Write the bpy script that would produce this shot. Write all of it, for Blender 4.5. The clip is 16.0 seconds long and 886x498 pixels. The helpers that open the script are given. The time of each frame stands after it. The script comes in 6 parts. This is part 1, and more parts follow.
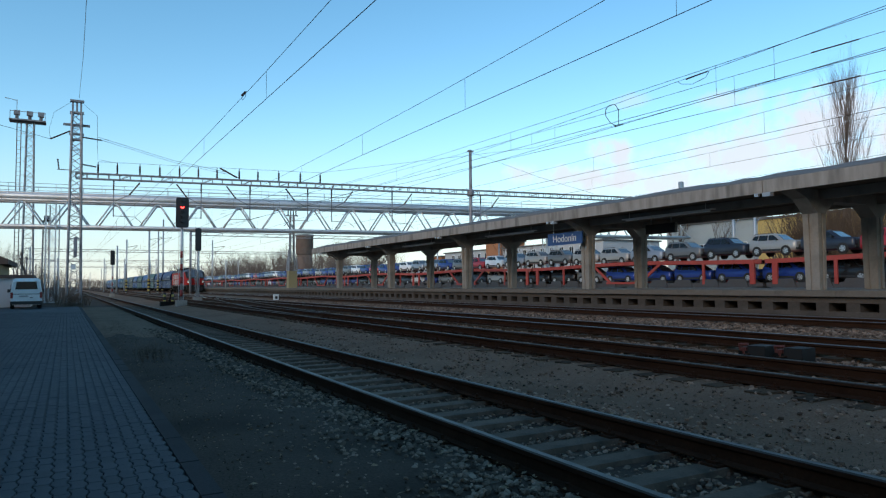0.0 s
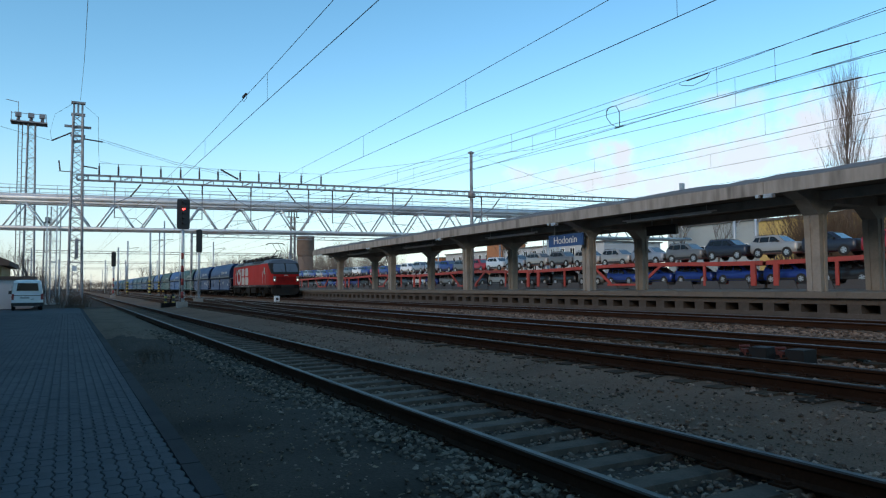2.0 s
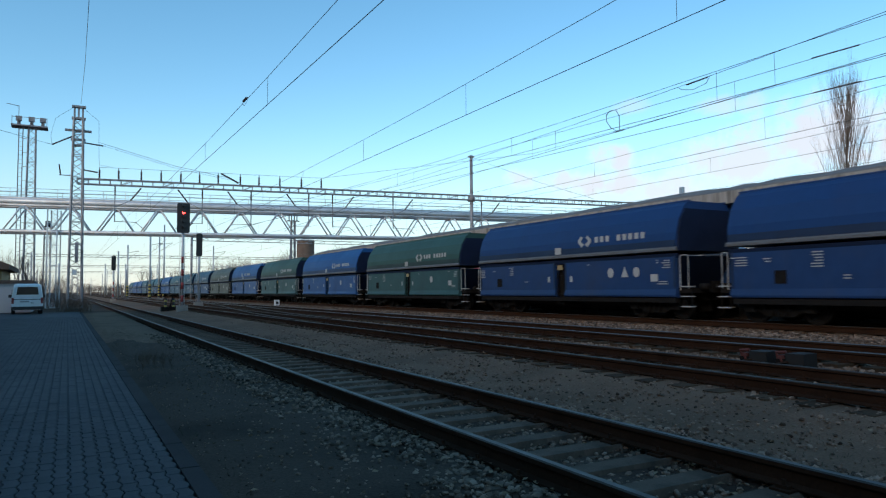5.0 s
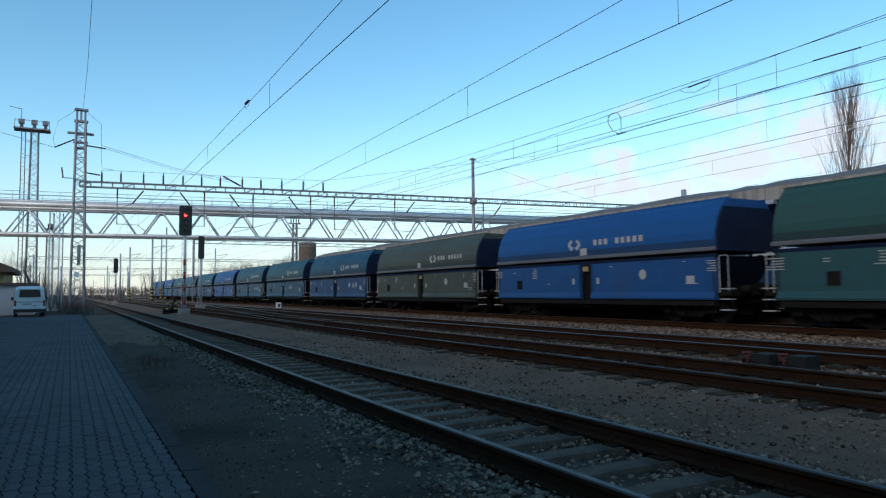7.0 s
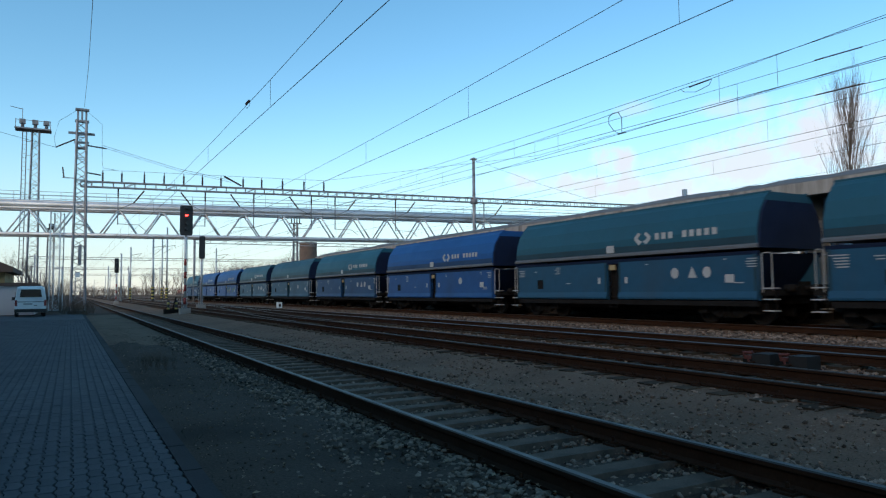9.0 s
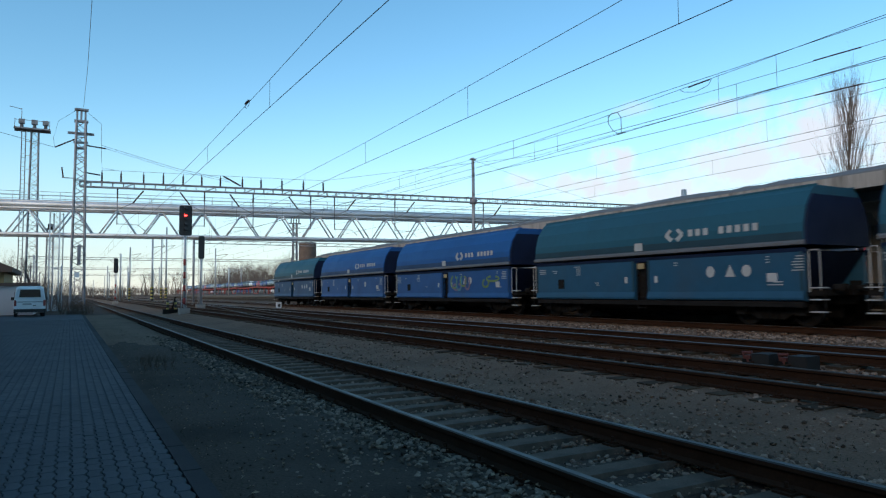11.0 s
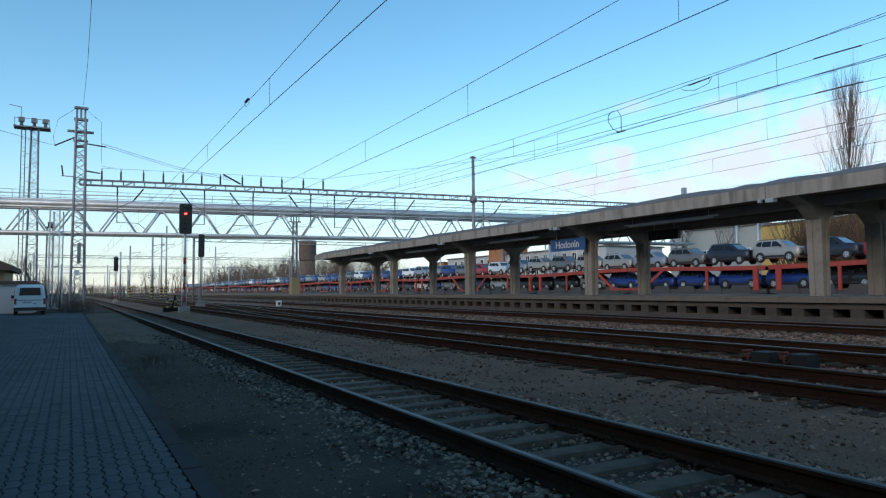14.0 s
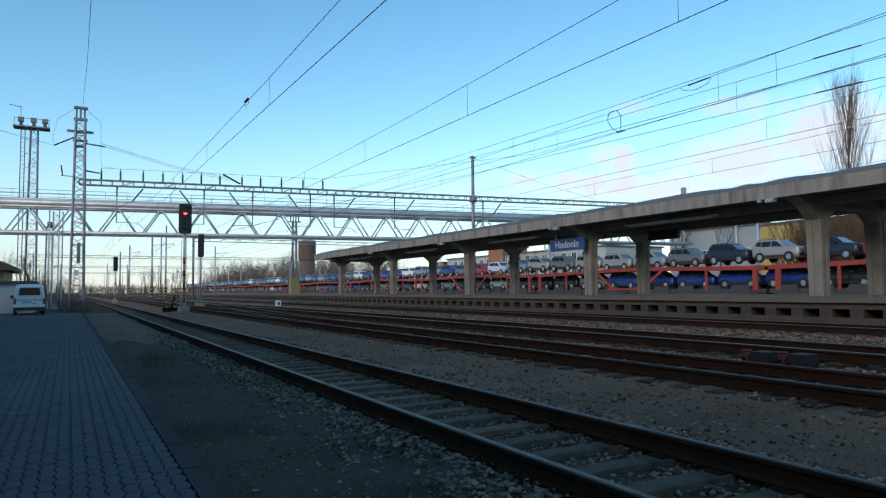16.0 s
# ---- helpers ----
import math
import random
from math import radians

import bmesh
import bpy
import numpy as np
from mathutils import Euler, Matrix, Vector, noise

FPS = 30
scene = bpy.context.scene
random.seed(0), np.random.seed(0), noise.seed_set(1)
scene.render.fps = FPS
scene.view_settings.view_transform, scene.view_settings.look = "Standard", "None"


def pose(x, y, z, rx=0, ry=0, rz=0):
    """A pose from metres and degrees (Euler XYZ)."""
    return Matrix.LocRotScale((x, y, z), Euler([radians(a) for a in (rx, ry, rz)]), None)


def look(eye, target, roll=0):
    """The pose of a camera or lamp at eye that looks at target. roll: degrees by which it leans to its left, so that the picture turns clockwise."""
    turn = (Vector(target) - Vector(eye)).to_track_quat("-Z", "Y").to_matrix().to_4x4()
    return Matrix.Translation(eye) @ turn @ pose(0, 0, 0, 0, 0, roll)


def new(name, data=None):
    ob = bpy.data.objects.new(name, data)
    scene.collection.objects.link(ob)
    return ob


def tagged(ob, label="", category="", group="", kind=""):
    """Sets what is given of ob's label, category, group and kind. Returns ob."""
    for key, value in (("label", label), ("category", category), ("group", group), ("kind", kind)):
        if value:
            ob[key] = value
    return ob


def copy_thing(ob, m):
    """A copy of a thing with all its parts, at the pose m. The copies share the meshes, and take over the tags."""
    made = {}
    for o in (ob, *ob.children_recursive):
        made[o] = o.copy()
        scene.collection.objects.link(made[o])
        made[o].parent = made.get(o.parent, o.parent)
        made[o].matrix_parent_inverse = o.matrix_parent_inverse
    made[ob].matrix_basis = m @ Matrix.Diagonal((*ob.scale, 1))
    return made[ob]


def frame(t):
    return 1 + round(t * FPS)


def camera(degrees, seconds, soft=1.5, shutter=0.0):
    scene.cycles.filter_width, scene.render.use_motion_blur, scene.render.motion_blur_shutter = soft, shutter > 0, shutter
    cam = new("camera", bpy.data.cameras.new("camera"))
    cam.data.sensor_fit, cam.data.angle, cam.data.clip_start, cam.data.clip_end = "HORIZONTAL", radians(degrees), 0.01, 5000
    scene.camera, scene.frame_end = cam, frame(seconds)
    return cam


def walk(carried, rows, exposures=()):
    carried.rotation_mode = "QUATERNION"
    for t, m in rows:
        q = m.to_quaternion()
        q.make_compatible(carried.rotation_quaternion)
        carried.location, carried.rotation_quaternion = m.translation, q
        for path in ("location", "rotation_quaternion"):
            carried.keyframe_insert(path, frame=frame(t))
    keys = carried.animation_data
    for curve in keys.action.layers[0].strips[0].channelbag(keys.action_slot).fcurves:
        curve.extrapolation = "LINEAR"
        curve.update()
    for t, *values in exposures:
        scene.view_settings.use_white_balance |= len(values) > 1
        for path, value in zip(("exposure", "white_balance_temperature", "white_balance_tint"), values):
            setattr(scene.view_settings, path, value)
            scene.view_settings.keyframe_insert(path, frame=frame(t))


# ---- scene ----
cam = camera(66.32, 16.0, soft=1.2, shutter=0.1)
EYE = (0.0, 0.0, 1.05)


def aim(tilt, turn, lean=0.5):
    """Camera pose: degrees above level, degrees to the right of the track line."""
    p, a = radians(tilt), radians(turn)
    way = Vector((math.sin(a) * math.cos(p), math.cos(a) * math.cos(p), math.sin(p)))
    return look(EYE, Vector(EYE) + way, -lean)


walk(cam, [(t, aim(tilt, turn)) for t, tilt, turn in [
    (0.0, 2.93, 29.08), (0.5, 2.94, 29.02), (1.0, 2.99, 28.99), (1.5, 3.01, 28.95), (2.0, 3.06, 29.01),
    (2.5, 3.09, 29.07), (3.0, 3.17, 29.03), (3.5, 3.28, 29.08), (4.0, 3.31, 29.08), (6.5, 3.55, 28.88),
    (7.0, 3.60, 28.86), (7.5, 3.65, 28.80), (8.0, 3.61, 28.79), (8.5, 3.59, 28.79), (9.0, 3.59, 28.80),
    (11.5, 3.60, 28.86), (12.0, 3.63, 28.86), (12.5, 3.65, 28.85), (13.0, 3.59, 28.80), (13.5, 3.52, 28.80),
    (14.0, 3.45, 28.85), (14.5, 3.44, 28.87), (15.0, 3.443, 28.92), (15.5, 3.443, 28.93), (16.0, 3.44, 28.88)]],
     exposures=[(0.0, 0.70, 7750, 13), (16.0, 0.70, 7750, 13)])

# ---- world and light ----
SUN_UP, SUN_FROM = 24.0, 244.0        # degrees above level; compass from +y clockwise
world = bpy.data.worlds.new("sky")
scene.world = world
world.use_nodes = True
wn, wl = world.node_tree.nodes, world.node_tree.links
wn.clear()
w_out = wn.new("ShaderNodeOutputWorld")
w_bg = wn.new("ShaderNodeBackground")
w_sky = wn.new("ShaderNodeTexSky")
w_sky.sky_type = "NISHITA"
w_sky.sun_disc = False
w_sky.sun_elevation, w_sky.sun_rotation = radians(SUN_UP), radians(SUN_FROM)
w_sky.air_density, w_sky.dust_density, w_sky.ozone_density = 1.0, 0.0, 3.2
w_bg.inputs["Strength"].default_value = 0.15
# small evening clouds low over the yard, torn at the edges: compass, height, half width and half height in degrees, density
w_co = wn.new("ShaderNodeTexCoord")
w_sep = wn.new("ShaderNodeSeparateXYZ")
wl.new(w_co.outputs["Generated"], w_sep.inputs["Vector"])
w_noise = wn.new("ShaderNodeTexNoise")
w_noise.inputs["Scale"].default_value, w_noise.inputs["Detail"].default_value = 26.0, 8.0
w_noise.inputs["Roughness"].default_value = 0.62
wl.new(w_co.outputs["Generated"], w_noise.inputs["Vector"])


def sky_math(kind, a, b):
    m = wn.new("ShaderNodeMath")
    m.operation = kind
    for k, v in enumerate((a, b)):
        if isinstance(v, (int, float)):
            m.inputs[k].default_value = v
        else:
            wl.new(v, m.inputs[k])
    return m.outputs[0]


w_cloud = None
for c_az, c_el, c_w, c_h, c_d in ((35.8, 9.2, 1.5, 0.9, 0.8), (43.1, 10.6, 1.7, 1.1, 0.9), (39.4, 8.8, 2.6, 0.8, 0.8), (42.9, 8.4, 4.2, 1.2, 0.9), (48.0, 7.8, 5.5, 1.3, 0.8), (53.5, 9.5, 6.5, 1.9, 0.85),
                                  (59.5, 10.6, 6.5, 3.0, 0.9), (44.8, 14.6, 1.5, 0.6, 0.35), (52.7, 14.0, 2.6, 0.8, 0.5), (66.0, 9.0, 8.0, 3.2, 0.85), (82.0, 12.0, 12.0, 3.5, 0.8)):
    a_, e_ = radians(c_az), radians(c_el)
    east = sky_math("SUBTRACT", sky_math("MULTIPLY", w_sep.outputs["X"], math.cos(a_)), sky_math("MULTIPLY", w_sep.outputs["Y"], math.sin(a_)))
    ahead = sky_math("GREATER_THAN", sky_math("ADD", sky_math("MULTIPLY", w_sep.outputs["X"], math.sin(a_)), sky_math("MULTIPLY", w_sep.outputs["Y"], math.cos(a_))), 0.0)
    u_ = sky_math("DIVIDE", east, radians(c_w))
    v_ = sky_math("DIVIDE", sky_math("SUBTRACT", w_sep.outputs["Z"], math.sin(e_)), radians(c_h))
    far = sky_math("ADD", sky_math("MULTIPLY", u_, u_), sky_math("MULTIPLY", v_, v_))
    torn = sky_math("SUBTRACT", sky_math("ADD", 1.0, sky_math("MULTIPLY", sky_math("SUBTRACT", w_noise.outputs["Fac"], 0.43), 4.2)), far)
    lump = wn.new("ShaderNodeMapRange")
    lump.interpolation_type = "SMOOTHSTEP"
    for key, v in (("From Min", -0.5), ("From Max", 1.5), ("To Min", 0.0), ("To Max", c_d)):
        lump.inputs[key].default_value = v
    wl.new(torn, lump.inputs["Value"])
    one = sky_math("MULTIPLY", lump.outputs["Result"], ahead)
    w_cloud = one if w_cloud is None else sky_math("MAXIMUM", w_cloud, one)
w_mix = wn.new("ShaderNodeMix")
w_mix.data_type = "RGBA"
w_mix.inputs[7].default_value = (3.1, 3.55, 4.45, 1)
wl.new(w_cloud, w_mix.inputs[0])
w_hue = wn.new("ShaderNodeHueSaturation")
w_hue.inputs["Saturation"].default_value = 1.22
w_hue.inputs["Hue"].default_value = 0.490
wl.new(w_sky.outputs["Color"], w_hue.inputs["Color"])
w_haze, w_air = wn.new("ShaderNodeMapRange"), wn.new("ShaderNodeMix")   # pale haze all round the horizon
for key, v in (("From Min", 0.0), ("From Max", 0.24), ("To Min", 0.72), ("To Max", 0.0)):
    w_haze.inputs[key].default_value = v
w_haze.interpolation_type = "SMOOTHSTEP"
w_air.data_type = "RGBA"
w_air.inputs[7].default_value = (1.85, 2.75, 3.8, 1)
wl.new(w_sep.outputs["Z"], w_haze.inputs["Value"])
wl.new(w_haze.outputs["Result"], w_air.inputs[0])
wl.new(w_hue.outputs["Color"], w_air.inputs[6])
wl.new(w_air.outputs[2], w_mix.inputs[6])
wl.new(w_mix.outputs[2], w_bg.inputs["Color"])
wl.new(w_bg.outputs["Background"], w_out.inputs["Surface"])

sun_data = bpy.data.lights.new("sun", "SUN")
sun_data.energy, sun_data.angle, sun_data.color = 0.85, radians(30), (1.0, 0.80, 0.60)
sun = new("sun", sun_data)
_a, _e = radians(SUN_FROM), radians(SUN_UP)
sun.matrix_basis = look((0, 0, 60), (-60 * math.sin(_a) * math.cos(_e), -60 * math.cos(_a) * math.cos(_e), 60 - 60 * math.sin(_e)))


# ---- materials ----
def surf(name, base, rough=0.7, metal=0.0, vary=0.25, grain=30.0, stain=1.2, dirt=None, bump=0.2, spec=0.5, per_object=0.0, glow=None, coat=0.0, island=0.0, stretch=None):
    """A surface with fine grain, broad stains and relief; base is its real colour."""
    m = bpy.data.materials.new(name)
    m.use_nodes = True
    n, l = m.node_tree.nodes, m.node_tree.links
    b = n["Principled BSDF"]
    co = n.new("ShaderNodeTexCoord")
    n1, n2 = n.new("ShaderNodeTexNoise"), n.new("ShaderNodeTexNoise")
    n1.inputs["Scale"].default_value, n1.inputs["Detail"].default_value = grain, 4
    n2.inputs["Scale"].default_value, n2.inputs["Detail"].default_value = stain, 5
    where = co.outputs["Object"]
    if stretch:
        mp = n.new("ShaderNodeMapping")
        mp.inputs["Scale"].default_value = stretch
        l.new(where, mp.inputs["Vector"])
        where = mp.outputs["Vector"]
    for k in (n1, n2):
        l.new(where, k.inputs["Vector"])
    dark = [c * (1 - vary) for c in base]
    lite = [min(1, c * (1 + vary)) for c in base]
    r1 = n.new("ShaderNodeMix")
    r1.data_type = "RGBA"
    r1.inputs[6].default_value, r1.inputs[7].default_value = (*dark, 1), (*lite, 1)
    l.new(n1.outputs["Fac"], r1.inputs[0])
    r2 = n.new("ShaderNodeMix")
    r2.data_type = "RGBA"
    ramp = n.new("ShaderNodeMapRange")
    for key, v in (("From Min", 0.48), ("From Max", 0.72), ("To Min", 0.0), ("To Max", 0.75)):
        ramp.inputs[key].default_value = v
    l.new(n2.outputs["Fac"], ramp.inputs["Value"])
    l.new(ramp.outputs["Result"], r2.inputs[0])
    l.new(r1.outputs[2], r2.inputs[6])
    r2.inputs[7].default_value = (*(dirt or [c * (1 - 1.3 * vary) for c in base]), 1)
    out = r2.outputs[2]
    if per_object or island:
        if per_object:
            src = n.new("ShaderNodeObjectInfo").outputs["Random"]
        else:
            src = n.new("ShaderNodeNewGeometry").outputs["Random Per Island"]
        amount = per_object or island
        hsv = n.new("ShaderNodeHueSaturation")
        mr = n.new("ShaderNodeMapRange")
        mr.inputs["To Min"].default_value, mr.inputs["To Max"].default_value = 1 - amount, 1 + amount
        l.new(src, mr.inputs["Value"])
        l.new(mr.outputs["Result"], hsv.inputs["Value"])
        l.new(out, hsv.inputs["Color"])
        out = hsv.outputs["Color"]
    l.new(out, b.inputs["Base Color"])
    rr = n.new("ShaderNodeMapRange")
    rr.inputs["To Min"].default_value, rr.inputs["To Max"].default_value = max(0.03, rough - 0.12), min(1, rough + 0.12)
    l.new(n2.outputs["Fac"], rr.inputs["Value"])
    l.new(rr.outputs["Result"], b.inputs["Roughness"])
    b.inputs["Metallic"].default_value = metal
    b.inputs["Specular IOR Level"].default_value = spec
    b.inputs["Coat Weight"].default_value = coat
    if bump:
        bp = n.new("ShaderNodeBump")
        bp.inputs["Strength"].default_value, bp.inputs["Distance"].default_value = bump, 0.01
        l.new(n1.outputs["Fac"], bp.inputs["Height"])
        l.new(bp.outputs["Normal"], b.inputs["Normal"])
    if glow:
        b.inputs["Emission Color"].default_value, b.inputs["Emission Strength"].default_value = (*glow[:3], 1), glow[3]
    return m


def glass_mat(name, tint, rough=0.05):
    m = bpy.data.materials.new(name)
    m.use_nodes = True
    b = m.node_tree.nodes["Principled BSDF"]
    b.inputs["Base Color"].default_value, b.inputs["Roughness"].default_value = (*tint, 1), rough
    b.inputs["Specular IOR Level"].default_value, b.inputs["Coat Weight"].default_value = 0.3, 0.0
    return m


M = {}
M["dirt"] = surf("gritty_soil", (0.072, 0.047, 0.035), 0.95, vary=0.7, grain=38, stain=0.7, dirt=(0.028, 0.020, 0.015), bump=1.0, spec=0.1)
M["gravel"] = surf("fine_grey_gravel", (0.180, 0.106, 0.070), 0.95, vary=0.65, grain=42, stain=0.6, dirt=(0.095, 0.063, 0.043), bump=1.0, spec=0.1)
# darker concrete for the blocks, footing and ledge below the platform slab
M["grime"] = surf("darker_platform_concrete", (0.085, 0.070, 0.058), 0.95, vary=0.35, grain=14, stain=0.9, dirt=(0.04, 0.033, 0.028), bump=0.4)
M["stone"] = surf("ballast_stone", (0.190, 0.130, 0.096), 0.9, vary=0.35, grain=18, stain=3, bump=0.6, island=0.75, spec=0.1)
M["sleeper"] = surf("weathered_concrete", (0.145, 0.099, 0.073), 0.9, vary=0.3, grain=40, stain=3, dirt=(0.06, 0.05, 0.04), bump=0.5, per_object=0.2, spec=0.1)
M["sleeper_wood"] = surf("tarred_timber", (0.075, 0.048, 0.030), 0.9, vary=0.4, grain=30, stain=2, bump=0.6, per_object=0.3, spec=0.1)
M["rail_side"] = surf("rusty_rail", (0.040, 0.018, 0.010), 0.95, metal=0.0, vary=0.35, grain=40, stain=2, bump=0.3, spec=0.1)
M["rail_top"] = surf("worn_rail_head", (0.075, 0.062, 0.054), 0.5, metal=0.8, vary=0.1, grain=60, stain=3, bump=0.05)
M["rail_bright"] = surf("polished_rail_head", (0.20, 0.175, 0.16), 0.42, metal=0.9, vary=0.1, grain=60, stain=3, bump=0.03)
M["rail_dull"] = surf("dull_rail_head", (0.085, 0.06, 0.048), 0.55, metal=0.9, vary=0.2, grain=60, stain=3, bump=0.05)
M["paver"] = surf("concrete_paver", (0.066, 0.068, 0.072), 0.85, vary=0.26, grain=70, stain=0.9, dirt=(0.050, 0.052, 0.056), bump=0.35, per_object=0.10, spec=0.3)
M["paver_bulk"] = surf("concrete_paver_bulk", (0.066, 0.068, 0.072), 0.85, vary=0.26, grain=70, stain=0.9, dirt=(0.050, 0.052, 0.056), bump=0.35, island=0.10, spec=0.3)
M["joint"] = surf("paving_joint", (0.02, 0.02, 0.02), 0.95, vary=0.4, grain=60, bump=0.4)
M["kerb"] = surf("kerb_concrete", (0.050, 0.043, 0.043), 0.9, vary=0.25, grain=40, bump=0.4, spec=0.1)
M["concrete"] = surf("old_concrete", (0.27, 0.245, 0.215), 0.88, vary=0.18, grain=14, stain=1.3, dirt=(0.15, 0.14, 0.125), bump=0.35)
M["fascia"] = surf("streaked_fascia_concrete", (0.30, 0.27, 0.24), 0.88, vary=0.3, grain=7, stain=2.6, dirt=(0.10, 0.09, 0.08), bump=0.3, stretch=(1, 1, 0.16))
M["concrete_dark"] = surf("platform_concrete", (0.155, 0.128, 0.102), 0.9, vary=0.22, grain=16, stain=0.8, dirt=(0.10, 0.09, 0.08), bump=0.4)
M["roofing"] = surf("bitumen_roofing", (0.14, 0.135, 0.13), 0.85, vary=0.2, grain=10, stain=0.6, bump=0.3)
M["galv"] = surf("galvanised_steel", (0.44, 0.46, 0.48), 0.5, metal=0.6, vary=0.12, grain=20, stain=1, bump=0.1)
M["pipe"] = surf("silver_painted_pipe", (0.62, 0.64, 0.66), 0.45, metal=0.3, vary=0.1, grain=8, stain=0.5, dirt=(0.42, 0.42, 0.42), bump=0.08)
M["mast"] = surf("weathered_mast_paint", (0.29, 0.285, 0.30), 0.6, metal=0.3, vary=0.25, grain=12, stain=2, dirt=(0.13, 0.11, 0.10), bump=0.1)
M["black"] = surf("black_enamel", (0.016, 0.016, 0.017), 0.5, vary=0.3, bump=0.05)
M["wire"] = surf("oxidised_copper_wire", (0.05, 0.055, 0.055), 0.5, metal=0.6, vary=0.2, bump=0)
M["insulator"] = surf("brown_insulator", (0.06, 0.04, 0.035), 0.25, vary=0.2, bump=0)
M["red_lamp"] = surf("red_signal_lens", (0.5, 0.01, 0.01), 0.2, vary=0.1, bump=0, glow=(1.0, 0.03, 0.03, 9.0))
M["white"] = surf("white_paint", (0.78, 0.78, 0.77), 0.45, vary=0.05, grain=8, stain=1, dirt=(0.6, 0.59, 0.56), bump=0.03)
M["plaster"] = surf("pale_plaster", (0.46, 0.47, 0.48), 0.9, vary=0.08, grain=20, stain=0.6, dirt=(0.48, 0.48, 0.48), bump=0.2)
M["yellow_paint"] = surf("faded_yellow_paint", (0.33, 0.25, 0.12), 0.7, vary=0.15, grain=10, stain=2, dirt=(0.3, 0.24, 0.15), bump=0.2)
M["sign_blue"] = surf("blue_sign_enamel", (0.012, 0.07, 0.24), 0.35, vary=0.08, bump=0.02)
M["tyre"] = surf("tyre_rubber", (0.018, 0.018, 0.018), 0.85, vary=0.2, bump=0.1)
M["alloy"] = surf("silver_alloy", (0.55, 0.55, 0.56), 0.35, metal=0.8, vary=0.08, bump=0.02)
M["glass"] = glass_mat("dark_window_glass", (0.012, 0.016, 0.02))
M["tinted"] = surf("tinted_glass", (0.010, 0.011, 0.012), 0.25, vary=0.1, bump=0, spec=0.35)
M["under"] = surf("grimy_underframe", (0.012, 0.0105, 0.0095), 0.9, vary=0.4, grain=15, stain=2, bump=0.2, spec=0.15)


# ---- mesh helpers ----
def box(bm, x0, x1, y0, y1, z0, z1, mi=0):
    v = [bm.verts.new(p) for p in ((x0, y0, z0), (x1, y0, z0), (x1, y1, z0), (x0, y1, z0), (x0, y0, z1), (x1, y0, z1), (x1, y1, z1), (x0, y1, z1))]
    for q in ((3, 2, 1, 0), (4, 5, 6, 7), (0, 1, 5, 4), (1, 2, 6, 5), (2, 3, 7, 6), (3, 0, 4, 7)):
        bm.faces.new([v[i] for i in q]).material_index = mi
    return v


def beam(bm, p, q, w, h=None, mi=0):
    """A bar of w x h from p to q."""
    p, q = Vector(p), Vector(q)
    h = h or w
    d = (q - p).normalized()
    side = d.cross(Vector((0, 0, 1)))
    if side.length < 1e-4:
        side = Vector((1, 0, 0))
    side.normalize()
    up = side.cross(d)
    ring = []
    for c in (p, q):
        ring.append([bm.verts.new(c + side * a * w / 2 + up * b * h / 2) for a, b in ((-1, -1), (1, -1), (1, 1), (-1, 1))])
    for i in range(4):
        bm.faces.new((ring[0][i], ring[0][(i + 1) % 4], ring[1][(i + 1) % 4], ring[1][i])).material_index = mi
    bm.faces.new(ring[0][::-1]).material_index = mi
    bm.faces.new(ring[1]).material_index = mi


def tube(bm, points, r, n=8, mi=0, cap=True):
    """A round tube through the points; r is one radius or one for each point."""
    pts = [Vector(p) for p in points]
    rs = r if isinstance(r, (list, tuple)) else [r] * len(pts)
    rings = []
    for i, p in enumerate(pts):
        d = (pts[min(i + 1, len(pts) - 1)] - pts[max(i - 1, 0)]).normalized()
        ref = Vector((0, 0, 1)) if abs(d.z) < 0.9 else Vector((1, 0, 0))
        s = d.cross(ref).normalized()
        u = s.cross(d)
        rings.append([bm.verts.new(p + rs[i] * (s * math.cos(2 * math.pi * k / n) + u * math.sin(2 * math.pi * k / n))) for k in range(n)])
    for a, b in zip(rings, rings[1:]):
        for k in range(n):
            f = bm.faces.new((a[k], a[(k + 1) % n], b[(k + 1) % n], b[k]))
            f.material_index, f.smooth = mi, n > 6
    if cap:
        bm.faces.new(rings[0][::-1]).material_index = mi
        bm.faces.new(rings[-1]).material_index = mi


def prism(bm, outline, axis, a, b, mi=0):
    """The outline (pairs in the plane across axis) drawn out from a to b. Returns the side faces."""
    def at(u, v, w):
        return {"x": (w, u, v), "y": (u, w, v), "z": (u, v, w)}[axis]
    A = [bm.verts.new(at(u, v, a)) for u, v in outline]
    B = [bm.verts.new(at(u, v, b)) for u, v in outline]
    n = len(outline)
    faces = [bm.faces.new((A[i], A[(i + 1) % n], B[(i + 1) % n], B[i])) for i in range(n)]
    faces += [bm.faces.new(A[::-1]), bm.faces.new(B)]
    for f in faces:
        f.material_index = mi
    return faces


def loft(bm, rings, mi=0, caps=True, smooth=False):
    """Skin between closed rings of points."""
    R = [[bm.verts.new(p) for p in ring] for ring in rings]
    n = len(R[0])
    for a, b in zip(R, R[1:]):
        for k in range(n):
            f = bm.faces.new((a[k], a[(k + 1) % n], b[(k + 1) % n], b[k]))
            f.material_index, f.smooth = mi, smooth
    if caps:
        bm.faces.new(R[0][::-1]).material_index = mi
        bm.faces.new(R[-1]).material_index = mi


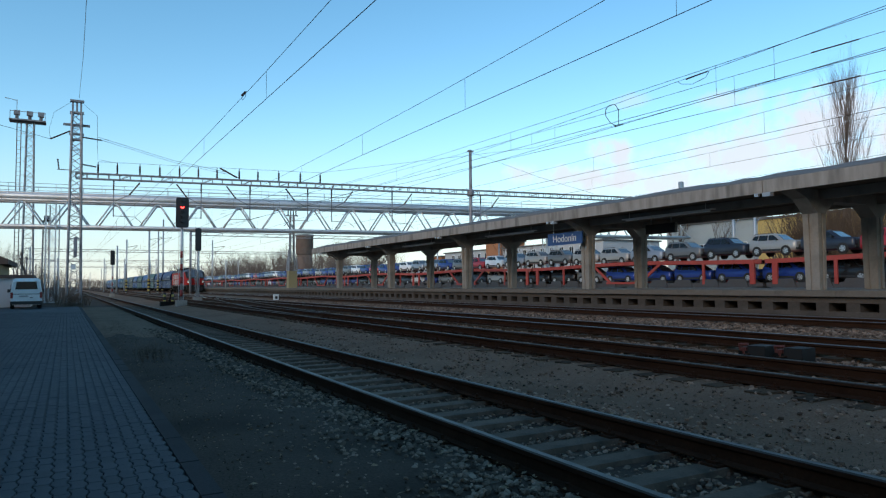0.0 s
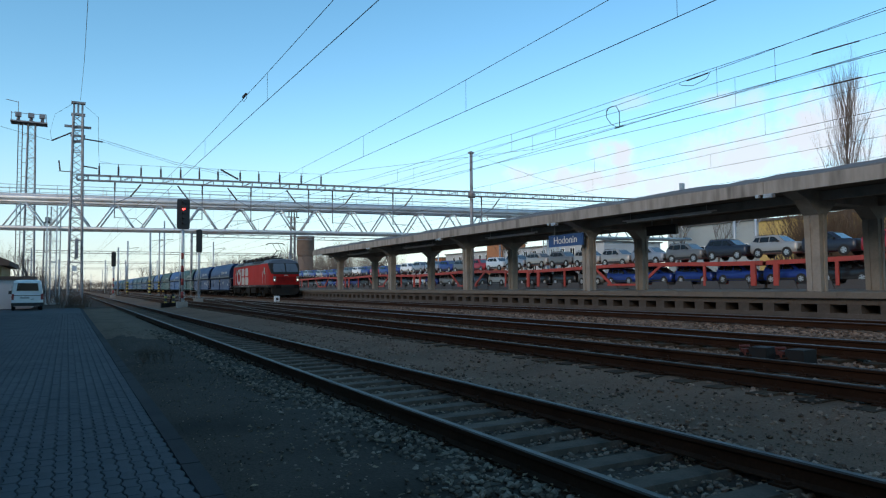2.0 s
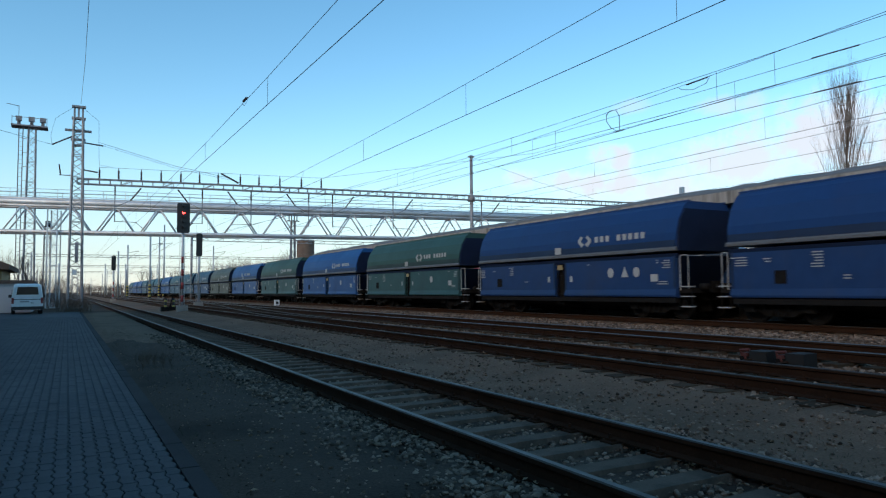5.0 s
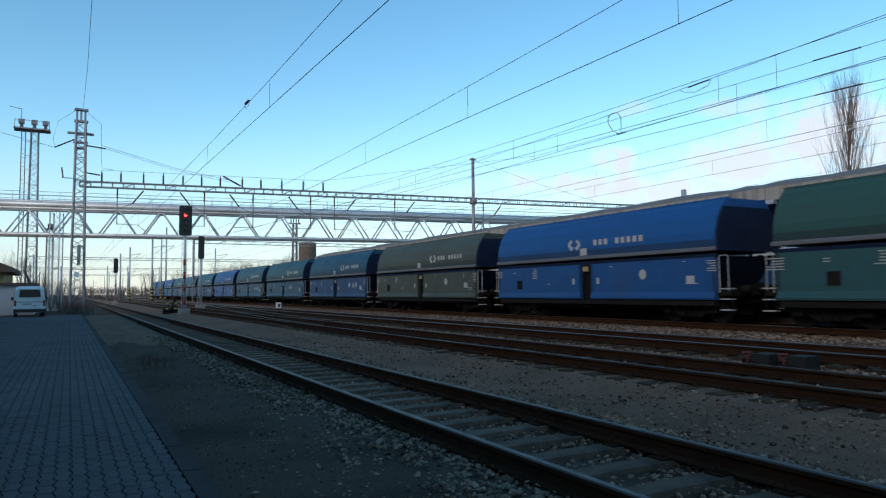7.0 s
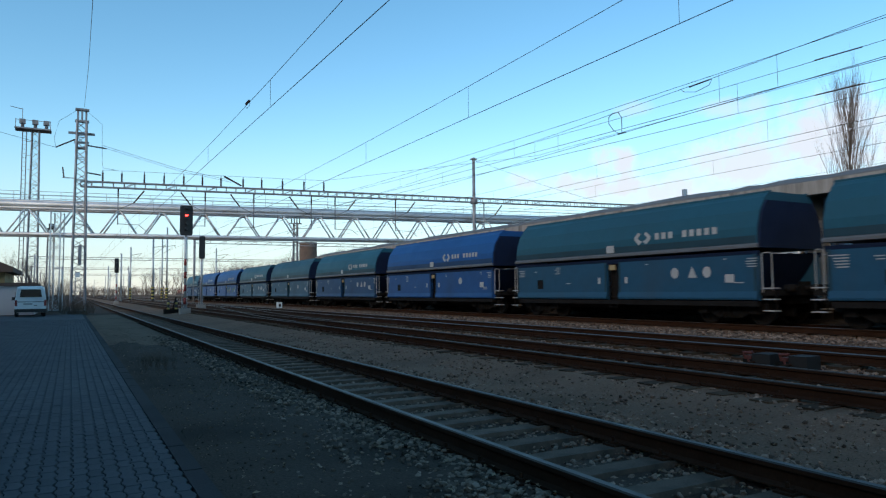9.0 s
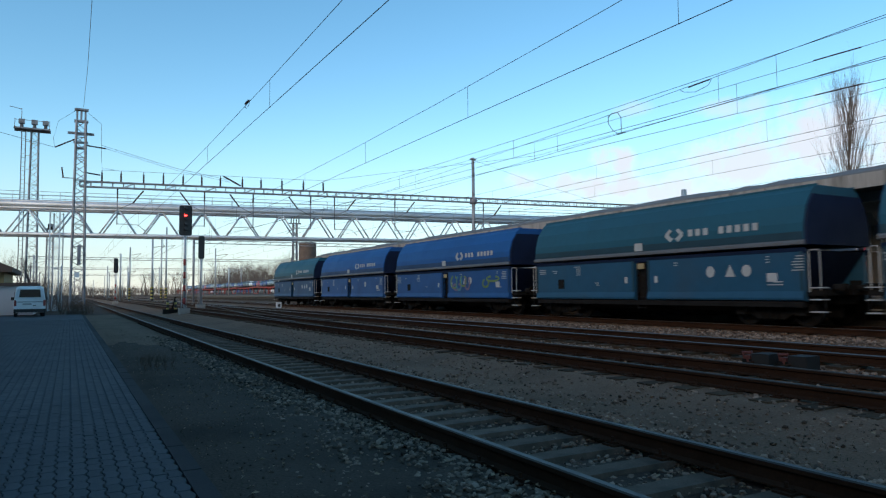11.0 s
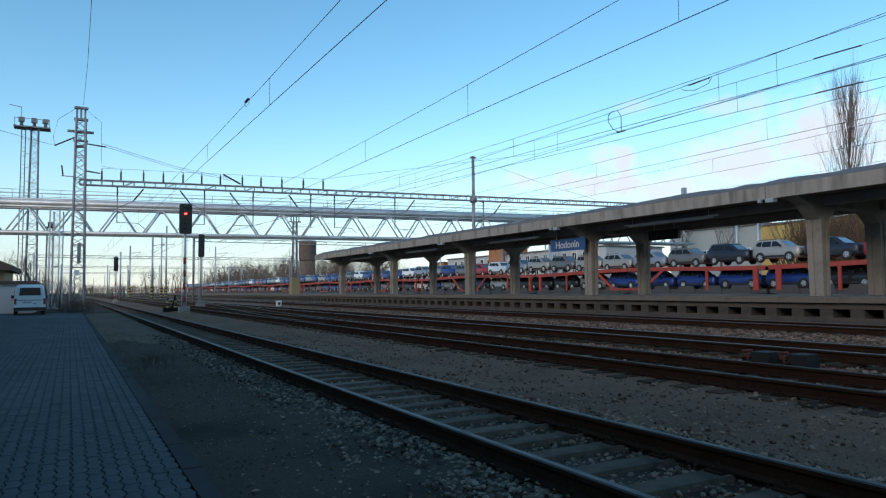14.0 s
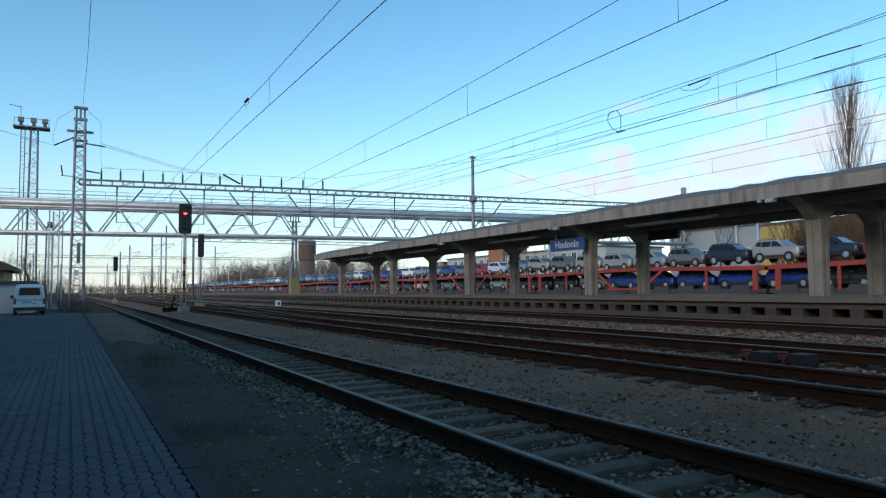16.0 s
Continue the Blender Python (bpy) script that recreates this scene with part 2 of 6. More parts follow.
def mesh_of(name, bm, mats, bevel=0.0):
    if bevel:
        bmesh.ops.bevel(bm, geom=[e for e in bm.edges if len(e.link_faces) == 2 and e.calc_face_angle(0) > 0.5], offset=bevel, segments=1, affect="EDGES")
    bmesh.ops.recalc_face_normals(bm, faces=bm.faces)
    me = bpy.data.meshes.new(name)
    bm.to_mesh(me)
    bm.free()
    for m in mats if isinstance(mats, (list, tuple)) else [mats]:
        me.materials.append(m)
    return me


def part(name, bm, mats, parent=None, label="", bevel=0.0, at=None):
    ob = new(name, mesh_of(name, bm, mats, bevel))
    if parent:
        ob.parent = parent
    if at is not None:
        ob.matrix_basis = at
    if label:
        ob["label"] = label
    return ob


def thing(name, label, category, at=None, group="", kind=""):
    ob = new(name)
    ob.empty_display_size = 0.3
    if at is not None:
        ob.matrix_basis = at
    return tagged(ob, label, category, group, kind)


B = bmesh.new


# ---- ground ----
GROUND = [(-3000, -0.5), (-60, -0.5), (-12, -0.46), (1.0, -0.46), (1.35, -0.43), (2.6, -0.43), (3.05, -0.425), (3.16, -0.47), (3.3, -0.485), (4.6, -0.485), (4.74, -0.47), (4.86, -0.425), (5.4, -0.43), (6.4, -0.39), (7.1, -0.303), (9.8, -0.300), (10.6, -0.27), (11.0, -0.27),
          (13.2, -0.27), (15.2, -0.19), (17.0, -0.22), (19.6, -0.22), (20.3, -0.22), (26, -0.22), (46, -0.22), (60, -0.22), (3000, -0.2)]


def ground_z(x):
    return float(np.interp(x, [g[0] for g in GROUND], [g[1] for g in GROUND]))


def build_ground():
    xs = sorted({g[0] for g in GROUND} | {round(1.0 + 0.12 * i, 3) for i in range(125)})
    ys = sorted({-3000.0, -400.0, -60.0, 120.0, 400.0, 3000.0} | {round(1.5 + 0.12 * i, 3) for i in range(120)} | {round(16 + 0.5 * i, 2) for i in range(80)})
    verts, faces = [], []
    for y in ys:
        for x in xs:
            z = ground_z(x)
            if 1.25 < x < 20 and 1 < y < 60:
                z += 0.022 * noise.noise((x * 1.1, y * 1.1, 0)) + 0.012 * noise.noise((x * 4, y * 4, 3))
            verts.append((x, y, z))
    w = len(xs)
    for j in range(len(ys) - 1):
        for i in range(w - 1):
            a = j * w + i
            faces.append((a, a + 1, a + w + 1, a + w))
    me = bpy.data.meshes.new("ground")
    me.from_pydata(verts, [], faces)
    me.materials.append(M["dirt"])
    me.materials.append(M["gravel"])
    for f in me.polygons:
        c = f.center
        edge = 5.0 + 0.35 * noise.noise((c.x * 0.7, c.y * 0.7, 2)) + 0.2 * noise.noise((c.x * 3, c.y * 3, 8))
        patch = 23.0 + 3.0 * noise.noise((c.x * 0.8, c.y * 0.3, 5))      # pale gravel before the mast
        f.material_index = 1 if c.x > edge or (0.9 < c.x < 3.2 and patch < c.y < 58) else 0
    me.shade_smooth()
    tagged(new("ground", me), "dark gritty soil and gravel of the railway yard", "ground", kind="structure")


build_ground()

# ---- tracks ----
RAIL = [(-0.072, 0), (0.072, 0), (0.072, 0.012), (0.012, 0.03), (0.009, 0.115), (0.036, 0.128), (0.036, 0.16), (0.028, 0.172), (-0.028, 0.172), (-0.036, 0.16), (-0.036, 0.128), (-0.009, 0.115), (-0.012, 0.03), (-0.072, 0.012)]


def rail_mesh(name, path, top, head):
    """Path: points (x, y) of the rail's middle; top: height of its running face."""
    bm = B()
    rows = []
    for i, (x, y) in enumerate(path):
        a, b = path[max(i - 1, 0)], path[min(i + 1, len(path) - 1)]
        d = Vector((b[0] - a[0], b[1] - a[1], 0)).normalized()
        s = Vector((d.y, -d.x, 0))
        rows.append([bm.verts.new((x + s.x * u, y + s.y * u, top - 0.172 + v)) for u, v in RAIL])
    n = len(RAIL)
    for p, q in zip(rows, rows[1:]):
        for k in range(n):
            f = bm.faces.new((p[k], p[(k + 1) % n], q[(k + 1) % n], q[k]))
            f.material_index = 1 if k in (7, 8) else 0
    return mesh_of(name, bm, [M["rail_side"], head])


def sleeper_mesh(wood):
    bm = B()
    if wood:
        box(bm, -1.25, 1.25, -0.13, 0.13, -0.15, 0)
    else:
        prism(bm, [(-0.15, -0.18), (0.15, -0.18), (0.11, 0), (-0.11, 0)], "x", -1.21, 1.21)
    return mesh_of("sleeper", bm, M["sleeper_wood" if wood else "sleeper"], bevel=0.012)


def chair_mesh():
    """Base plate with two bolts and clips under a rail."""
    bm = B()
    box(bm, -0.17, 0.17, -0.08, 0.08, 0, 0.02)
    for s in (-1, 1):
        box(bm, s * 0.11 - 0.025, s * 0.11 + 0.025, -0.05, 0.05, 0.02, 0.045)
        tube(bm, [(s * 0.11, 0, 0.045), (s * 0.11, 0, 0.085)], 0.016, 6)
    return mesh_of("base_plate", bm, M["rail_side"])


PLATE = chair_mesh()
SLEEPERS = {False: sleeper_mesh(False), True: sleeper_mesh(True)}


def build_track(label, centre, top, y0, y1, first, count, head, wood=False, pitch=0.6, plates=0):
    """A straight or gently bent track; centre(y) gives its middle."""
    t = thing("railway_track", label, "railway track", pose(0, 0, 0), group="station tracks")
    ys = list(np.arange(y0, y1, 20.0 if y1 - y0 > 100 else 3.0)) + [y1]
    for s in (-0.75, 0.75):
        ob = new("rail", rail_mesh("rail", [(centre(y) + s, y) for y in ys], top, head))
        ob.parent = t
    for i in range(count):
        y = first + pitch * i
        ob = new("sleeper", SLEEPERS[wood])
        ob.parent = t
        ob.matrix_basis = pose(centre(y) + random.uniform(-0.03, 0.03), y + random.uniform(-0.02, 0.02), top - 0.183, 0, 0, random.uniform(-0.8, 0.8))
        if 2 < y < plates:
            for s in (-0.75, 0.75):
                pl = new("base_plate", PLATE)
                pl.parent = t
                pl.matrix_basis = pose(centre(y) + s, y, top - 0.185)
    return t


def fore_line(y):
    return 3.95


build_track("worn siding track with bright rails on concrete sleepers", fore_line, -0.25, -60, 400, -28.0, 240, M["rail_top"], plates=38)
build_track("rusty siding track on tarred timber sleepers", lambda y: 8.5, -0.10, -60, 500, -25.0, 170, M["rail_dull"], True, 0.62, plates=30)
build_track("station track with shiny rails in dark ballast", lambda y: 12.05, -0.03, -60, 500, -25.0, 170, M["rail_bright"], True, 0.62, plates=24)


def crossover(y):
    """From the timber siding over to the next station track."""
    t = min(1.0, max(0.0, (y - 24.0) / 46.0))
    return 8.5 + (12.05 - 8.5) * t * t * (3 - 2 * t)


cross = build_track("crossover track between two station tracks", crossover, -0.06, 26, 68, 27.0, 66, M["rail_dull"], True, 0.62)
XT = 18.39
build_track("main platform track carrying the goods train", lambda y: XT, 0.0, -400, 600, -22.0, 180, M["rail_bright"], False, 0.6)
build_track("far freight track under the car carrier wagons", lambda y: 49.45, 0.0, -60, 600, 20.0, 60, M["rail_dull"], False, 0.6)

# ---- platform ----
XE = 20.07
PY0, PY1 = -60.0, 205.0


def build_platform():
    bm = B()
    prism(bm, [(XE + 0.95, -0.25), (27.4, -0.25), (27.4, 0.56), (XE + 0.95, 0.56)], "y", PY0, PY1)
    tagged(part("platform", bm, M["concrete_dark"]), "grey concrete island platform between the tracks", "platform", kind="structure")
    plat = bpy.data.objects["platform"]
    slab = B()
    box(slab, XE - 0.05, 27.7, 0.006, 1.994, 0.56, 0.74)
    slab_me = mesh_of("platform_slab", slab, M["concrete_dark"], bevel=0.015)
    for i in range(100):
        ob = new("platform_slab", slab_me)
        ob.parent = plat
        ob.matrix_basis = pose(0, 2.0 + 2.0 * i, random.uniform(-0.004, 0.004))
    bm = B()
    box(bm, XE - 0.05, 27.7, PY0, 1.994, 0.56, 0.74)
    part("platform_slab", bm, M["concrete_dark"], plat)
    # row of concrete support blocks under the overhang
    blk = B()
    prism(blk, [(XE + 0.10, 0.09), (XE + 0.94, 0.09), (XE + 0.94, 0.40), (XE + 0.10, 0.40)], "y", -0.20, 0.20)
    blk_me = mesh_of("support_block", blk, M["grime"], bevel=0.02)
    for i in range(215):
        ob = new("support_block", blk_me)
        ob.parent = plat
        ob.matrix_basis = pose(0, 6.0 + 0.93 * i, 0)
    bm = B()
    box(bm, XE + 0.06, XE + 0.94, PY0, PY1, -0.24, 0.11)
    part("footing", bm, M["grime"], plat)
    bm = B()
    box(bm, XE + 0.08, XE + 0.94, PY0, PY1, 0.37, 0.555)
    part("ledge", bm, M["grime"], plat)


build_platform()

# ---- canopy ----
CX0, CX1, CY0, CY1 = 19.95, 26.9, -31.0, 61.0
FRAME_Y = [13.55 + 11.12 * k for k in range(-4, 5)]


def column_mesh():
    bm = B()
    # a tapering column with a shallow groove down its faces
    def ring(z, wx, wy):
        g = 0.04
        return [(-wx, -wy, z), (-0.06, -wy, z), (-0.06, -wy + g, z), (0.06, -wy + g, z), (0.06, -wy, z), (wx, -wy, z), (wx, -0.06, z), (wx - g, -0.06, z), (wx - g, 0.06, z), (wx, 0.06, z),
                (wx, wy, z), (-wx, wy, z), (-wx, 0.06, z), (-wx + g, 0.06, z), (-wx + g, -0.06, z), (-wx, -0.06, z)]
    loft(bm, [ring(0.74, 0.19, 0.24), ring(3.25, 0.215, 0.265)])
    return mesh_of("column", bm, M["concrete"])


def build_canopy():
    c = thing("platform_canopy", "long grey concrete platform canopy on paired columns", "canopy", pose(0, 0, 0))
    col = column_mesh()
    XA, XB = 21.57, 24.95
    bm = B()
    # cross frame: beam with haunches over two columns, cantilevered both ways
    prism(bm, [(CX0 + 0.15, 3.98), (XA - 0.75, 3.72), (XA - 0.23, 3.25), (XA + 0.23, 3.25), (XA + 0.75, 3.66), (XB - 0.75, 3.66), (XB - 0.23, 3.25), (XB + 0.23, 3.25), (XB + 0.75, 3.72), (CX1 - 0.15, 3.98), (CX1 - 0.15, 4.02), (CX0 + 0.15, 4.02)], "y", -0.26, 0.26)
    frame_me = mesh_of("cross_beam", bm, M["concrete"], bevel=0.02)
    for y in FRAME_Y:
        for x in (XA, XB):
            ob = new("column", col)
            ob.parent, ob.matrix_basis = c, pose(x, y, 0)
        ob = new("cross_beam", frame_me)
        ob.parent, ob.matrix_basis = c, pose(0, y, 0)
    for i, y in enumerate(FRAME_Y):
        y0 = y + 0.7 - (11.12 if i else 14)
        y1 = y + 0.7
        y0, y1 = max(y0, CY0), min(y1, CY1)
        bm = B()
        box(bm, CX0, CX0 + 0.16, y0 + 0.012, y1 - 0.012, 3.93, 4.35)
        part("fascia", bm, M["fascia"], c, bevel=0.012)
        bm = B()
        box(bm, CX1 - 0.16, CX1, y0 + 0.012, y1 - 0.012, 3.93, 4.35)
        part("fascia", bm, M["fascia"], c, bevel=0.012)
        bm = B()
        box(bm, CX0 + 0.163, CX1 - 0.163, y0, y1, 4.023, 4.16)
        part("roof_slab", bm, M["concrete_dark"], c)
        bm = B()   # scupper bracket at the joint
        box(bm, CX0 - 0.10, CX0 + 0.10, y1 - 0.35, y1 - 0.05, 3.80, 3.925)
        box(bm, CX0 - 0.12, CX0 - 0.02, y1 + 0.1, y1 + 0.22, 3.82, 3.925)
        part("drain_outlet", bm, M["galv"], c)
        if y1 < CY1 - 0.1 and y > -8:
            bm = B()
            tube(bm, [(21.3, y0 + 3.2, 3.72), (21.3, y0 + 7.6, 3.72)], 0.035, 6)
            box(bm, 21.22, 21.38, y0 + 3.0, y0 + 7.8, 3.755, 3.80)
            for yy in (y0 + 3.4, y0 + 7.4):
                tube(bm, [(21.3, yy, 3.80), (21.3, yy, 4.03)], 0.012, 5)
            part("tube_light", bm, M["white"], c, "unlit white fluorescent tube light")
    # the last bay beyond the end frame
    y0, y1 = FRAME_Y[-1] + 0.7, CY1
    for x0 in (CX0, CX1 - 0.16):
        bm = B()
        box(bm, x0, x0 + 0.16, y0 + 0.012, y1, 3.93, 4.35)
        part("fascia", bm, M["fascia"], c, bevel=0.012)
    bm = B()
    box(bm, CX0 + 0.163, CX1 - 0.163, y1 - 0.16, y1, 3.93, 4.35)
    part("fascia", bm, M["fascia"], c)
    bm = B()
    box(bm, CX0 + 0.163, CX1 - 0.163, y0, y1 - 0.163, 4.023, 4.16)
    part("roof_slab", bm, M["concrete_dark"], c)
    # longitudinal beams
    for x in (XA, XB):
        bm = B()
        box(bm, x - 0.13, x + 0.13, CY0, CY1 - 0.2, 3.70, 4.0)
        part("long_beam", bm, M["concrete"], c)
    # low-pitched roofing felt with an uneven edge
    bm = B()
    n = 150
    prev = None
    for i in range(n + 1):
        y = CY0 + (CY1 - CY0) * i / n
        w = 0.09 * noise.noise((y * 0.35, 0, 7)) + 0.05 * noise.noise((y * 1.7, 0, 3))
        row = [bm.verts.new(p) for p in ((CX0 + 0.05, y, 4.353), (CX0 + 0.10, y, 4.41 + w), (CX0 + 0.9, y, 4.66 + w), (23.4, y, 4.70), (CX1 - 0.9, y, 4.66 + w), (CX1, y, 4.41 + w), (CX1, y, 4.353))]
        if prev:
            for k in range(6):
                bm.faces.new((prev[k], prev[k + 1], row[k + 1], row[k]))
        prev = row
    part("roofing", bm, M["roofing"], c)
    bm = B()
    box(bm, 22.5, 22.66, 19.85, 20.0, 4.6, 5.25)
    part("vent_pipe", bm, M["galv"], c, bevel=0.02)
    return c


build_canopy()


def text_mesh(words, size, depth=0.004):
    cu = bpy.data.curves.new("letters", "FONT")
    cu.body, cu.size, cu.extrude, cu.align_x, cu.align_y = words, size, depth, "CENTER", "CENTER"
    tmp = new("letters", cu)
    bpy.context.view_layer.update()
    me = bpy.data.meshes.new_from_object(tmp.evaluated_get(bpy.context.evaluated_depsgraph_get()))
    bpy.data.objects.remove(tmp)
    return me


def build_name_sign():
    # faces the near tracks, hung from the canopy
    s = thing("station_sign", "blue enamelled station name sign with white letters", "sign", pose(21.0, 25.67, 3.17))
    bm = B()
    box(bm, -0.03, 0.03, -1.28, 1.28, -0.29, 0.29)
    part("panel", bm, M["sign_blue"], s, bevel=0.01)
    me = text_mesh("Hodonín", 0.50)
    me.materials.append(M["white"])
    ob = new("lettering", me)
    ob.parent = s
    ob.matrix_basis = Matrix.Translation((-0.036, 0, 0.0)) @ Matrix(((0, 0, -1, 0), (-1, 0, 0, 0), (0, 1, 0, 0), (0, 0, 0, 1)))
    for y in (-0.9, 0.9):
        bm = B()
        beam(bm, (0.05, y, 0.29), (0.05, y, 0.86), 0.04)
        part("hanger", bm, M["galv"], s)


build_name_sign()


def build_board():
    b = thing("information_board", "dark unlit departure board hung under the canopy", "information board", pose(24.0, 22.4, 3.5))
    bm = B()
    box(bm, -0.09, 0.09, -0.88, 0.88, -0.22, 0.22)
    part("case", bm, M["black"], b, bevel=0.02)
    for y in (-0.6, 0.6):
        bm = B()
        beam(bm, (0, y, 0.22), (0, y, 0.53), 0.04)
        part("hanger", bm, M["galv"], b)


build_board()


# ---- the train ----
COUPLING0, SPEED, PITCH = 140.6, 28.0, 13.65     # place of the first coupling at 0 s
M["red"] = surf("locomotive_red", (0.36, 0.013, 0.011), 0.6, vary=0.06, grain=6, stain=0.4, dirt=(0.25, 0.011, 0.010), bump=0.02, spec=0.12)
M["roof_grey"] = surf("locomotive_roof_grey", (0.075, 0.088, 0.108), 0.5, vary=0.1, grain=8, stain=0.8, bump=0.03)
M["sole_grey"] = surf("locomotive_sole_grey", (0.022, 0.021, 0.020), 0.65, vary=0.25, grain=8, stain=1.5, dirt=(0.016, 0.014, 0.012), bump=0.1, spec=0.25)
M["logo"] = surf("light_grey_decal", (0.36, 0.35, 0.32), 0.5, vary=0.06, grain=5, stain=0.8, dirt=(0.40, 0.38, 0.36), bump=0.02)
M["lamp_on"] = surf("lit_headlamp", (0.9, 0.9, 0.85), 0.2, vary=0.05, bump=0, glow=(1.0, 0.95, 0.82, 1.3))
M["lamp_off"] = surf("headlamp_cover", (0.16, 0.18, 0.17), 0.2, vary=0.1, bump=0)
# base colour lifted to pale blue, standing in for reflected sky
M["screen"] = glass_mat("windscreen_glass_sky_tint", (0.10, 0.125, 0.15), 0.06)
M["screen"].node_tree.nodes["Principled BSDF"].inputs["Coat Weight"].default_value = 0.6


def wheel_mesh(r, w=0.13):
    bm = B()
    prof = [(0.0, 0.02), (0.12, 0.02), (0.13, 0.03), (r * 0.75, 0.035), (r * 0.8, 0.0), (r, 0.0), (r, w), (r * 0.8, w), (r * 0.75, w - 0.03), (0.0, w - 0.03)]
    n = 20
    rows = [[bm.verts.new((v, u * math.cos(2 * math.pi * k / n), u * math.sin(2 * math.pi * k / n))) for u, v in prof[1:-1]] for k in range(n)]
    for k in range(n):
        a, b = rows[k], rows[(k + 1) % n]
        for i in range(len(a) - 1):
            bm.faces.new((a[i], b[i], b[i + 1], a[i + 1]))
    bm.faces.new([r_[0] for r_ in rows])
    bm.faces.new([r_[-1] for r_ in rows][::-1])
    return mesh_of("wheel", bm, M["under"])


WHEEL = wheel_mesh(0.46)
LOCO_WHEEL = wheel_mesh(0.60)


def bogie(parent, y, base, r, wheel, length):
    bm = B()
    for s in (-1, 1):
        prism(bm, [(-length / 2, r - 0.02), (-length / 2, r + 0.14), (-base / 2 + 0.35, r + 0.2), (-0.45, r - 0.04), (0.45, r - 0.04), (base / 2 - 0.35, r + 0.2), (length / 2, r + 0.14), (length / 2, r - 0.02), (base / 2 - 0.2, r - 0.1), (0.4, r - 0.26), (-0.4, r - 0.26), (-base / 2 + 0.2, r - 0.1)], "x", s * 1.02 - 0.07, s * 1.02 + 0.07)
        for q in (-1, 1):
            box(bm, s * 1.02 - 0.15, s * 1.02 + 0.15, q * base / 2 - 0.16, q * base / 2 + 0.16, r - 0.14, r + 0.16)
        for k in (-0.22, 0, 0.22):
            tube(bm, [(s * 1.05, k, r - 0.24), (s * 1.05, k, r + 0.1)], 0.075, 8)
    box(bm, -1.0, 1.0, -0.25, 0.25, r - 0.05, r + 0.2)
    bg = part("bogie", bm, M["under"], parent, at=pose(0, y, 0))
    for q in (-1, 1):
        for s in (-1, 1):
            ob = new("wheel", wheel)
            ob.parent = bg
            ob.matrix_basis = pose(s * 0.685, q * base / 2, r, 0, 0, 0 if s > 0 else 180)
        ax = B()
        tube(ax, [(-0.68, q * base / 2, r), (0.68, q * base / 2, r)], 0.08, 8)
        part("axle", ax, M["under"], bg)


def buffers(parent, y, d, mat):
    for s in (-0.875, 0.875):
        bm = B()
        tube(bm, [(s, y, 1.06), (s, y + d * 0.32, 1.06)], 0.11, 10)
        tube(bm, [(s, y + d * 0.30, 1.06), (s, y + d * 0.55, 1.06)], 0.07, 10)
        box(bm, s - 0.24, s + 0.24, y + d * 0.55 - 0.02, y + d * 0.55 + 0.02, 0.88, 1.24)
        part("buffer", bm, mat, parent, bevel=0.008)


def flat_on_side(name, outline, x, mat, parent, label="", thick=0.012, holes=()):
    """A thin decal plate on a side facing -x: the outline holds pairs (y, z)."""
    bm = B()
    prism(bm, outline, "x", x - thick, x)
    return part(name, bm, mat, parent, label)


def oval(cy, cz, ry, rz, n=28):
    return [(cy + ry * math.cos(2 * math.pi * k / n), cz + rz * math.sin(2 * math.pi * k / n)) for k in range(n)]


def ring_on_side(name, cy, cz, ry, rz, iy, iz, x, mat, parent, gap=None):
    bm = B()
    n = 40
    A = [[bm.verts.new((x - d, cy + a * math.cos(2 * math.pi * k / n), cz + b * math.sin(2 * math.pi * k / n))) for k in range(n)] for d, a, b in ((0, ry, rz), (0.012, ry, rz), (0.012, iy, iz), (0, iy, iz))]
    for i in range(3):
        for k in range(n):
            if gap and gap[0] <= k < gap[1]:
                continue
            bm.faces.new((A[i][k], A[i][(k + 1) % n], A[i + 1][(k + 1) % n], A[i + 1][k]))
    return part(name, bm, mat, parent)


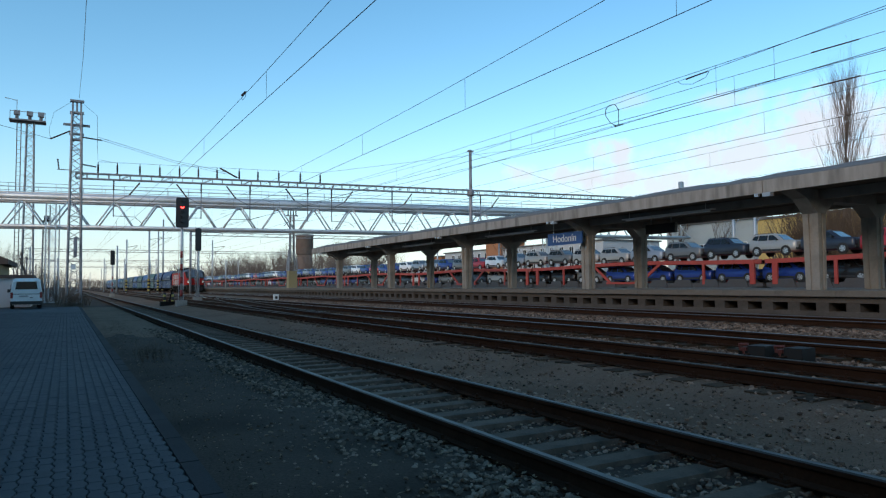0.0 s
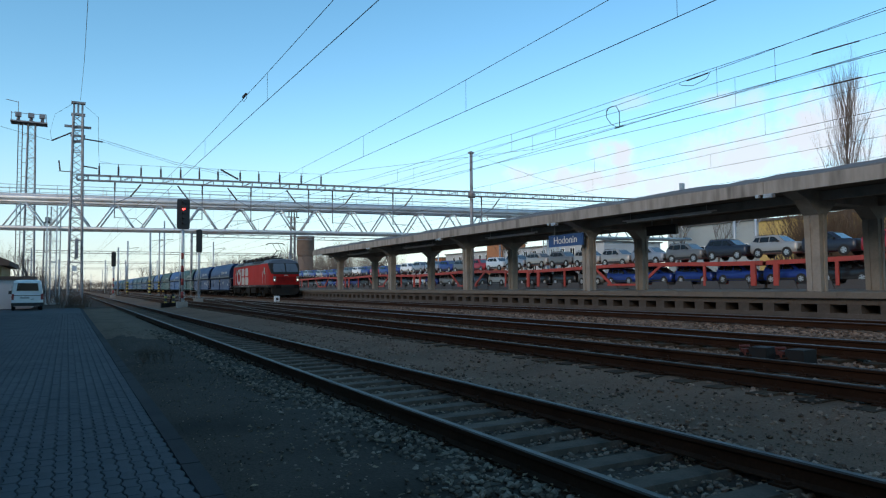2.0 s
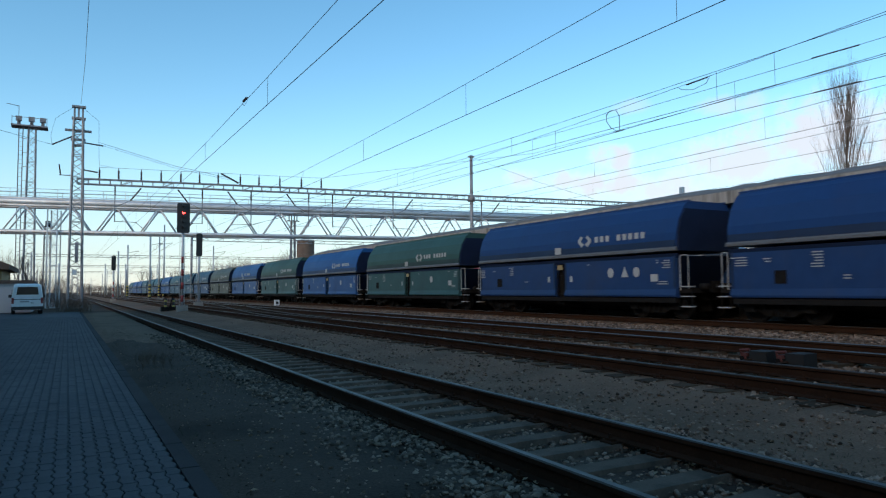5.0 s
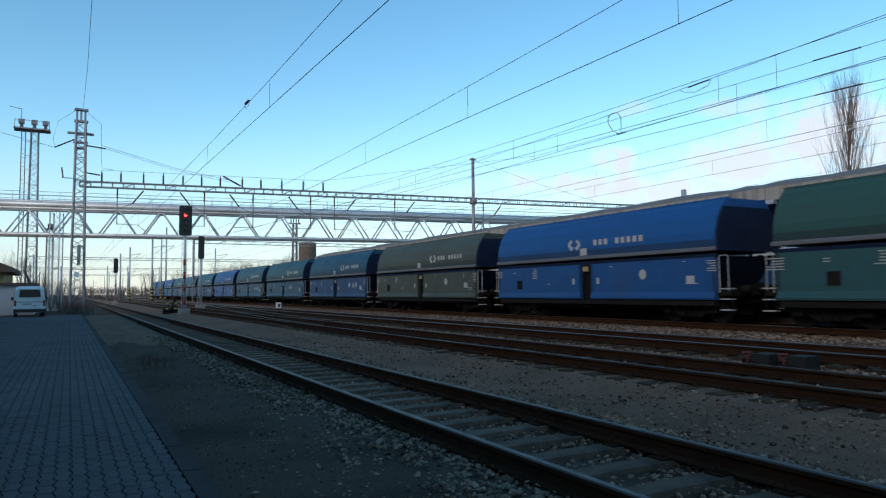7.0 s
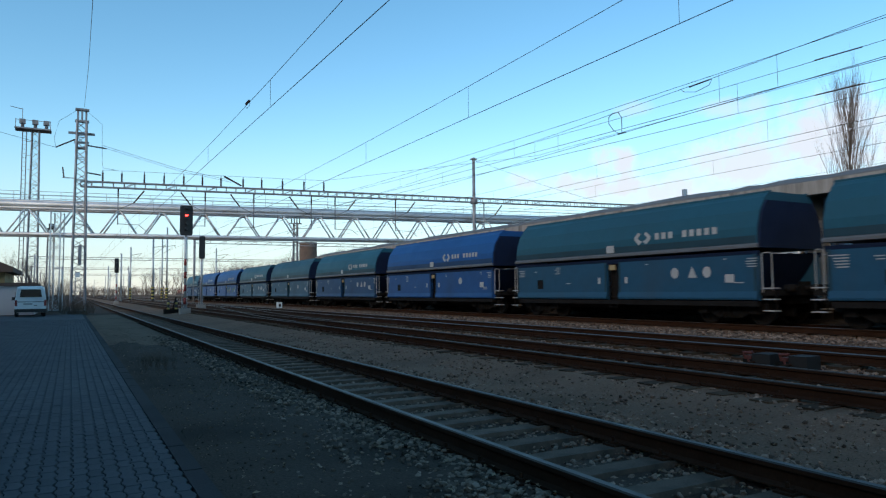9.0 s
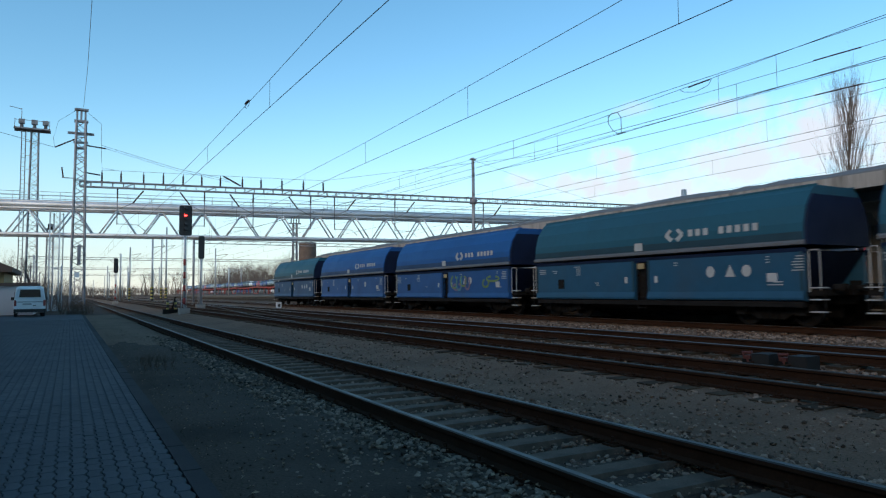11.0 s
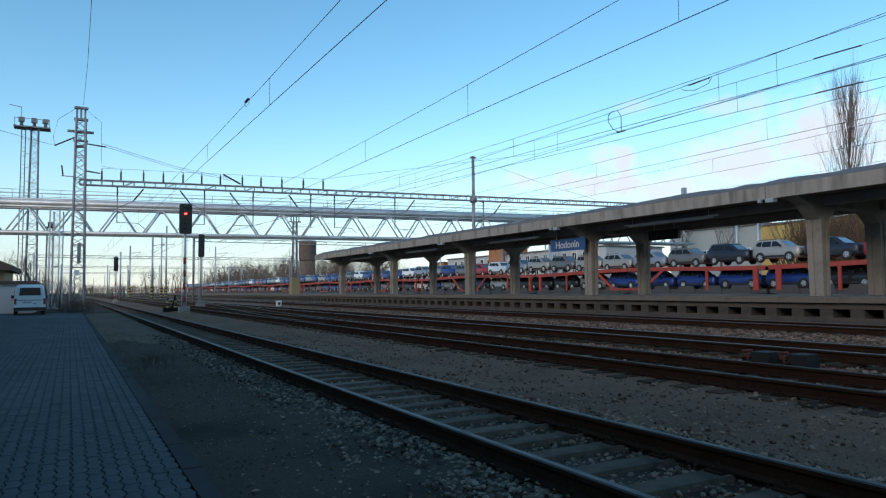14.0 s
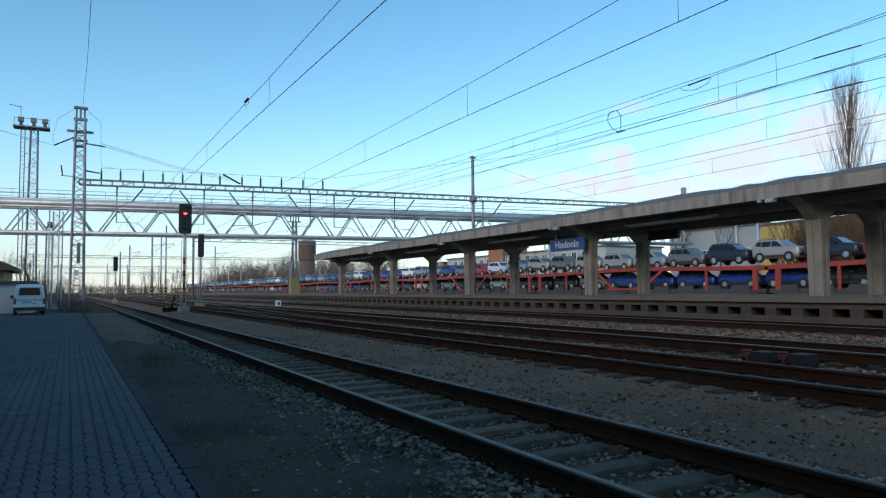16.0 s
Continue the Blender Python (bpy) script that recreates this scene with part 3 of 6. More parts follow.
def build_locomotive():
    lo = thing("locomotive", "red electric locomotive with grey roof and raised pantograph", "locomotive")
    # sections from the front (-y) to the rear: place, half width, height of the roof
    tail = [(-8.86, 1.18, 2.10), (-8.80, 1.28, 2.30), (-8.55, 1.38, 2.72), (-8.22, 1.45, 3.18), (-7.95, 1.48, 3.46), (-7.55, 1.50, 3.66), (-6.9, 1.50, 3.75), (-6.2, 1.50, 3.76), (-5.0, 1.50, 3.76), (-4.95, 1.50, 3.56)]
    secs = [(y + (0.44 if y < -7.9 else 0.22 if y < -7 else 0.0), w, h) for y, w, h in tail] + [(-y, w, h) for y, w, h in reversed(tail)]
    rings = []
    for y, w, h in secs:
        low = min(3.30, h - 0.1)
        t = max(0.0, h - low)
        half = [(0.92 * w, 0.98), (w, 1.08), (w, 1.26), (w, 0.5 * (1.26 + low)), (w, low), (w - 0.10 * min(1, t / 0.3), low + 0.42 * t), (w - 0.42 * min(1, t / 0.3), low + 0.86 * t), (w - 0.75 * min(1, t / 0.3), h)]
        rings.append([(x, y, z) for x, z in half] + [(-x, y, z) for x, z in reversed(half)])
    bm = B()
    loft(bm, rings, smooth=False)
    cuts = [((0, 0, 1.24), (0, 0, 1)), ((0, 0, 2.28), (0, 0, 1)), ((0, 0, 3.31), (0, 0, 1)), ((0, -8.18, 2.28), (0, -1, 0.85)), ((0, 8.62, 2.28), (0, 1, 0.85))]
    for at, facing in cuts:          # clean paint edges
        bmesh.ops.bisect_plane(bm, geom=bm.verts[:] + bm.edges[:] + bm.faces[:], plane_co=at, plane_no=facing)
    for f in bm.faces:
        c = f.calc_center_median()
        f.material_index = 2 if c.z < 1.24 else (1 if c.z > 3.31 else 0)
        if c.z > 2.28 and abs(c.y) > (8.18 if c.y < 0 else 8.62) - (c.z - 2.28) * 0.85:      # dark mask sweeping up round the windscreens
            f.material_index = 2 if c.z < 3.31 else 1
    part("body", bm, [M["red"], M["roof_grey"], M["sole_grey"]], lo, "red body with dark grey sole bar and grey roof")
    # flush black panel with the two windscreens, grey edge sweeping down
    for d in (-1, 1):
        cut = 0.44 if d < 0 else 0.0
        bm = B()
        P_ = [(-1.30, d * (8.83 - cut), 2.22), (1.30, d * (8.83 - cut), 2.22), (1.34, d * (8.62 - cut), 2.68), (1.30, d * (8.20 - cut), 3.30), (-1.30, d * (8.20 - cut), 3.30), (-1.34, d * (8.62 - cut), 2.68)]
        for q in ((0, 1, 2, 5), (5, 2, 3, 4)):
            bm.faces.new([bm.verts.new(Vector(P_[i]) + Vector((0, d * 0.03, 0.02))) for i in q])
        mask = part("screen_surround", bm, M["sole_grey"], lo)
        for s in (-1, 1):
            bm = B()
            Q = [(s * 0.06, d * (8.78 - cut), 2.42), (s * 1.18, d * (8.74 - cut), 2.44), (s * 1.20, d * (8.56 - cut), 2.80), (s * 1.08, d * (8.28 - cut), 3.24), (s * 0.06, d * (8.30 - cut), 3.26), (s * 0.06, d * (8.60 - cut), 2.82)]
            for q in ((0, 1, 2, 5), (5, 2, 3, 4)):
                bm.faces.new([bm.verts.new(Vector(Q[i]) + Vector((0, d * 0.055, 0.03))) for i in q])
            part("windscreen", bm, M["screen"], mask)
            bm = B()
            tube(bm, [(s * 0.25, d * (8.88 - cut), 2.34), (s * 0.55, d * (8.66 - cut), 2.95)], 0.014, 5)
            part("wiper", bm, M["black"], mask)
        for s in (-1, 1):
            bm = B()
            prism(bm, [(s * 0.98, 1.52), (s * 1.26, 1.56), (s * 1.24, 2.02), (s * 1.0, 2.04)], "y", d * (8.74 - cut), d * (8.90 - cut))
            hl = part("headlight", bm, M["lamp_off"], lo, "clear headlight cluster", bevel=0.01)
            bm = B()
            tube(bm, [(s * 1.12, d * (8.89 - cut), 1.70), (s * 1.12, d * (8.93 - cut), 1.70)], 0.055, 14)
            part("lamp", bm, M["lamp_on"] if d < 0 else M["lamp_off"], hl)
            bm = B()
            tube(bm, [(s * 1.12, d * (8.89 - cut), 1.90), (s * 1.12, d * (8.925 - cut), 1.90)], 0.075, 14)
            part("lamp", bm, M["lamp_off"], hl)
        bm = B()
        tube(bm, [(0, d * (8.12 - cut), 3.44), (0, d * (8.17 - cut), 3.44)], 0.055, 12)
        part("top_lamp", bm, M["lamp_off"], lo)
        bm = B()
        for k in range(5):
            box(bm, -0.85, 0.85, min(d * (8.86 - cut), d * (8.89 - cut)), max(d * (8.86 - cut), d * (8.89 - cut)), 1.48 + 0.11 * k, 1.503 + 0.11 * k)
        part("front_grille", bm, M["under"], lo)
        bm = B()   # light oblong badge on the nose
        box(bm, -0.20, 0.20, min(d * (8.87 - cut), d * (8.885 - cut)), max(d * (8.87 - cut), d * (8.885 - cut)), 2.09, 2.17)
        part("badge", bm, M["logo"], lo)
        bm = B()   # pilot and steps
        prism(bm, [(-1.35, 1.0), (1.35, 1.0), (1.25, 0.42), (0.7, 0.24), (-0.7, 0.24), (-1.25, 0.42)], "y", d * (8.35 - cut), d * (8.7 - cut))
        part("snow_plough", bm, M["sole_grey"], lo, bevel=0.02)
        buffers(lo, d * (8.9 - cut), d, M["under"])
        for s in (-1, 1):      # cab doors, windows and rails
            y0 = d * 6.15
            bm = B()
            box(bm, s * 1.497, s * 1.508, y0 - 0.36, y0 + 0.36, 1.30, 3.12)
            dr = part("cab_door", bm, M["red"], lo)
            bm = B()
            box(bm, s * 1.50, s * 1.516, y0 - 0.26, y0 + 0.26, 2.30, 2.98)
            part("door_window", bm, M["tinted"], dr, bevel=0.004)
            for q in (-0.48, 0.48):
                bm = B()
                tube(bm, [(s * 1.50, y0 + q, 1.35), (s * 1.56, y0 + q, 1.40), (s * 1.56, y0 + q, 2.55), (s * 1.50, y0 + q, 2.60)], 0.012, 6)
                part("grab_rail", bm, M["galv"], dr)
            bm = B()
            for k in range(3):
                box(bm, s * 1.30 - 0.1, s * 1.30 + 0.12, y0 - 0.25, y0 + 0.25, 0.46 + 0.25 * k, 0.49 + 0.25 * k)
            for q in (-0.26, 0.26):
                box(bm, s * 1.30 - 0.1, s * 1.30 + 0.12, y0 + q - 0.015, y0 + q + 0.015, 0.42, 1.0)
            part("steps", bm, M["sole_grey"], lo)
    # side skirts, seam and roof rail
    for s in (-1, 1):
        bm = B()
        box(bm, s * 1.46 - 0.05, s * 1.46 + 0.05, -4.95, 7.6, 3.27, 3.34)
        for k in range(30):
            box(bm, s * 1.515 - 0.01, s * 1.515 + 0.01, -4.8 + 0.42 * k, -4.72 + 0.42 * k, 3.28, 3.32)
        part("gutter", bm, M["black"], lo)
        for y0, y1 in ((-2.2, -0.2), (0.3, 1.9)):
            bm = B()
            box(bm, s * 1.2 - 0.2, s * 1.2 + 0.2, y0, y1, 0.42, 0.98)
            part("equipment_box", bm, M["under"], lo, bevel=0.03)
        # roof panels
        for y0, y1 in ((-5.3, -1.2), (-1.0, 3.0), (3.2, 6.0)):
            bm = B()
            prism(bm, [(s * 1.44, 3.34), (s * 1.12, 3.56), (s * 1.08, 3.66), (s * 1.42, 3.50)], "y", y0, y1)
            part("roof_panel", bm, M["roof_grey"] if y0 < 2 and y0 > -2 else M["sole_grey"], lo)
    # roof gear: insulators, bus bars and resistor boxes
    for y in np.arange(-3.8, 6.6, 0.42):
        x = 0.7 * math.sin(3.1 * y) - 0.2
        bm = B()
        for k in range(4):
            tube(bm, [(x, y, 3.76 + 0.07 * k), (x, y, 3.80 + 0.07 * k)], 0.10, 8)
        tube(bm, [(x, y, 3.54), (x, y, 4.08)], 0.045, 8)
        part("insulator", bm, M["insulator"], lo)
    bm = B()
    tube(bm, [(0.55 * math.sin(3.1 * y), y, 4.08) for y in np.arange(-4.8, 6.2, 0.75)], 0.025, 6)
    tube(bm, [(-0.7, -4.5, 3.95), (-0.7, 5.5, 3.95)], 0.022, 6)
    part("bus_bar", bm, M["wire"], lo)
    for y, w_, h_ in ((-3.6, 0.9, 0.26), (-2.2, 0.5, 0.34), (-0.9, 0.8, 0.22), (0.4, 0.9, 0.30), (2.2, 0.7, 0.24), (3.2, 0.5, 0.36), (4.4, 0.9, 0.26), (5.6, 0.4, 0.32)):
        bm = B()
        box(bm, -0.75, 0.3, y, y + w_, 3.55, 3.66 + h_)
        part("roof_box", bm, M["sole_grey"], lo, bevel=0.03)
    for y in np.arange(-4.4, 6.6, 0.62):
        bm = B()
        hz, dx = 3.86 + 0.26 * abs(math.sin(5.3 * y)), 0.35 * math.sin(2.7 * y)
        tube(bm, [(-0.95 + dx, y, 3.55), (-0.95 + dx, y, hz), (-0.5 + dx, y + 0.3, hz + 0.05), (0.4, y + 0.5, hz - 0.02)], 0.028, 6)
        part("high_voltage_line", bm, M["black"], lo)
    # front pantograph raised to the wire
    bm = B()
    for q in (-0.35, 0.35):
        tube(bm, [(q, -4.5, 3.95), (q * 0.7, -6.0, 4.60)], 0.035, 6)
        tube(bm, [(q * 0.7, -6.0, 4.60), (q * 0.9, -4.55, 5.40)], 0.024, 6)
    tube(bm, [(-0.3, -6.0, 4.60), (0.3, -6.0, 4.60)], 0.035, 6)
    tube(bm, [(0.0, -4.9, 3.98), (0.0, -5.8, 4.45)], 0.02, 6)
    box(bm, -0.6, 0.6, -5.2, -4.2, 3.86, 3.95)
    for q in (-0.55, 0.55):
        tube(bm, [(q, -5.1, 3.7), (q, -5.1, 3.9)], 0.07, 8)
        tube(bm, [(q, -4.3, 3.7), (q, -4.3, 3.9)], 0.07, 8)
    for q in (-0.2, 0.2):
        tube(bm, [(-0.98, -4.55 + q, 5.22), (-0.68, -4.55 + q, 5.44), (0.68, -4.55 + q, 5.44), (0.98, -4.55 + q, 5.22)], 0.028, 6)
    for q in (-0.45, 0.45):
        tube(bm, [(q, -4.75, 5.42), (q, -4.35, 5.42)], 0.02, 6)
    part("pantograph", bm, M["black"], lo)
    bm = B()
    for s in (-0.35, 0.35):
        tube(bm, [(s, 6.0, 3.92), (s * 0.7, 4.7, 4.02), (s * 0.9, 6.0, 4.10)], 0.028, 6)
    for q in (-0.16, 0.16):
        tube(bm, [(-0.9, 6.0 + q, 3.98), (-0.6, 6.0 + q, 4.12), (0.6, 6.0 + q, 4.12), (0.9, 6.0 + q, 3.98)], 0.022, 6)
    part("pantograph", bm, M["black"], lo, "folded pantograph")
    # large light emblem shapes: an open oval and two rounded blocks
    for s in (-1, 1):
        x = s * 1.50 - (0 if s < 0 else -0.012)
        ring_on_side("emblem_oval", 5.03, 2.14, 0.96, 0.88, 0.60, 0.58, x, M["logo"], lo)
        flat_on_side("emblem_bar", [(5.05, 2.42), (4.72, 2.42), (4.22, 3.03), (4.62, 3.03)], x, M["logo"], lo)
        for y in (3.01, 1.26):
            for z_lo, z_hi, wide in ((1.27, 2.10, 0.68), (2.22, 3.04, 0.62)):
                r = 0.24
                pts = []
                for cy, cz, a0 in ((y + 0.68 - 0.05, z_hi - 0.05, 0), (y + 0.68 - 2 * wide + r, z_hi - r, 90), (y + 0.68 - 2 * wide + r, z_lo + r, 180), (y + 0.68 - 0.05, z_lo + 0.05, 270)):
                    rr = 0.05 if a0 in (0, 270) else r
                    pts += [(cy + rr * math.cos(radians(a0 + k * 22.5)), cz + rr * math.sin(radians(a0 + k * 22.5))) for k in range(5)]
                flat_on_side("emblem_block", pts, x, M["logo"], lo)
        bm = B()
        for k in range(9):
            y = 4.6 - 0.9 * k
            box(bm, s * 1.505 - 0.006, s * 1.505 + 0.006, y, y + (0.5 if k % 3 else 0.25), 1.10, 1.15)
        part("stencil_marks", bm, M["logo"], lo)
        bm = B()
        prism(bm, [(-7.28, 1.02), (-7.10, 1.02), (-7.19, 1.17)], "x", s * 1.505 - 0.006, s * 1.505 + 0.006)
        part("warning_triangle", bm, M["yellow_paint"], lo, "small yellow warning triangle")
    for y in (-4.75, 4.75):
        bogie(lo, y, 3.0, 0.60, LOCO_WHEEL, 4.4)
    return lo


PAINT = {}
for _n, _c in (("navy", (0.007, 0.042, 0.135)), ("blue", (0.004, 0.076, 0.235)), ("steel", (0.010, 0.066, 0.120)), ("teal", (0.012, 0.078, 0.112)), ("green", (0.024, 0.075, 0.066)), ("grey", (0.060, 0.072, 0.058)), ("tealblue", (0.008, 0.088, 0.130))):
    PAINT[_n] = surf("wagon_%s_paint" % _n, _c, 0.5, vary=0.10, grain=5, stain=0.55, dirt=[0.85 * c + 0.006 for c in _c], bump=0.05, spec=0.2)
    _l = {"steel": (0.007, 0.050, 0.135), "teal": (0.010, 0.066, 0.118), "tealblue": (0.006, 0.050, 0.125), "green": (0.020, 0.076, 0.080)}.get(_n, [c * 0.85 + 0.003 for c in _c])
    PAINT[_n + "_low"] = surf("wagon_%s_lower_paint" % _n, _l, 0.5, vary=0.18, grain=3, stain=0.9, dirt=[0.7 * c + 0.015 for c in _l], bump=0.08, spec=0.3)
    # body colour at 40 percent, for the lower band and the flap ribs
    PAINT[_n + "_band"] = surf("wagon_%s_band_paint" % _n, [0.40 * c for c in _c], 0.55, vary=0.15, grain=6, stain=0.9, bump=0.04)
M["decal"] = surf("worn_white_stencil", (0.36, 0.36, 0.35), 0.6, vary=0.12, grain=15, stain=3, bump=0.02)
M["waist"] = surf("grey_waist_steel", (0.115, 0.12, 0.125), 0.5, vary=0.15, grain=10, bump=0.03)
# near-black navy: shade below the waist and between wagons, put into the colour
M["shade_navy"] = surf("painted_shade_navy", (0.007, 0.016, 0.042), 0.7, vary=0.2, bump=0.03, spec=0.15)
for _n, _c in (("spray_lime", (0.13, 0.20, 0.06)), ("spray_cyan", (0.04, 0.19, 0.25)), ("spray_pink", (0.17, 0.11, 0.15))):
    M[_n] = surf(_n, _c, 0.6, vary=0.2, grain=8, stain=2, bump=0)
M["rail_white"] = surf("dirty_white_paint", (0.38, 0.38, 0.37), 0.6, vary=0.15, bump=0.03)


def build_wagon(colour, words, marks, seed):
    rnd = random.Random(seed)
    top, low = PAINT[colour], PAINT[colour + "_low"]
    w = thing("hopper_wagon", {"navy": "dark blue", "blue": "bright blue", "steel": "steel blue", "teal": "faded teal", "green": "dull green", "grey": "dusty grey-green", "tealblue": "teal and blue"}[colour] + " covered bogie hopper wagon in a goods train", "goods wagon", group="hopper wagons of the train")
    L, LE = 5.86, 6.22
    side = [(1.50, 2.22), (1.47, 2.80), (1.33, 3.28), (1.06, 3.68), (0.92, 3.80), (0.82, 3.84)]
    bm = B()
    rings = []
    for y in (-L, L):
        rings.append([(x, y, z) for x, z in side] + [(-x, y, z) for x, z in reversed(side)])
    loft(bm, rings)
    part("upper_hopper", bm, top, w, bevel=0.02)
    bm = B()       # coping strip along the roof opening
    for s in (-1, 1):
        box(bm, s * 0.84 - 0.05, s * 0.84 + 0.05, -L - 0.03, L + 0.03, 3.81, 3.87)
    part("roof_rail", bm, top, w)
    for s in (-1, 1):
        bm = B()
        prism(bm, [(s * 1.47, 2.20), (s * 1.545, 2.22), (s * 1.55, 2.29), (s * 1.50, 2.34)], "y", -L - 0.04, L + 0.04)
        part("waist_rail", bm, M["waist"], w)
        # dark strip painted as the shade under the waist rail
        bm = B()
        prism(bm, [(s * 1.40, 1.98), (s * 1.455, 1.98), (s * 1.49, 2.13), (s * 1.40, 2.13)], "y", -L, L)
        part("shade_strip", bm, M["shade_navy"], w)
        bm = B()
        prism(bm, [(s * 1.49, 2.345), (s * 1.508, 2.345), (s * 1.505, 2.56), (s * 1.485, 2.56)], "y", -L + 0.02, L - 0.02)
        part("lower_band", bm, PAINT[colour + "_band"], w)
        for y0, y1 in ((-L + 0.05, -0.30), (0.30, L - 0.05)):
            bm = B()
            prism(bm, [(s * 1.30, 0.70), (s * 1.50, 0.74), (s * 1.515, 0.80), (s * 1.468, 0.98), (s * 1.465, 2.06), (s * 1.30, 2.06)], "y", y0, y1)
            flap = part("discharge_flap", bm, low, w, bevel=0.012)
            for yr in (y0 + 0.06, y1 - 0.06):
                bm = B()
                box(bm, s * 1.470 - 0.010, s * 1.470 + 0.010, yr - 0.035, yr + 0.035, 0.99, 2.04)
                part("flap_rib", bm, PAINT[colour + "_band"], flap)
        bm = B()     # recess with ladder in the middle
        box(bm, s * 1.20 - 0.05, s * 1.20 + 0.05, -0.30, 0.30, 0.55, 2.06)
        part("ladder_recess", bm, M["under"], w)
        bm = B()
        for k in range(5):
            tube(bm, [(s * 1.44, -0.17, 0.45 + 0.36 * k), (s * 1.44, 0.17, 0.45 + 0.36 * k)], 0.016, 5)
        for q in (-0.18, 0.18):
            tube(bm, [(s * 1.44, q, 0.40), (s * 1.44, q, 2.05)], 0.016, 5)
        part("ladder", bm, M["under"], w)
        bm = B()
        box(bm, s * 1.36 - 0.10, s * 1.36 + 0.10, -L + 0.1, L - 0.1, 0.55, 0.70)
        part("side_sill", bm, M["under"], w)
        # stencilled marks as plain bars, round and triangular plates
        xo = s * 1.475
        bm = B()
        # blocks of thin stencilled lines, clear of the ladder and of the round marks
        for y, z, rows, wide in ((5.45, 1.86, 5, 0.55), (4.55, 1.80, 2, 0.30), (3.1, 1.92, 6, 0.34), (2.2, 1.30, 2, 0.26), (-1.6, 1.88, 2, 0.20), (-4.85, 1.92, 3, 0.12), (-5.65, 1.90, 6, 0.36), (-5.3, 1.22, 2, 0.5)):
            y += rnd.uniform(-0.25, 0.15)
            for j in range(max(1, rows - rnd.randint(0, 2))):
                ww = wide * rnd.uniform(0.55, 1.0)
                box(bm, xo - 0.006, xo + 0.006, y, y + ww, z - 0.075 * j, z - 0.075 * j + 0.028)
        for y in (-0.75, 0.62):
            box(bm, xo - 0.006, xo + 0.006, y, y + 0.13, 1.28, 1.50)
        tagged(part("stencilling", bm, M["decal"], w), kind="stuff")
        bm = B()
        box(bm, xo - 0.012, xo + 0.012, -5.05, -4.75, 1.24, 1.48)
        part("data_plate", bm, M["rail_white"], w)
        bm = B()
        box(bm, xo - 0.012, xo + 0.012, 4.05, 4.40, 1.12, 1.48)
        part("grated_panel", bm, M["under"], w, "dark grated panel")
        bm = B()     # notice and yellow tag at the head of the ladder
        box(bm, s * 1.52 - 0.01, s * 1.52 + 0.01, -0.16, 0.20, 2.36, 2.62)
        part("notice_plate", bm, M["rail_white"], w)
        bm = B()
        box(bm, s * 1.44 - 0.02, s * 1.44 + 0.02, -0.14, 0.16, 1.76, 1.94)
        part("warning_tag", bm, M["yellow_paint"], w, "small yellow tag")
        d = 1 if s < 0 else -1
        if marks == 3:
            spots = ((-2.85, "o"), (-3.55, "t"), (-4.1, "o"))
        elif marks == 2:
            spots = ((-2.0, "t"), (-2.5, "o"))
        else:
            spots = ((-2.9, "o"),)
        for y, k in spots:
            out = oval(d * y, 1.57, 0.15, 0.17, 20) if k == "o" else [(d * y - 0.17, 1.41), (d * y + 0.17, 1.41), (d * y, 1.76)]
            flat_on_side("round_mark" if k == "o" else "triangle_mark", out, xo + 0.006, M["decal"], w)
        if seed == 114 and s < 0:      # sprayed scrawl in loops
            for cy, cz, ry, rz, col in ((-0.95, 1.52, 0.34, 0.36, "spray_lime"), (-1.45, 1.46, 0.30, 0.40, "spray_cyan"), (-1.85, 1.56, 0.32, 0.30, "spray_lime"), (-2.25, 1.44, 0.26, 0.34, "spray_pink"), (-1.25, 1.28, 0.44, 0.20, "spray_pink"), (-4.5, 1.62, 0.55, 0.16, "spray_lime"), (-3.9, 1.42, 0.30, 0.22, "spray_lime")):
                ring_on_side("graffiti", cy, cz, ry, rz, ry - 0.09, rz - 0.10, xo - 0.002, M[col], w, gap=(8, 13))
        # owner's mark: a lozenge of two hooks and a row of plain bars
        if words:
            hx = s * 1.478
            shift = 2.1 if words == 2 else 0.0
            cy = d * (-1.50 + shift)
            for q in (-1, 1):
                flat_on_side("owner_emblem", [(cy + q * 0.02, 2.68), (cy + q * 0.16, 2.56), (cy + q * 0.36, 2.74), (cy + q * 0.36, 2.84), (cy + q * 0.18, 2.99), (cy + q * 0.08, 2.92), (cy + q * 0.22, 2.80), (cy + q * 0.14, 2.72)], hx + 0.004, M["decal"], w)
            for k in range(9):
                if k == 3:
                    continue
                y = d * (-2.15 - 0.285 * k + shift * (0.75 if words == 2 else 1))
                bm = B()
                box(bm, hx - 0.008, hx + 0.008, y - 0.085, y + 0.085, 2.70, 2.91)
                part("lettering_bar", bm, M["decal"], w)
    # sloping hopper ends, end frames, rails and steps
    for e in (-1, 1):
        # end plate and slope coloured dark for the shade in the gap
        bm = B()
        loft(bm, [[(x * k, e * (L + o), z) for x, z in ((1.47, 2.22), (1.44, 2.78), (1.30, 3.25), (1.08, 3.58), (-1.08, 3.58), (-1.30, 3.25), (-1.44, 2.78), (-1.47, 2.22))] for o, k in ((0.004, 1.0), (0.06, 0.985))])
        part("end_plate", bm, M["shade_navy"], w)
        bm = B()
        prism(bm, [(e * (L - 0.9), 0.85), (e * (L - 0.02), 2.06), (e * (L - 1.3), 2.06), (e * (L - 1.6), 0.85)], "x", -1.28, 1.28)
        part("hopper_slope", bm, M["shade_navy"], w)
        bm = B()
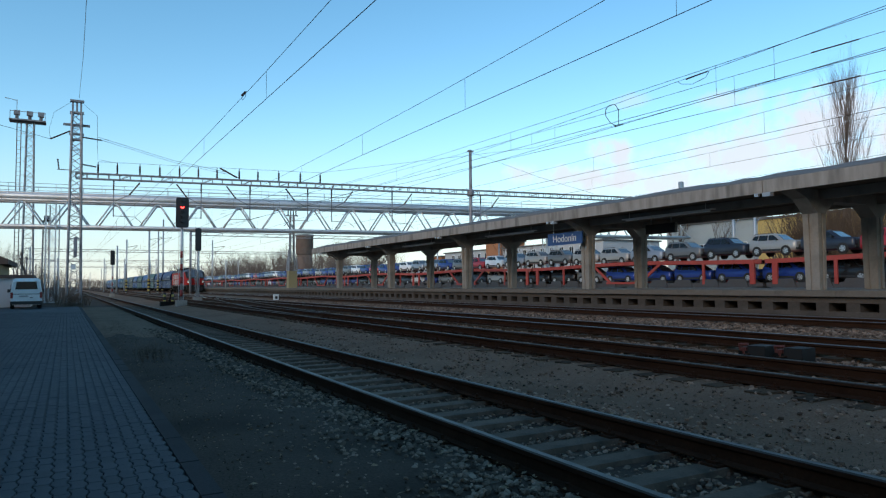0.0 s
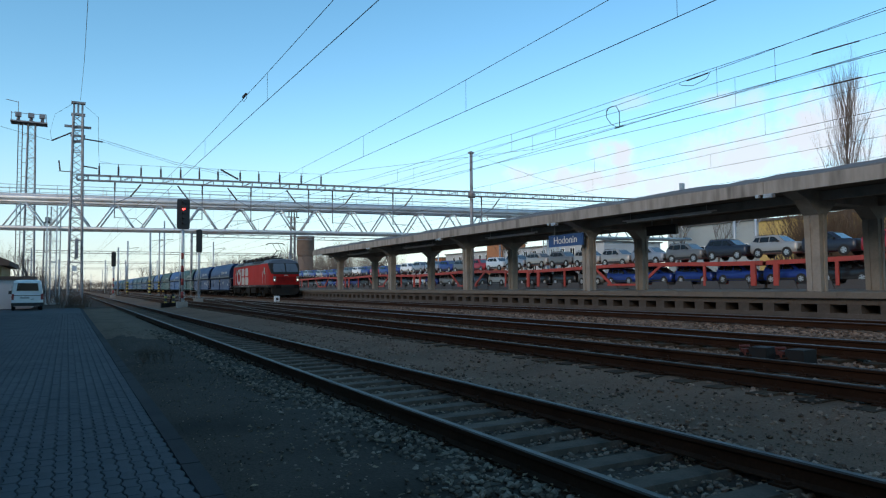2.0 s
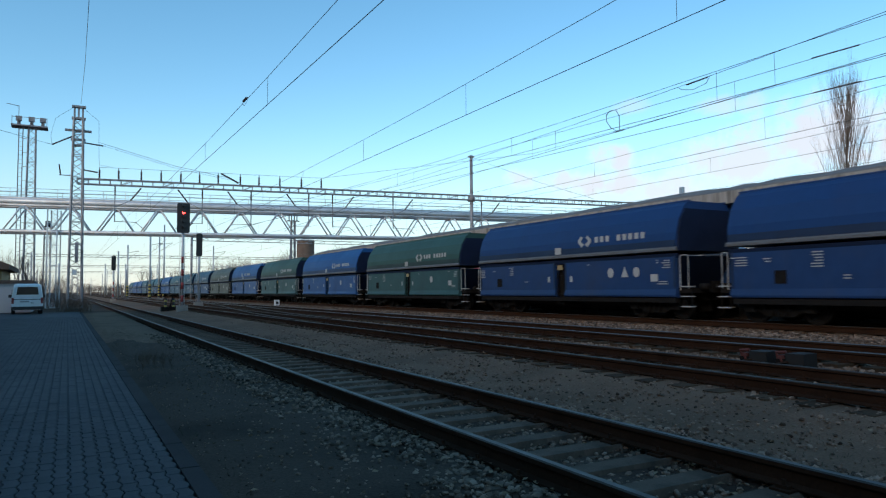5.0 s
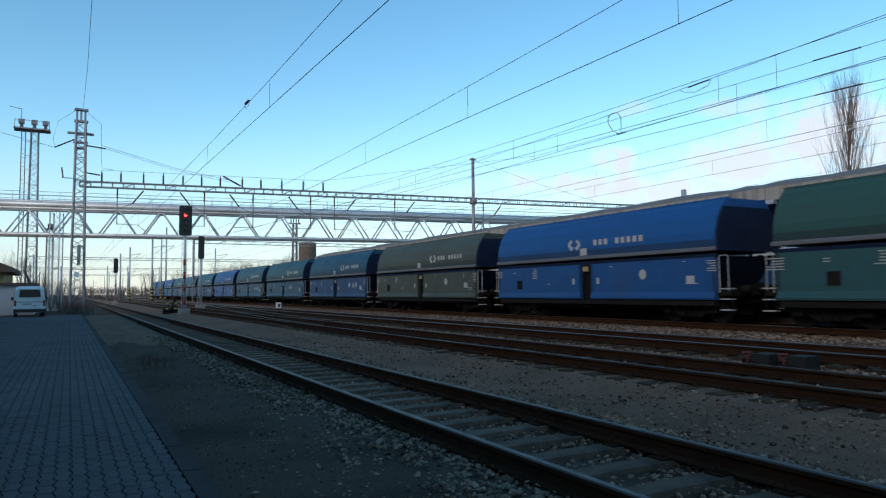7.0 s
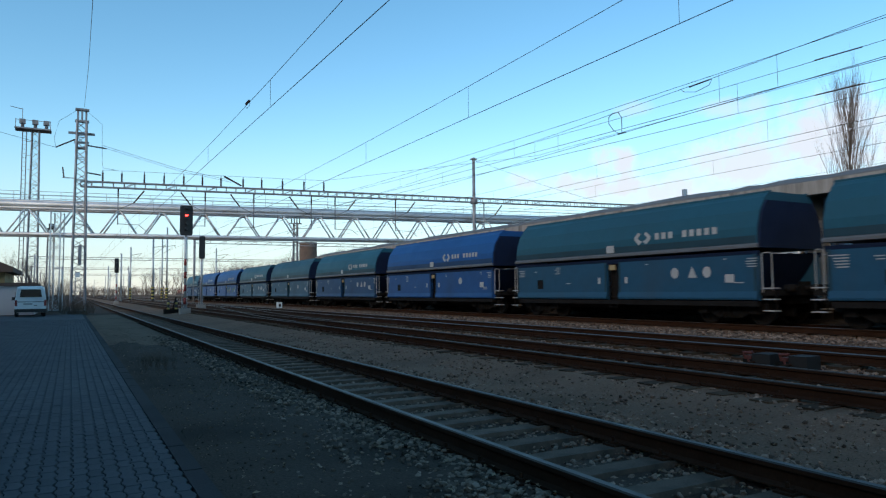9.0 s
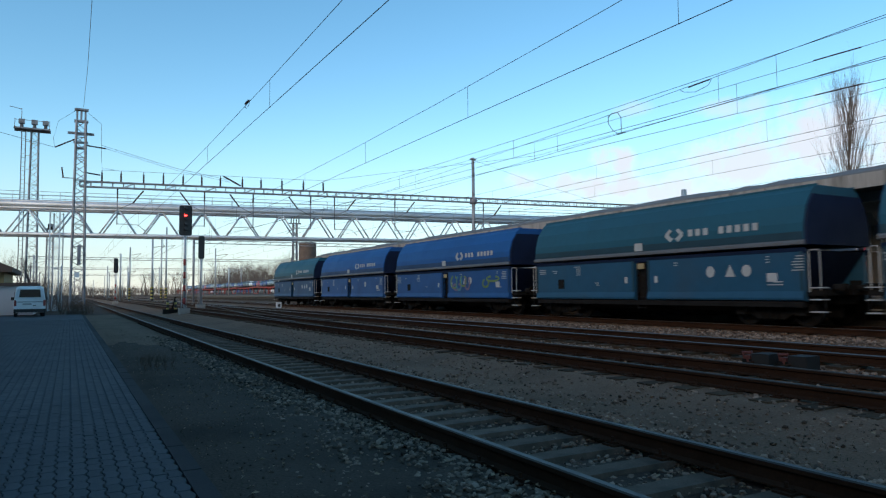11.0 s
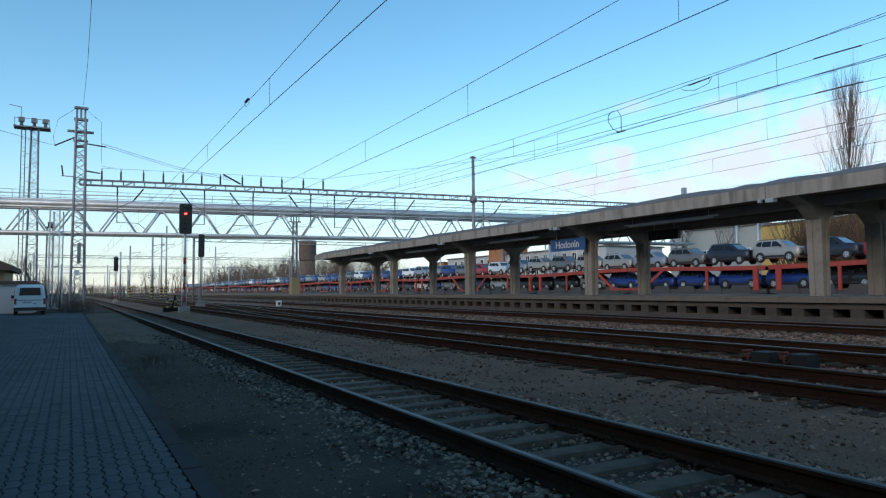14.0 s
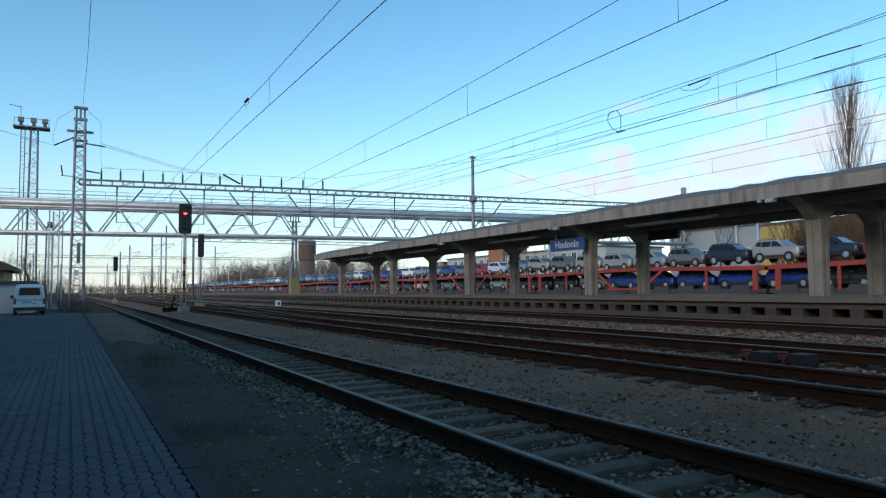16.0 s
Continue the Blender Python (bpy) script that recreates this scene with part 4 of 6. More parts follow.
        box(bm, -1.35, 1.35, min(e * (LE + 0.05), e * (LE - 0.9)), max(e * (LE + 0.05), e * (LE - 0.9)), 0.86, 1.02)
        part("end_platform", bm, M["under"], w)
        for s in (-1, 1):
            bm = B()
            tube(bm, [(s * 1.42, e * (L + 0.08), 0.95), (s * 1.42, e * (L + 0.08), 2.02), (s * 1.40, e * (L + 0.14), 2.06), (s * 1.36, e * (L + 0.30), 2.06), (s * 1.35, e * (L + 0.34), 2.02), (s * 1.35, e * (L + 0.34), 1.0)], 0.015, 6)
            part("hand_rail", bm, M["rail_white"], w)
            bm = B()
            for z in (0.42, 0.74, 1.05):
                box(bm, s * 1.30 - 0.13, s * 1.30 + 0.13, e * (LE - 0.10) - 0.18, e * (LE - 0.10) + 0.18, z, z + 0.03)
            part("step", bm, M["rail_white"], w)
            bm = B()
            for q in (-0.16, 0.16):
                box(bm, s * 1.30 - 0.02, s * 1.30 + 0.02, e * (LE - 0.10) + q - 0.012, e * (LE - 0.10) + q + 0.012, 0.40, 1.0)
            part("step_hanger", bm, M["under"], w)
        buffers(w, e * (LE + 0.05), e, M["under"])
        bm = B()
        tube(bm, [(0, e * LE, 1.02), (0, e * (LE + 0.6), 1.0)], 0.06, 6)
        part("coupling", bm, M["under"], w)
        bogie(w, e * 4.55, 1.8, 0.46, WHEEL, 2.7)
    bm = B()
    box(bm, -0.45, 0.45, -LE + 0.1, LE - 0.1, 0.62, 0.95)
    box(bm, -0.06, 0.06, -LE + 0.3, LE - 0.3, 0.25, 0.70)
    for y in (-1.9, 1.9):
        prism(bm, [(-1.25, 0.95), (1.25, 0.95), (0.8, 0.40), (-0.8, 0.40)], "y", y - 1.2, y + 1.2)
    part("underframe", bm, M["under"], w)
    return w


TRAIN = []
LOCO = build_locomotive()
WAGON_LOOKS = [("navy", 1, 2), ("navy", 1, 3), ("green", 1, 1), ("blue", 1, 1), ("green", 1, 1), ("blue", 2, 1), ("grey", 1, 1), ("steel", 1, 3), ("teal", 1, 2),
               ("teal", 1, 3), ("blue", 1, 1), ("tealblue", 1, 3), ("teal", 0, 1), ("teal", 1, 3), ("blue", 1, 2), ("blue", 1, 1), ("tealblue", 1, 3)]
for _i, (_c, _w, _m) in enumerate(WAGON_LOOKS):
    TRAIN.append((build_wagon(_c, _w, _m, 100 + _i), PITCH * (_i + 0.5)))
TRAIN.append((LOCO, -9.49))


# ---- lattice work ----
def lattice_mast(bm, x, y, z0, z1, w0, w1, bays, chord=0.09, lace=0.05):
    """Square lattice tower with crossed lacing on all four faces."""
    def corner(i, t):
        w = (w0 + (w1 - w0) * t) / 2
        sx, sy = ((-1, -1), (1, -1), (1, 1), (-1, 1))[i % 4]
        return Vector((x + sx * w, y + sy * w, z0 + (z1 - z0) * t))
    for i in range(4):
        beam(bm, corner(i, 0), corner(i, 1), chord)
    for b in range(bays):
        t0, t1 = b / bays, (b + 1) / bays
        for i in range(4):
            a, c = (i, i + 1) if b % 2 else (i + 1, i)
            beam(bm, corner(a, t0), corner(c, t1), lace, lace * 0.5)
            if b % 3 == 0:
                beam(bm, corner(i, t0), corner(i + 1, t0), lace, lace * 0.5)


def insulator(bm, p, q, r=0.07, n=7, mi=0):
    """A ribbed insulator from p to q."""
    p, q = Vector(p), Vector(q)
    pts, rs = [], []
    for k in range(2 * n + 1):
        pts.append(p.lerp(q, k / (2 * n)))
        rs.append(r if k % 2 else r * 0.6)
    tube(bm, pts, rs, 6, mi)


# ---- catenary gantry ----
GA, GB, GC = Vector((0.52, 58.31, 9.50)), Vector((32.77, 53.54, 9.50)), Vector((50.5, 50.92, 9.50))
GDIR = (GB - GA).normalized()


def build_gantry():
    g = thing("catenary_gantry", "long steel lattice catenary gantry across the tracks", "catenary gantry", pose(0, 0, 0))
    bm = B()
    lattice_mast(bm, 0.52, 58.31, -0.4, 14.3, 0.95, 0.62, 26, 0.13, 0.085)
    mast = part("lattice_mast", bm, M["mast"], g)
    bm = B()
    for p in ((-0.9, 13.3), (-0.5, 12.6)):
        box(bm, 0.52 + p[0], 0.52 - p[0], 58.2, 58.4, p[1], p[1] + 0.16)
    box(bm, 0.15, 0.9, 58.0, 58.6, 12.2, 12.3)
    for dx in (-0.28, 0, 0.28):
        beam(bm, (0.52 + dx, 58.31, 14.3), (0.52 + dx, 58.31, 15.2), 0.14)
    box(bm, 0.05, 1.0, 58.1, 58.5, 15.15, 15.3)
    box(bm, 0.05, 1.0, 58.1, 58.5, 14.25, 14.4)
    part("switch_gear", bm, M["mast"], mast)
    bm = B()
    box(bm, -0.15, 1.2, 57.65, 58.97, -0.5, -0.15)
    part("footing", bm, M["concrete_dark"], g, bevel=0.04)
    for a, b in (((0.9, 58.31, 12.5), (2.25, 58.2, 12.35)), ((0.9, 58.31, 10.4), (1.9, 58.2, 10.25)),
                 ((0.1, 58.31, 12.9), (-1.2, 58.5, 12.2)), ((-0.6, 58.3, 9.9), (-0.7, 58.3, 10.7))):
        bm = B()
        insulator(bm, a, b)
        part("arm_insulator", bm, M["insulator"], mast)
    bm = B()
    beam(bm, (0.1, 58.31, 9.9), (-0.7, 58.3, 9.9), 0.06)
    part("insulator_bracket", bm, M["mast"], mast)
    bm = B()   # notices and boxes on the mast
    box(bm, 0.46, 0.70, 57.72, 57.8, 3.3, 4.8)
    part("equipment_panel", bm, M["mast"], mast)
    bm = B()
    box(bm, 0.3, 0.62, 57.70, 57.74, 2.35, 2.75)
    part("warning_plate", bm, M["white"], mast)
    bm = B()
    tube(bm, [(32.77, 53.54, -0.2), (32.77, 53.54, 13.5)], [0.19, 0.14], 10)
    tube(bm, [(32.77, 53.54, 9.15), (32.77, 53.54, 9.75)], 0.34, 10)
    box(bm, 32.5, 33.05, 53.4, 53.7, 13.3, 13.42)
    part("tubular_mast", bm, M["mast"], g)
    # the beam: four chords with lacing
    for name, a, b in (("beam", GA, GB), ("beam", GB, GC)):
        bm = B()
        d = (b - a)
        side = Vector((GDIR.y, -GDIR.x, 0))
        n = int(d.length / 0.75)
        for s in (-0.22, 0.22):
            for z in (-0.2, 0.2):
                beam(bm, a + side * s + Vector((0, 0, z)), b + side * s + Vector((0, 0, z)), 0.085)
            for k in range(n + 1):
                p = a + d * (k / n) + side * s
                beam(bm, p + Vector((0, 0, -0.2)), p + Vector((0, 0, 0.2)), 0.05)
                if k < n and k % 4 == 0:
                    q = a + d * ((k + 1) / n) + side * s
                    beam(bm, p + Vector((0, 0, -0.2)), q + Vector((0, 0, 0.2)), 0.04)
        part(name, bm, M["mast"], g)
    for s in (1.51, 2.85, 4.46, 5.9, 7.36, 8.77, 10.2, 11.93, 13.42, 15.12, 16.91, 18.6):
        p = GA + GDIR * s
        bm = B()
        insulator(bm, p + Vector((0, 0, 0.24)), p + Vector((0, 0, 0.95)), 0.09, 5)
        tube(bm, [p + Vector((0, 0, 0.9)), p + Vector((0, 0, 1.15))], 0.03, 5)
        part("post_insulator", bm, M["insulator"], g)
    # drop posts and steady arms over each track
    for s, toward in ((2.62, 1), (9.0, -1), (12.8, -1), (17.54, -1), (19.58, 1), (25.0, 1), (33.6, 1)):
        p = GA + GDIR * s
        bm = B()
        beam(bm, p + Vector((0, 0, -0.2)), p + Vector((0, 0, -3.05)), 0.07)
        tube(bm, [p + Vector((0, 0, -3.0)), p + GDIR * toward * 1.5 + Vector((0, 0, -3.05)), p + GDIR * toward * 2.0 + Vector((0, 0, -3.5))], 0.025, 5)
        tube(bm, [p + Vector((0, 0, -1.9)), p + GDIR * toward * 1.1 + Vector((0, 0, -1.35))], 0.03, 5)
        part("drop_post", bm, M["mast"], g)
        bm = B()
        insulator(bm, p + GDIR * toward * 1.1 + Vector((0, 0, -1.35)), p + GDIR * toward * 1.85 + Vector((0, 0, -0.35)), 0.075, 6)
        part("stay_insulator", bm, M["insulator"], g)
        bm = B()
        insulator(bm, p + Vector((0, 0, -0.25)), p + Vector((0, 0, -1.0)), 0.075, 5)
        part("insulator", bm, M["insulator"], g)
    bm = B()
    p = GA + GDIR * 11.4
    insulator(bm, p + Vector((-1.0, 0, 1.1)), p + Vector((0.4, 0, 0.4)), 0.09, 8)
    part("strain_insulator", bm, M["insulator"], g)
    return g


build_gantry()

# ---- overhead wires ----
WIRES = thing("overhead_wires", "dark copper overhead contact and catenary wires", "overhead wires", pose(0, 0, 0))


def wire(points, r, name="wire"):
    bm = B()
    tube(bm, points, r, 5, cap=False)
    return part(name, bm, M["wire"], WIRES)


def sag(y):
    return 0.53 + 0.0007 * (((y - 26 + 31) % 62) - 31) ** 2


def catenary(x, z, y0=-40.0, y1=420.0, first=3.2, r=0.0078, lean=0.0, lift=0.0, pitch=7.6):
    ys = list(np.arange(y0, min(y1, 130), 6.2)) + list(np.arange(130, y1, 15.5))
    wire([(x + lean * (y - 15), y, z) for y in ys], r, "contact_wire")
    wire([(x + lean * (y - 15), y, z + lift + sag(y)) for y in ys], r * 0.85, "messenger_wire")
    y = first
    while y < 130:
        wire([(x + lean * (y - 15), y, z), (x + lean * (y - 15), y, z + lift + sag(y))], 0.0045, "dropper")
        y += pitch


catenary(3.93, 5.30, first=15.3 - 7.6, lean=-0.009, lift=0.03)
catenary(8.5, 5.32, first=14.1 - 6.6, lift=0.14, pitch=6.6)
catenary(13.42, 5.42, first=9.2)
catenary(12.95, 5.42, y1=58, first=10.6, lean=-0.075)                 # the crossover's own wires
catenary(14.7, 5.60, y1=58, first=11.5, lean=-0.115, lift=0.10)
catenary(18.39, 5.50, first=13.0)
catenary(29.3, 5.6, first=12.0)
catenary(24.5, 6.05, y1=54, first=20.0, lift=0.05)
catenary(34.0, 6.1, first=15.0)
# feeders to the mast
wire([(-30, 46, 15.2), (-12, 52, 13.4), (-1.2, 58.5, 12.2)], 0.014, "feeder")
wire([(1.9, 58.2, 12.6), (7.3, 57.0, 11.0), (11.4, 56.7, 10.3)], 0.014, "feeder")
wire([(1.9, 58.2, 12.45), (7.3, 57.0, 10.85), (11.4, 56.7, 10.15)], 0.012, "feeder")
wire([(0.65, 58.0, 15.4), (0.6, 40, 13.2), (0.45, 20, 11.6), (0.2, 0, 11.2), (0, -20, 11.6)], 0.012, "feeder")
wire([(1.0, 58.2, 15.0), (1.9, 58.0, 14.2), (1.95, 58.0, 11.5), (2.0, 58, 10.8), (2.9, 57.9, 10.68)], 0.012, "jumper")
wire([(0.1, 58.3, 15.1), (-1.0, 58.3, 14.2), (-1.3, 58.4, 12.9), (-1.2, 58.5, 12.2)], 0.012, "jumper")
wire([GA + GDIR * s + Vector((0, 0, 1.15)) for s in (1.5, 4.46, 7.36, 10.2, 13.42, 16.9, 18.6)], 0.012, "feeder")
wire([GA + GDIR * 18.6 + Vector((0, 0, 1.15)), (30, 40, 11), (34, 20, 12)], 0.012, "feeder")
wire([(32.77, 53.5, 13.3), (40, 52.6, 11.3), (46, 51.6, 9.9)], 0.012, "stay")


def wire_gear():
    # section insulators and jumper loops
    bm = B()
    insulator(bm, (3.92, 17.35, 5.98), (3.92, 17.75, 5.98), 0.035, 5)
    tube(bm, [(3.92, 17.25, 5.97), (3.92, 17.35, 5.85), (3.92, 17.65, 5.84), (3.92, 17.85, 5.97)], 0.006, 5)
    part("section_insulator", bm, M["insulator"], WIRES)
    bm = B()
    z = 5.42 + sag(11.3)
    insulator(bm, (13.42, 10.95, z), (13.42, 11.6, z - 0.02), 0.020, 7)
    tube(bm, [(13.42, 10.9, z), (13.42, 11.0, z - 0.13), (13.42, 11.4, z - 0.19), (13.42, 11.75, z - 0.1), (13.42, 11.85, z - 0.02)], 0.007, 5)
    part("section_insulator", bm, M["insulator"], WIRES)
    for z in (5.60, 5.60 + 0.10 + sag(9.0)):     # long rod insulators in the crossover's wires
        bm = B()
        insulator(bm, (14.7 - 0.115 * (9.55 - 15), 9.55, z), (14.7 - 0.115 * (8.5 - 15), 8.5, z + 0.01), 0.020, 14)
        part("section_insulator", bm, M["insulator"], WIRES)
    bm = B()   # jumper loop between messenger and contact wire
    z0, z1, yc = 5.42, 5.42 + sag(14.2), 14.1
    tube(bm, [(13.42, yc - 0.05, z0), (13.40, yc + 0.18, z0 + 0.14), (13.36, yc + 0.32, z0 + 0.36), (13.30, yc + 0.25, z1 - 0.10), (13.20, yc, z1 - 0.06), (13.15, yc - 0.28, z1 - 0.10), (13.2, yc - 0.36, z0 + 0.36), (13.35, yc - 0.2, z0 + 0.12), (13.42, yc - 0.12, z0)], 0.010, 5)
    tube(bm, [(13.42, yc + 0.30, z1 + 0.01), (13.32, yc + 0.24, z1 - 0.10)], 0.010, 5)
    insulator(bm, (13.42, yc - 0.30, z0), (13.42, yc + 0.05, z0), 0.022, 4)
    part("jumper_loop", bm, M["wire"], WIRES)


wire_gear()

# ---- pipe bridge ----
def build_pipe_bridge():
    A_ = Vector((-5.72, 75.0, 0))
    d = Vector((0.987, -0.161, 0)).normalized()
    side = Vector((d.y, -d.x, 0))
    s0, s1 = -26.0, 78.0
    g = thing("pipe_bridge", "silver-grey tubular steel pipe bridge spanning the yard", "pipe bridge", pose(0, 0, 0))

    def at(s, off, z):
        return A_ + d * s + side * off + Vector((0, 0, z))
    for off in (-0.9, 0.9):
        bm = B()
        tube(bm, [at(s0, off, 6.75), at(s1, off, 6.75)], 0.17, 10)
        part("lower_chord", bm, M["pipe"], g)
        bm = B()
        tube(bm, [at(s0, off, 9.55), at(s1, off, 9.55)], 0.27, 12)
        part("main_pipe", bm, M["pipe"], g)
        bm = B()
        tube(bm, [at(s0, off, 9.20), at(s1, off, 9.20)], 0.14, 8)
        part("upper_chord", bm, M["pipe"], g)
        k = 0
        s = 2.21 - 3.88 * 7
        while s < s1 - 2:
            for e in (-1, 1):
                bm = B()
                tube(bm, [at(s + e * 0.12, off, 9.15), at(s + e * 1.66, off, 6.80)], 0.078, 7)
                part("diagonal", bm, M["pipe"], g)
            bm = B()
            p, q = at(s, off, 9.15), at(s, off, 9.15)
            box(bm, p.x - 0.28, p.x + 0.28, p.y - 0.03, p.y + 0.03, 8.95, 9.3)
            part("gusset", bm, M["pipe"], g)
            s += 3.88
    bm = B()
    tube(bm, [at(s0, 0.2, 9.92), at(s1, 0.2, 9.92)], 0.14, 10)
    part("insulated_pipe", bm, M["galv"], g)
    for off in (-1.2, 1.2):
        bm = B()
        for z in (10.35, 10.72):
            tube(bm, [at(s0, off, z), at(s1, off, z)], 0.022, 5)
        s = s0
        while s < s1:
            tube(bm, [at(s, off, 9.7), at(s, off, 10.74)], 0.022, 5)
            s += 1.94
        part("hand_rail", bm, M["galv"], g)
    # lattice legs
    for s in (4.6, 58.0):
        for off in (-0.9, 0.9):
            p = at(s, off, 0)
            bm = B()
            lattice_mast(bm, p.x, p.y, -0.4, 8.9, 0.8, 0.8, 14, 0.10, 0.05)
            part("lattice_leg", bm, M["pipe"], g)


build_pipe_bridge()


def build_light_tower():
    t = thing("floodlight_tower", "tall lattice floodlight tower beside the yard", "light tower", pose(-4.0, 90, 0))
    bm = B()
    lattice_mast(bm, 0.15, 0, -0.4, 19.9, 1.15, 0.7, 26, 0.13, 0.08)
    part("lattice_mast", bm, M["mast"], t)
    bm = B()
    for x in (-0.75, -1.15):
        beam(bm, (x, 0, -0.4), (x, 0, 20.0), 0.10)
    for k in range(40):
        beam(bm, (-0.75, 0, 0.2 + 0.5 * k), (-1.15, 0, 0.2 + 0.5 * k), 0.04)
    for k in range(12):
        beam(bm, (-0.75, 0, 1 + 1.6 * k), (-0.3, 0, 1 + 1.6 * k), 0.05)
    part("ladder", bm, M["mast"], t)
    bm = B()
    box(bm, -1.9, 1.7, -0.9, 0.9, 19.9, 20.05)
    for x in (-1.8, 1.6):
        beam(bm, (x, -0.8, 20.0), (x, -0.8, 21.0), 0.06)
    beam(bm, (-1.8, -0.8, 20.9), (1.6, -0.8, 20.9), 0.05)
    part("platform", bm, M["mast"], t)
    for x in (-1.15, 0.1, 1.2):
        bm = B()
        tube(bm, [(x, -0.4, 20.1), (x, -0.4, 20.7)], 0.18, 8)
        box(bm, x - 0.30, x + 0.30, -0.85, -0.40, 20.5, 21.0)
        part("floodlight", bm, M["mast"], t, "unlit grey floodlight", bevel=0.05)
    bm = B()
    beam(bm, (-1.2, 0, 20.0), (-1.2, 0, 22.4), 0.06)
    beam(bm, (-1.2, 0, 22.3), (-2.4, 0, 22.5), 0.06)
    part("davit", bm, M["mast"], t)
    t2 = thing("lattice_tower", "grey lattice mast in the yard behind the bridge", "lattice mast", pose(-2.0, 95, 0))
    bm = B()
    lattice_mast(bm, -0.2, 0, -0.4, 9.0, 0.8, 0.6, 14, 0.12, 0.085)
    part("lattice_mast", bm, M["mast"], t2)
    bm = B()
    box(bm, -0.8, 0.5, -0.5, 0.5, 9.0, 9.1)
    tube(bm, [(-0.15, 0, 9.1), (-0.15, 0, 9.7)], 0.3, 8)
    part("lamp_head", bm, M["sole_grey"], t2)


build_light_tower()


# ---- signals and posts ----
M["stripe_y"] = surf("warning_yellow", (0.42, 0.32, 0.08), 0.6, vary=0.15, bump=0.05)
M["rusty_red"] = surf("rusty_red_paint", (0.11, 0.028, 0.022), 0.8, vary=0.3, bump=0.1)
M["signal_red"] = surf("signal_pole_red", (0.30, 0.035, 0.03), 0.6, vary=0.15, bump=0.05)


def build_signal(x, y, z0, z1, head, lit, front, striped, label):
    s = thing("light_signal", label, "railway signal", pose(x, y, z0))
    h = z1 - z0
    w = head[0]
    bm = B()
    tube(bm, [(0, 0.12, 0), (0, 0.12, h - 0.3)], 0.085, 10)
    pole = part("pole", bm, M["galv"], s)
    if striped:
        for k in range(int((h - head[1] - 1.0) / 0.9)):
            bm = B()
            tube(bm, [(0, 0.12, 0.9 * k + 0.7), (0, 0.12, 0.9 * k + 1.15)], 0.092, 10)
            part("red_band", bm, M["signal_red"], pole)
    bm = B()
    box(bm, -0.35, 0.35, -0.22, 0.48, -0.2, 0.45)
    part("base", bm, M["concrete"], s, bevel=0.04)
    bm = B()
    r = w / 2
    prism(bm, [(-r + 0.08, h - head[1]), (r - 0.08, h - head[1]), (r, h - head[1] + 0.1), (r, h - 0.1), (r - 0.08, h), (-r + 0.08, h), (-r, h - 0.1), (-r, h - head[1] + 0.1)], "y", -0.06, 0.0)
    board = part("backboard", bm, M["black"], s)
    n = 5
    for k in range(n):
        z = h - head[1] * (0.14 + 0.175 * k)
        on = lit and k == 1
        bm = B()
        tube(bm, [(0, front * 0.02 - 0.04, z), (0, front * 0.10 - 0.04, z)], 0.10, 14)
        lens = part("lens", bm, M["red_lamp"] if on else M["black"], board)
        bm = B()
        tube(bm, [(0, front * 0.05 - 0.04, z + 0.11), (0, front * 0.32 - 0.04, z + 0.12)], [0.13, 0.11], 8)
        part("hood", bm, M["black"], board)
    bm = B()
    box(bm, -r * 0.7, r * 0.7, 0.0, 0.2, h - head[1] + 0.1, h - 0.15)
    part("lamp_case", bm, M["black"], board, bevel=0.02)
    bm = B()
    for q in (-0.16, 0.16):
        beam(bm, (q, 0.32, 0), (q, 0.32, h - 0.6), 0.03)
    for k in range(int(h / 0.35) - 1):
        beam(bm, (-0.16, 0.32, 0.4 + 0.35 * k), (0.16, 0.32, 0.4 + 0.35 * k), 0.02)
    part("ladder", bm, M["galv"], s)


build_signal(7.02, 50.0, -0.38, 7.21, (0.85, 2.1), True, -1, True, "tall light signal showing red on a striped pole")
build_signal(9.87, 60.95, -0.32, 6.0, (0.5, 1.95), False, 1, False, "dark light signal seen from its back")
build_signal(5.92, 110.0, -0.4, 6.3, (0.6, 2.1), False, -1, True, "distant unlit light signal with a red and white mast")


def build_post(x, y, h, r, striped, label, arm=0.0):
    p = thing("catenary_post", label, "catenary post", pose(x, y, -0.3), group="posts along the yard")
    bm = B()
    tube(bm, [(0, 0, 0), (0, 0, h)], [r, r * 0.75], 8)
    part("pole", bm, M["galv"], p)
    if arm:
        bm = B()
        tube(bm, [(0, 0, h - 1.6), (arm, 0, h - 1.2)], 0.05, 6)
        tube(bm, [(0, 0, h - 3.0), (arm, 0, h - 1.25)], 0.04, 6)
        part("cantilever", bm, M["mast"], p)
    if striped:
        for k in range(4):
            bm = B()
            tube(bm, [(0, 0, 0.2 + 0.6 * k), (0, 0, 0.5 + 0.6 * k)], r + 0.04, 8)
            part("dark_band", bm, M["black"], p)
            bm = B()
            tube(bm, [(0, 0, 0.5 + 0.6 * k), (0, 0, 0.8 + 0.6 * k)], r + 0.035, 8)
            part("yellow_band", bm, M["stripe_y"], p)


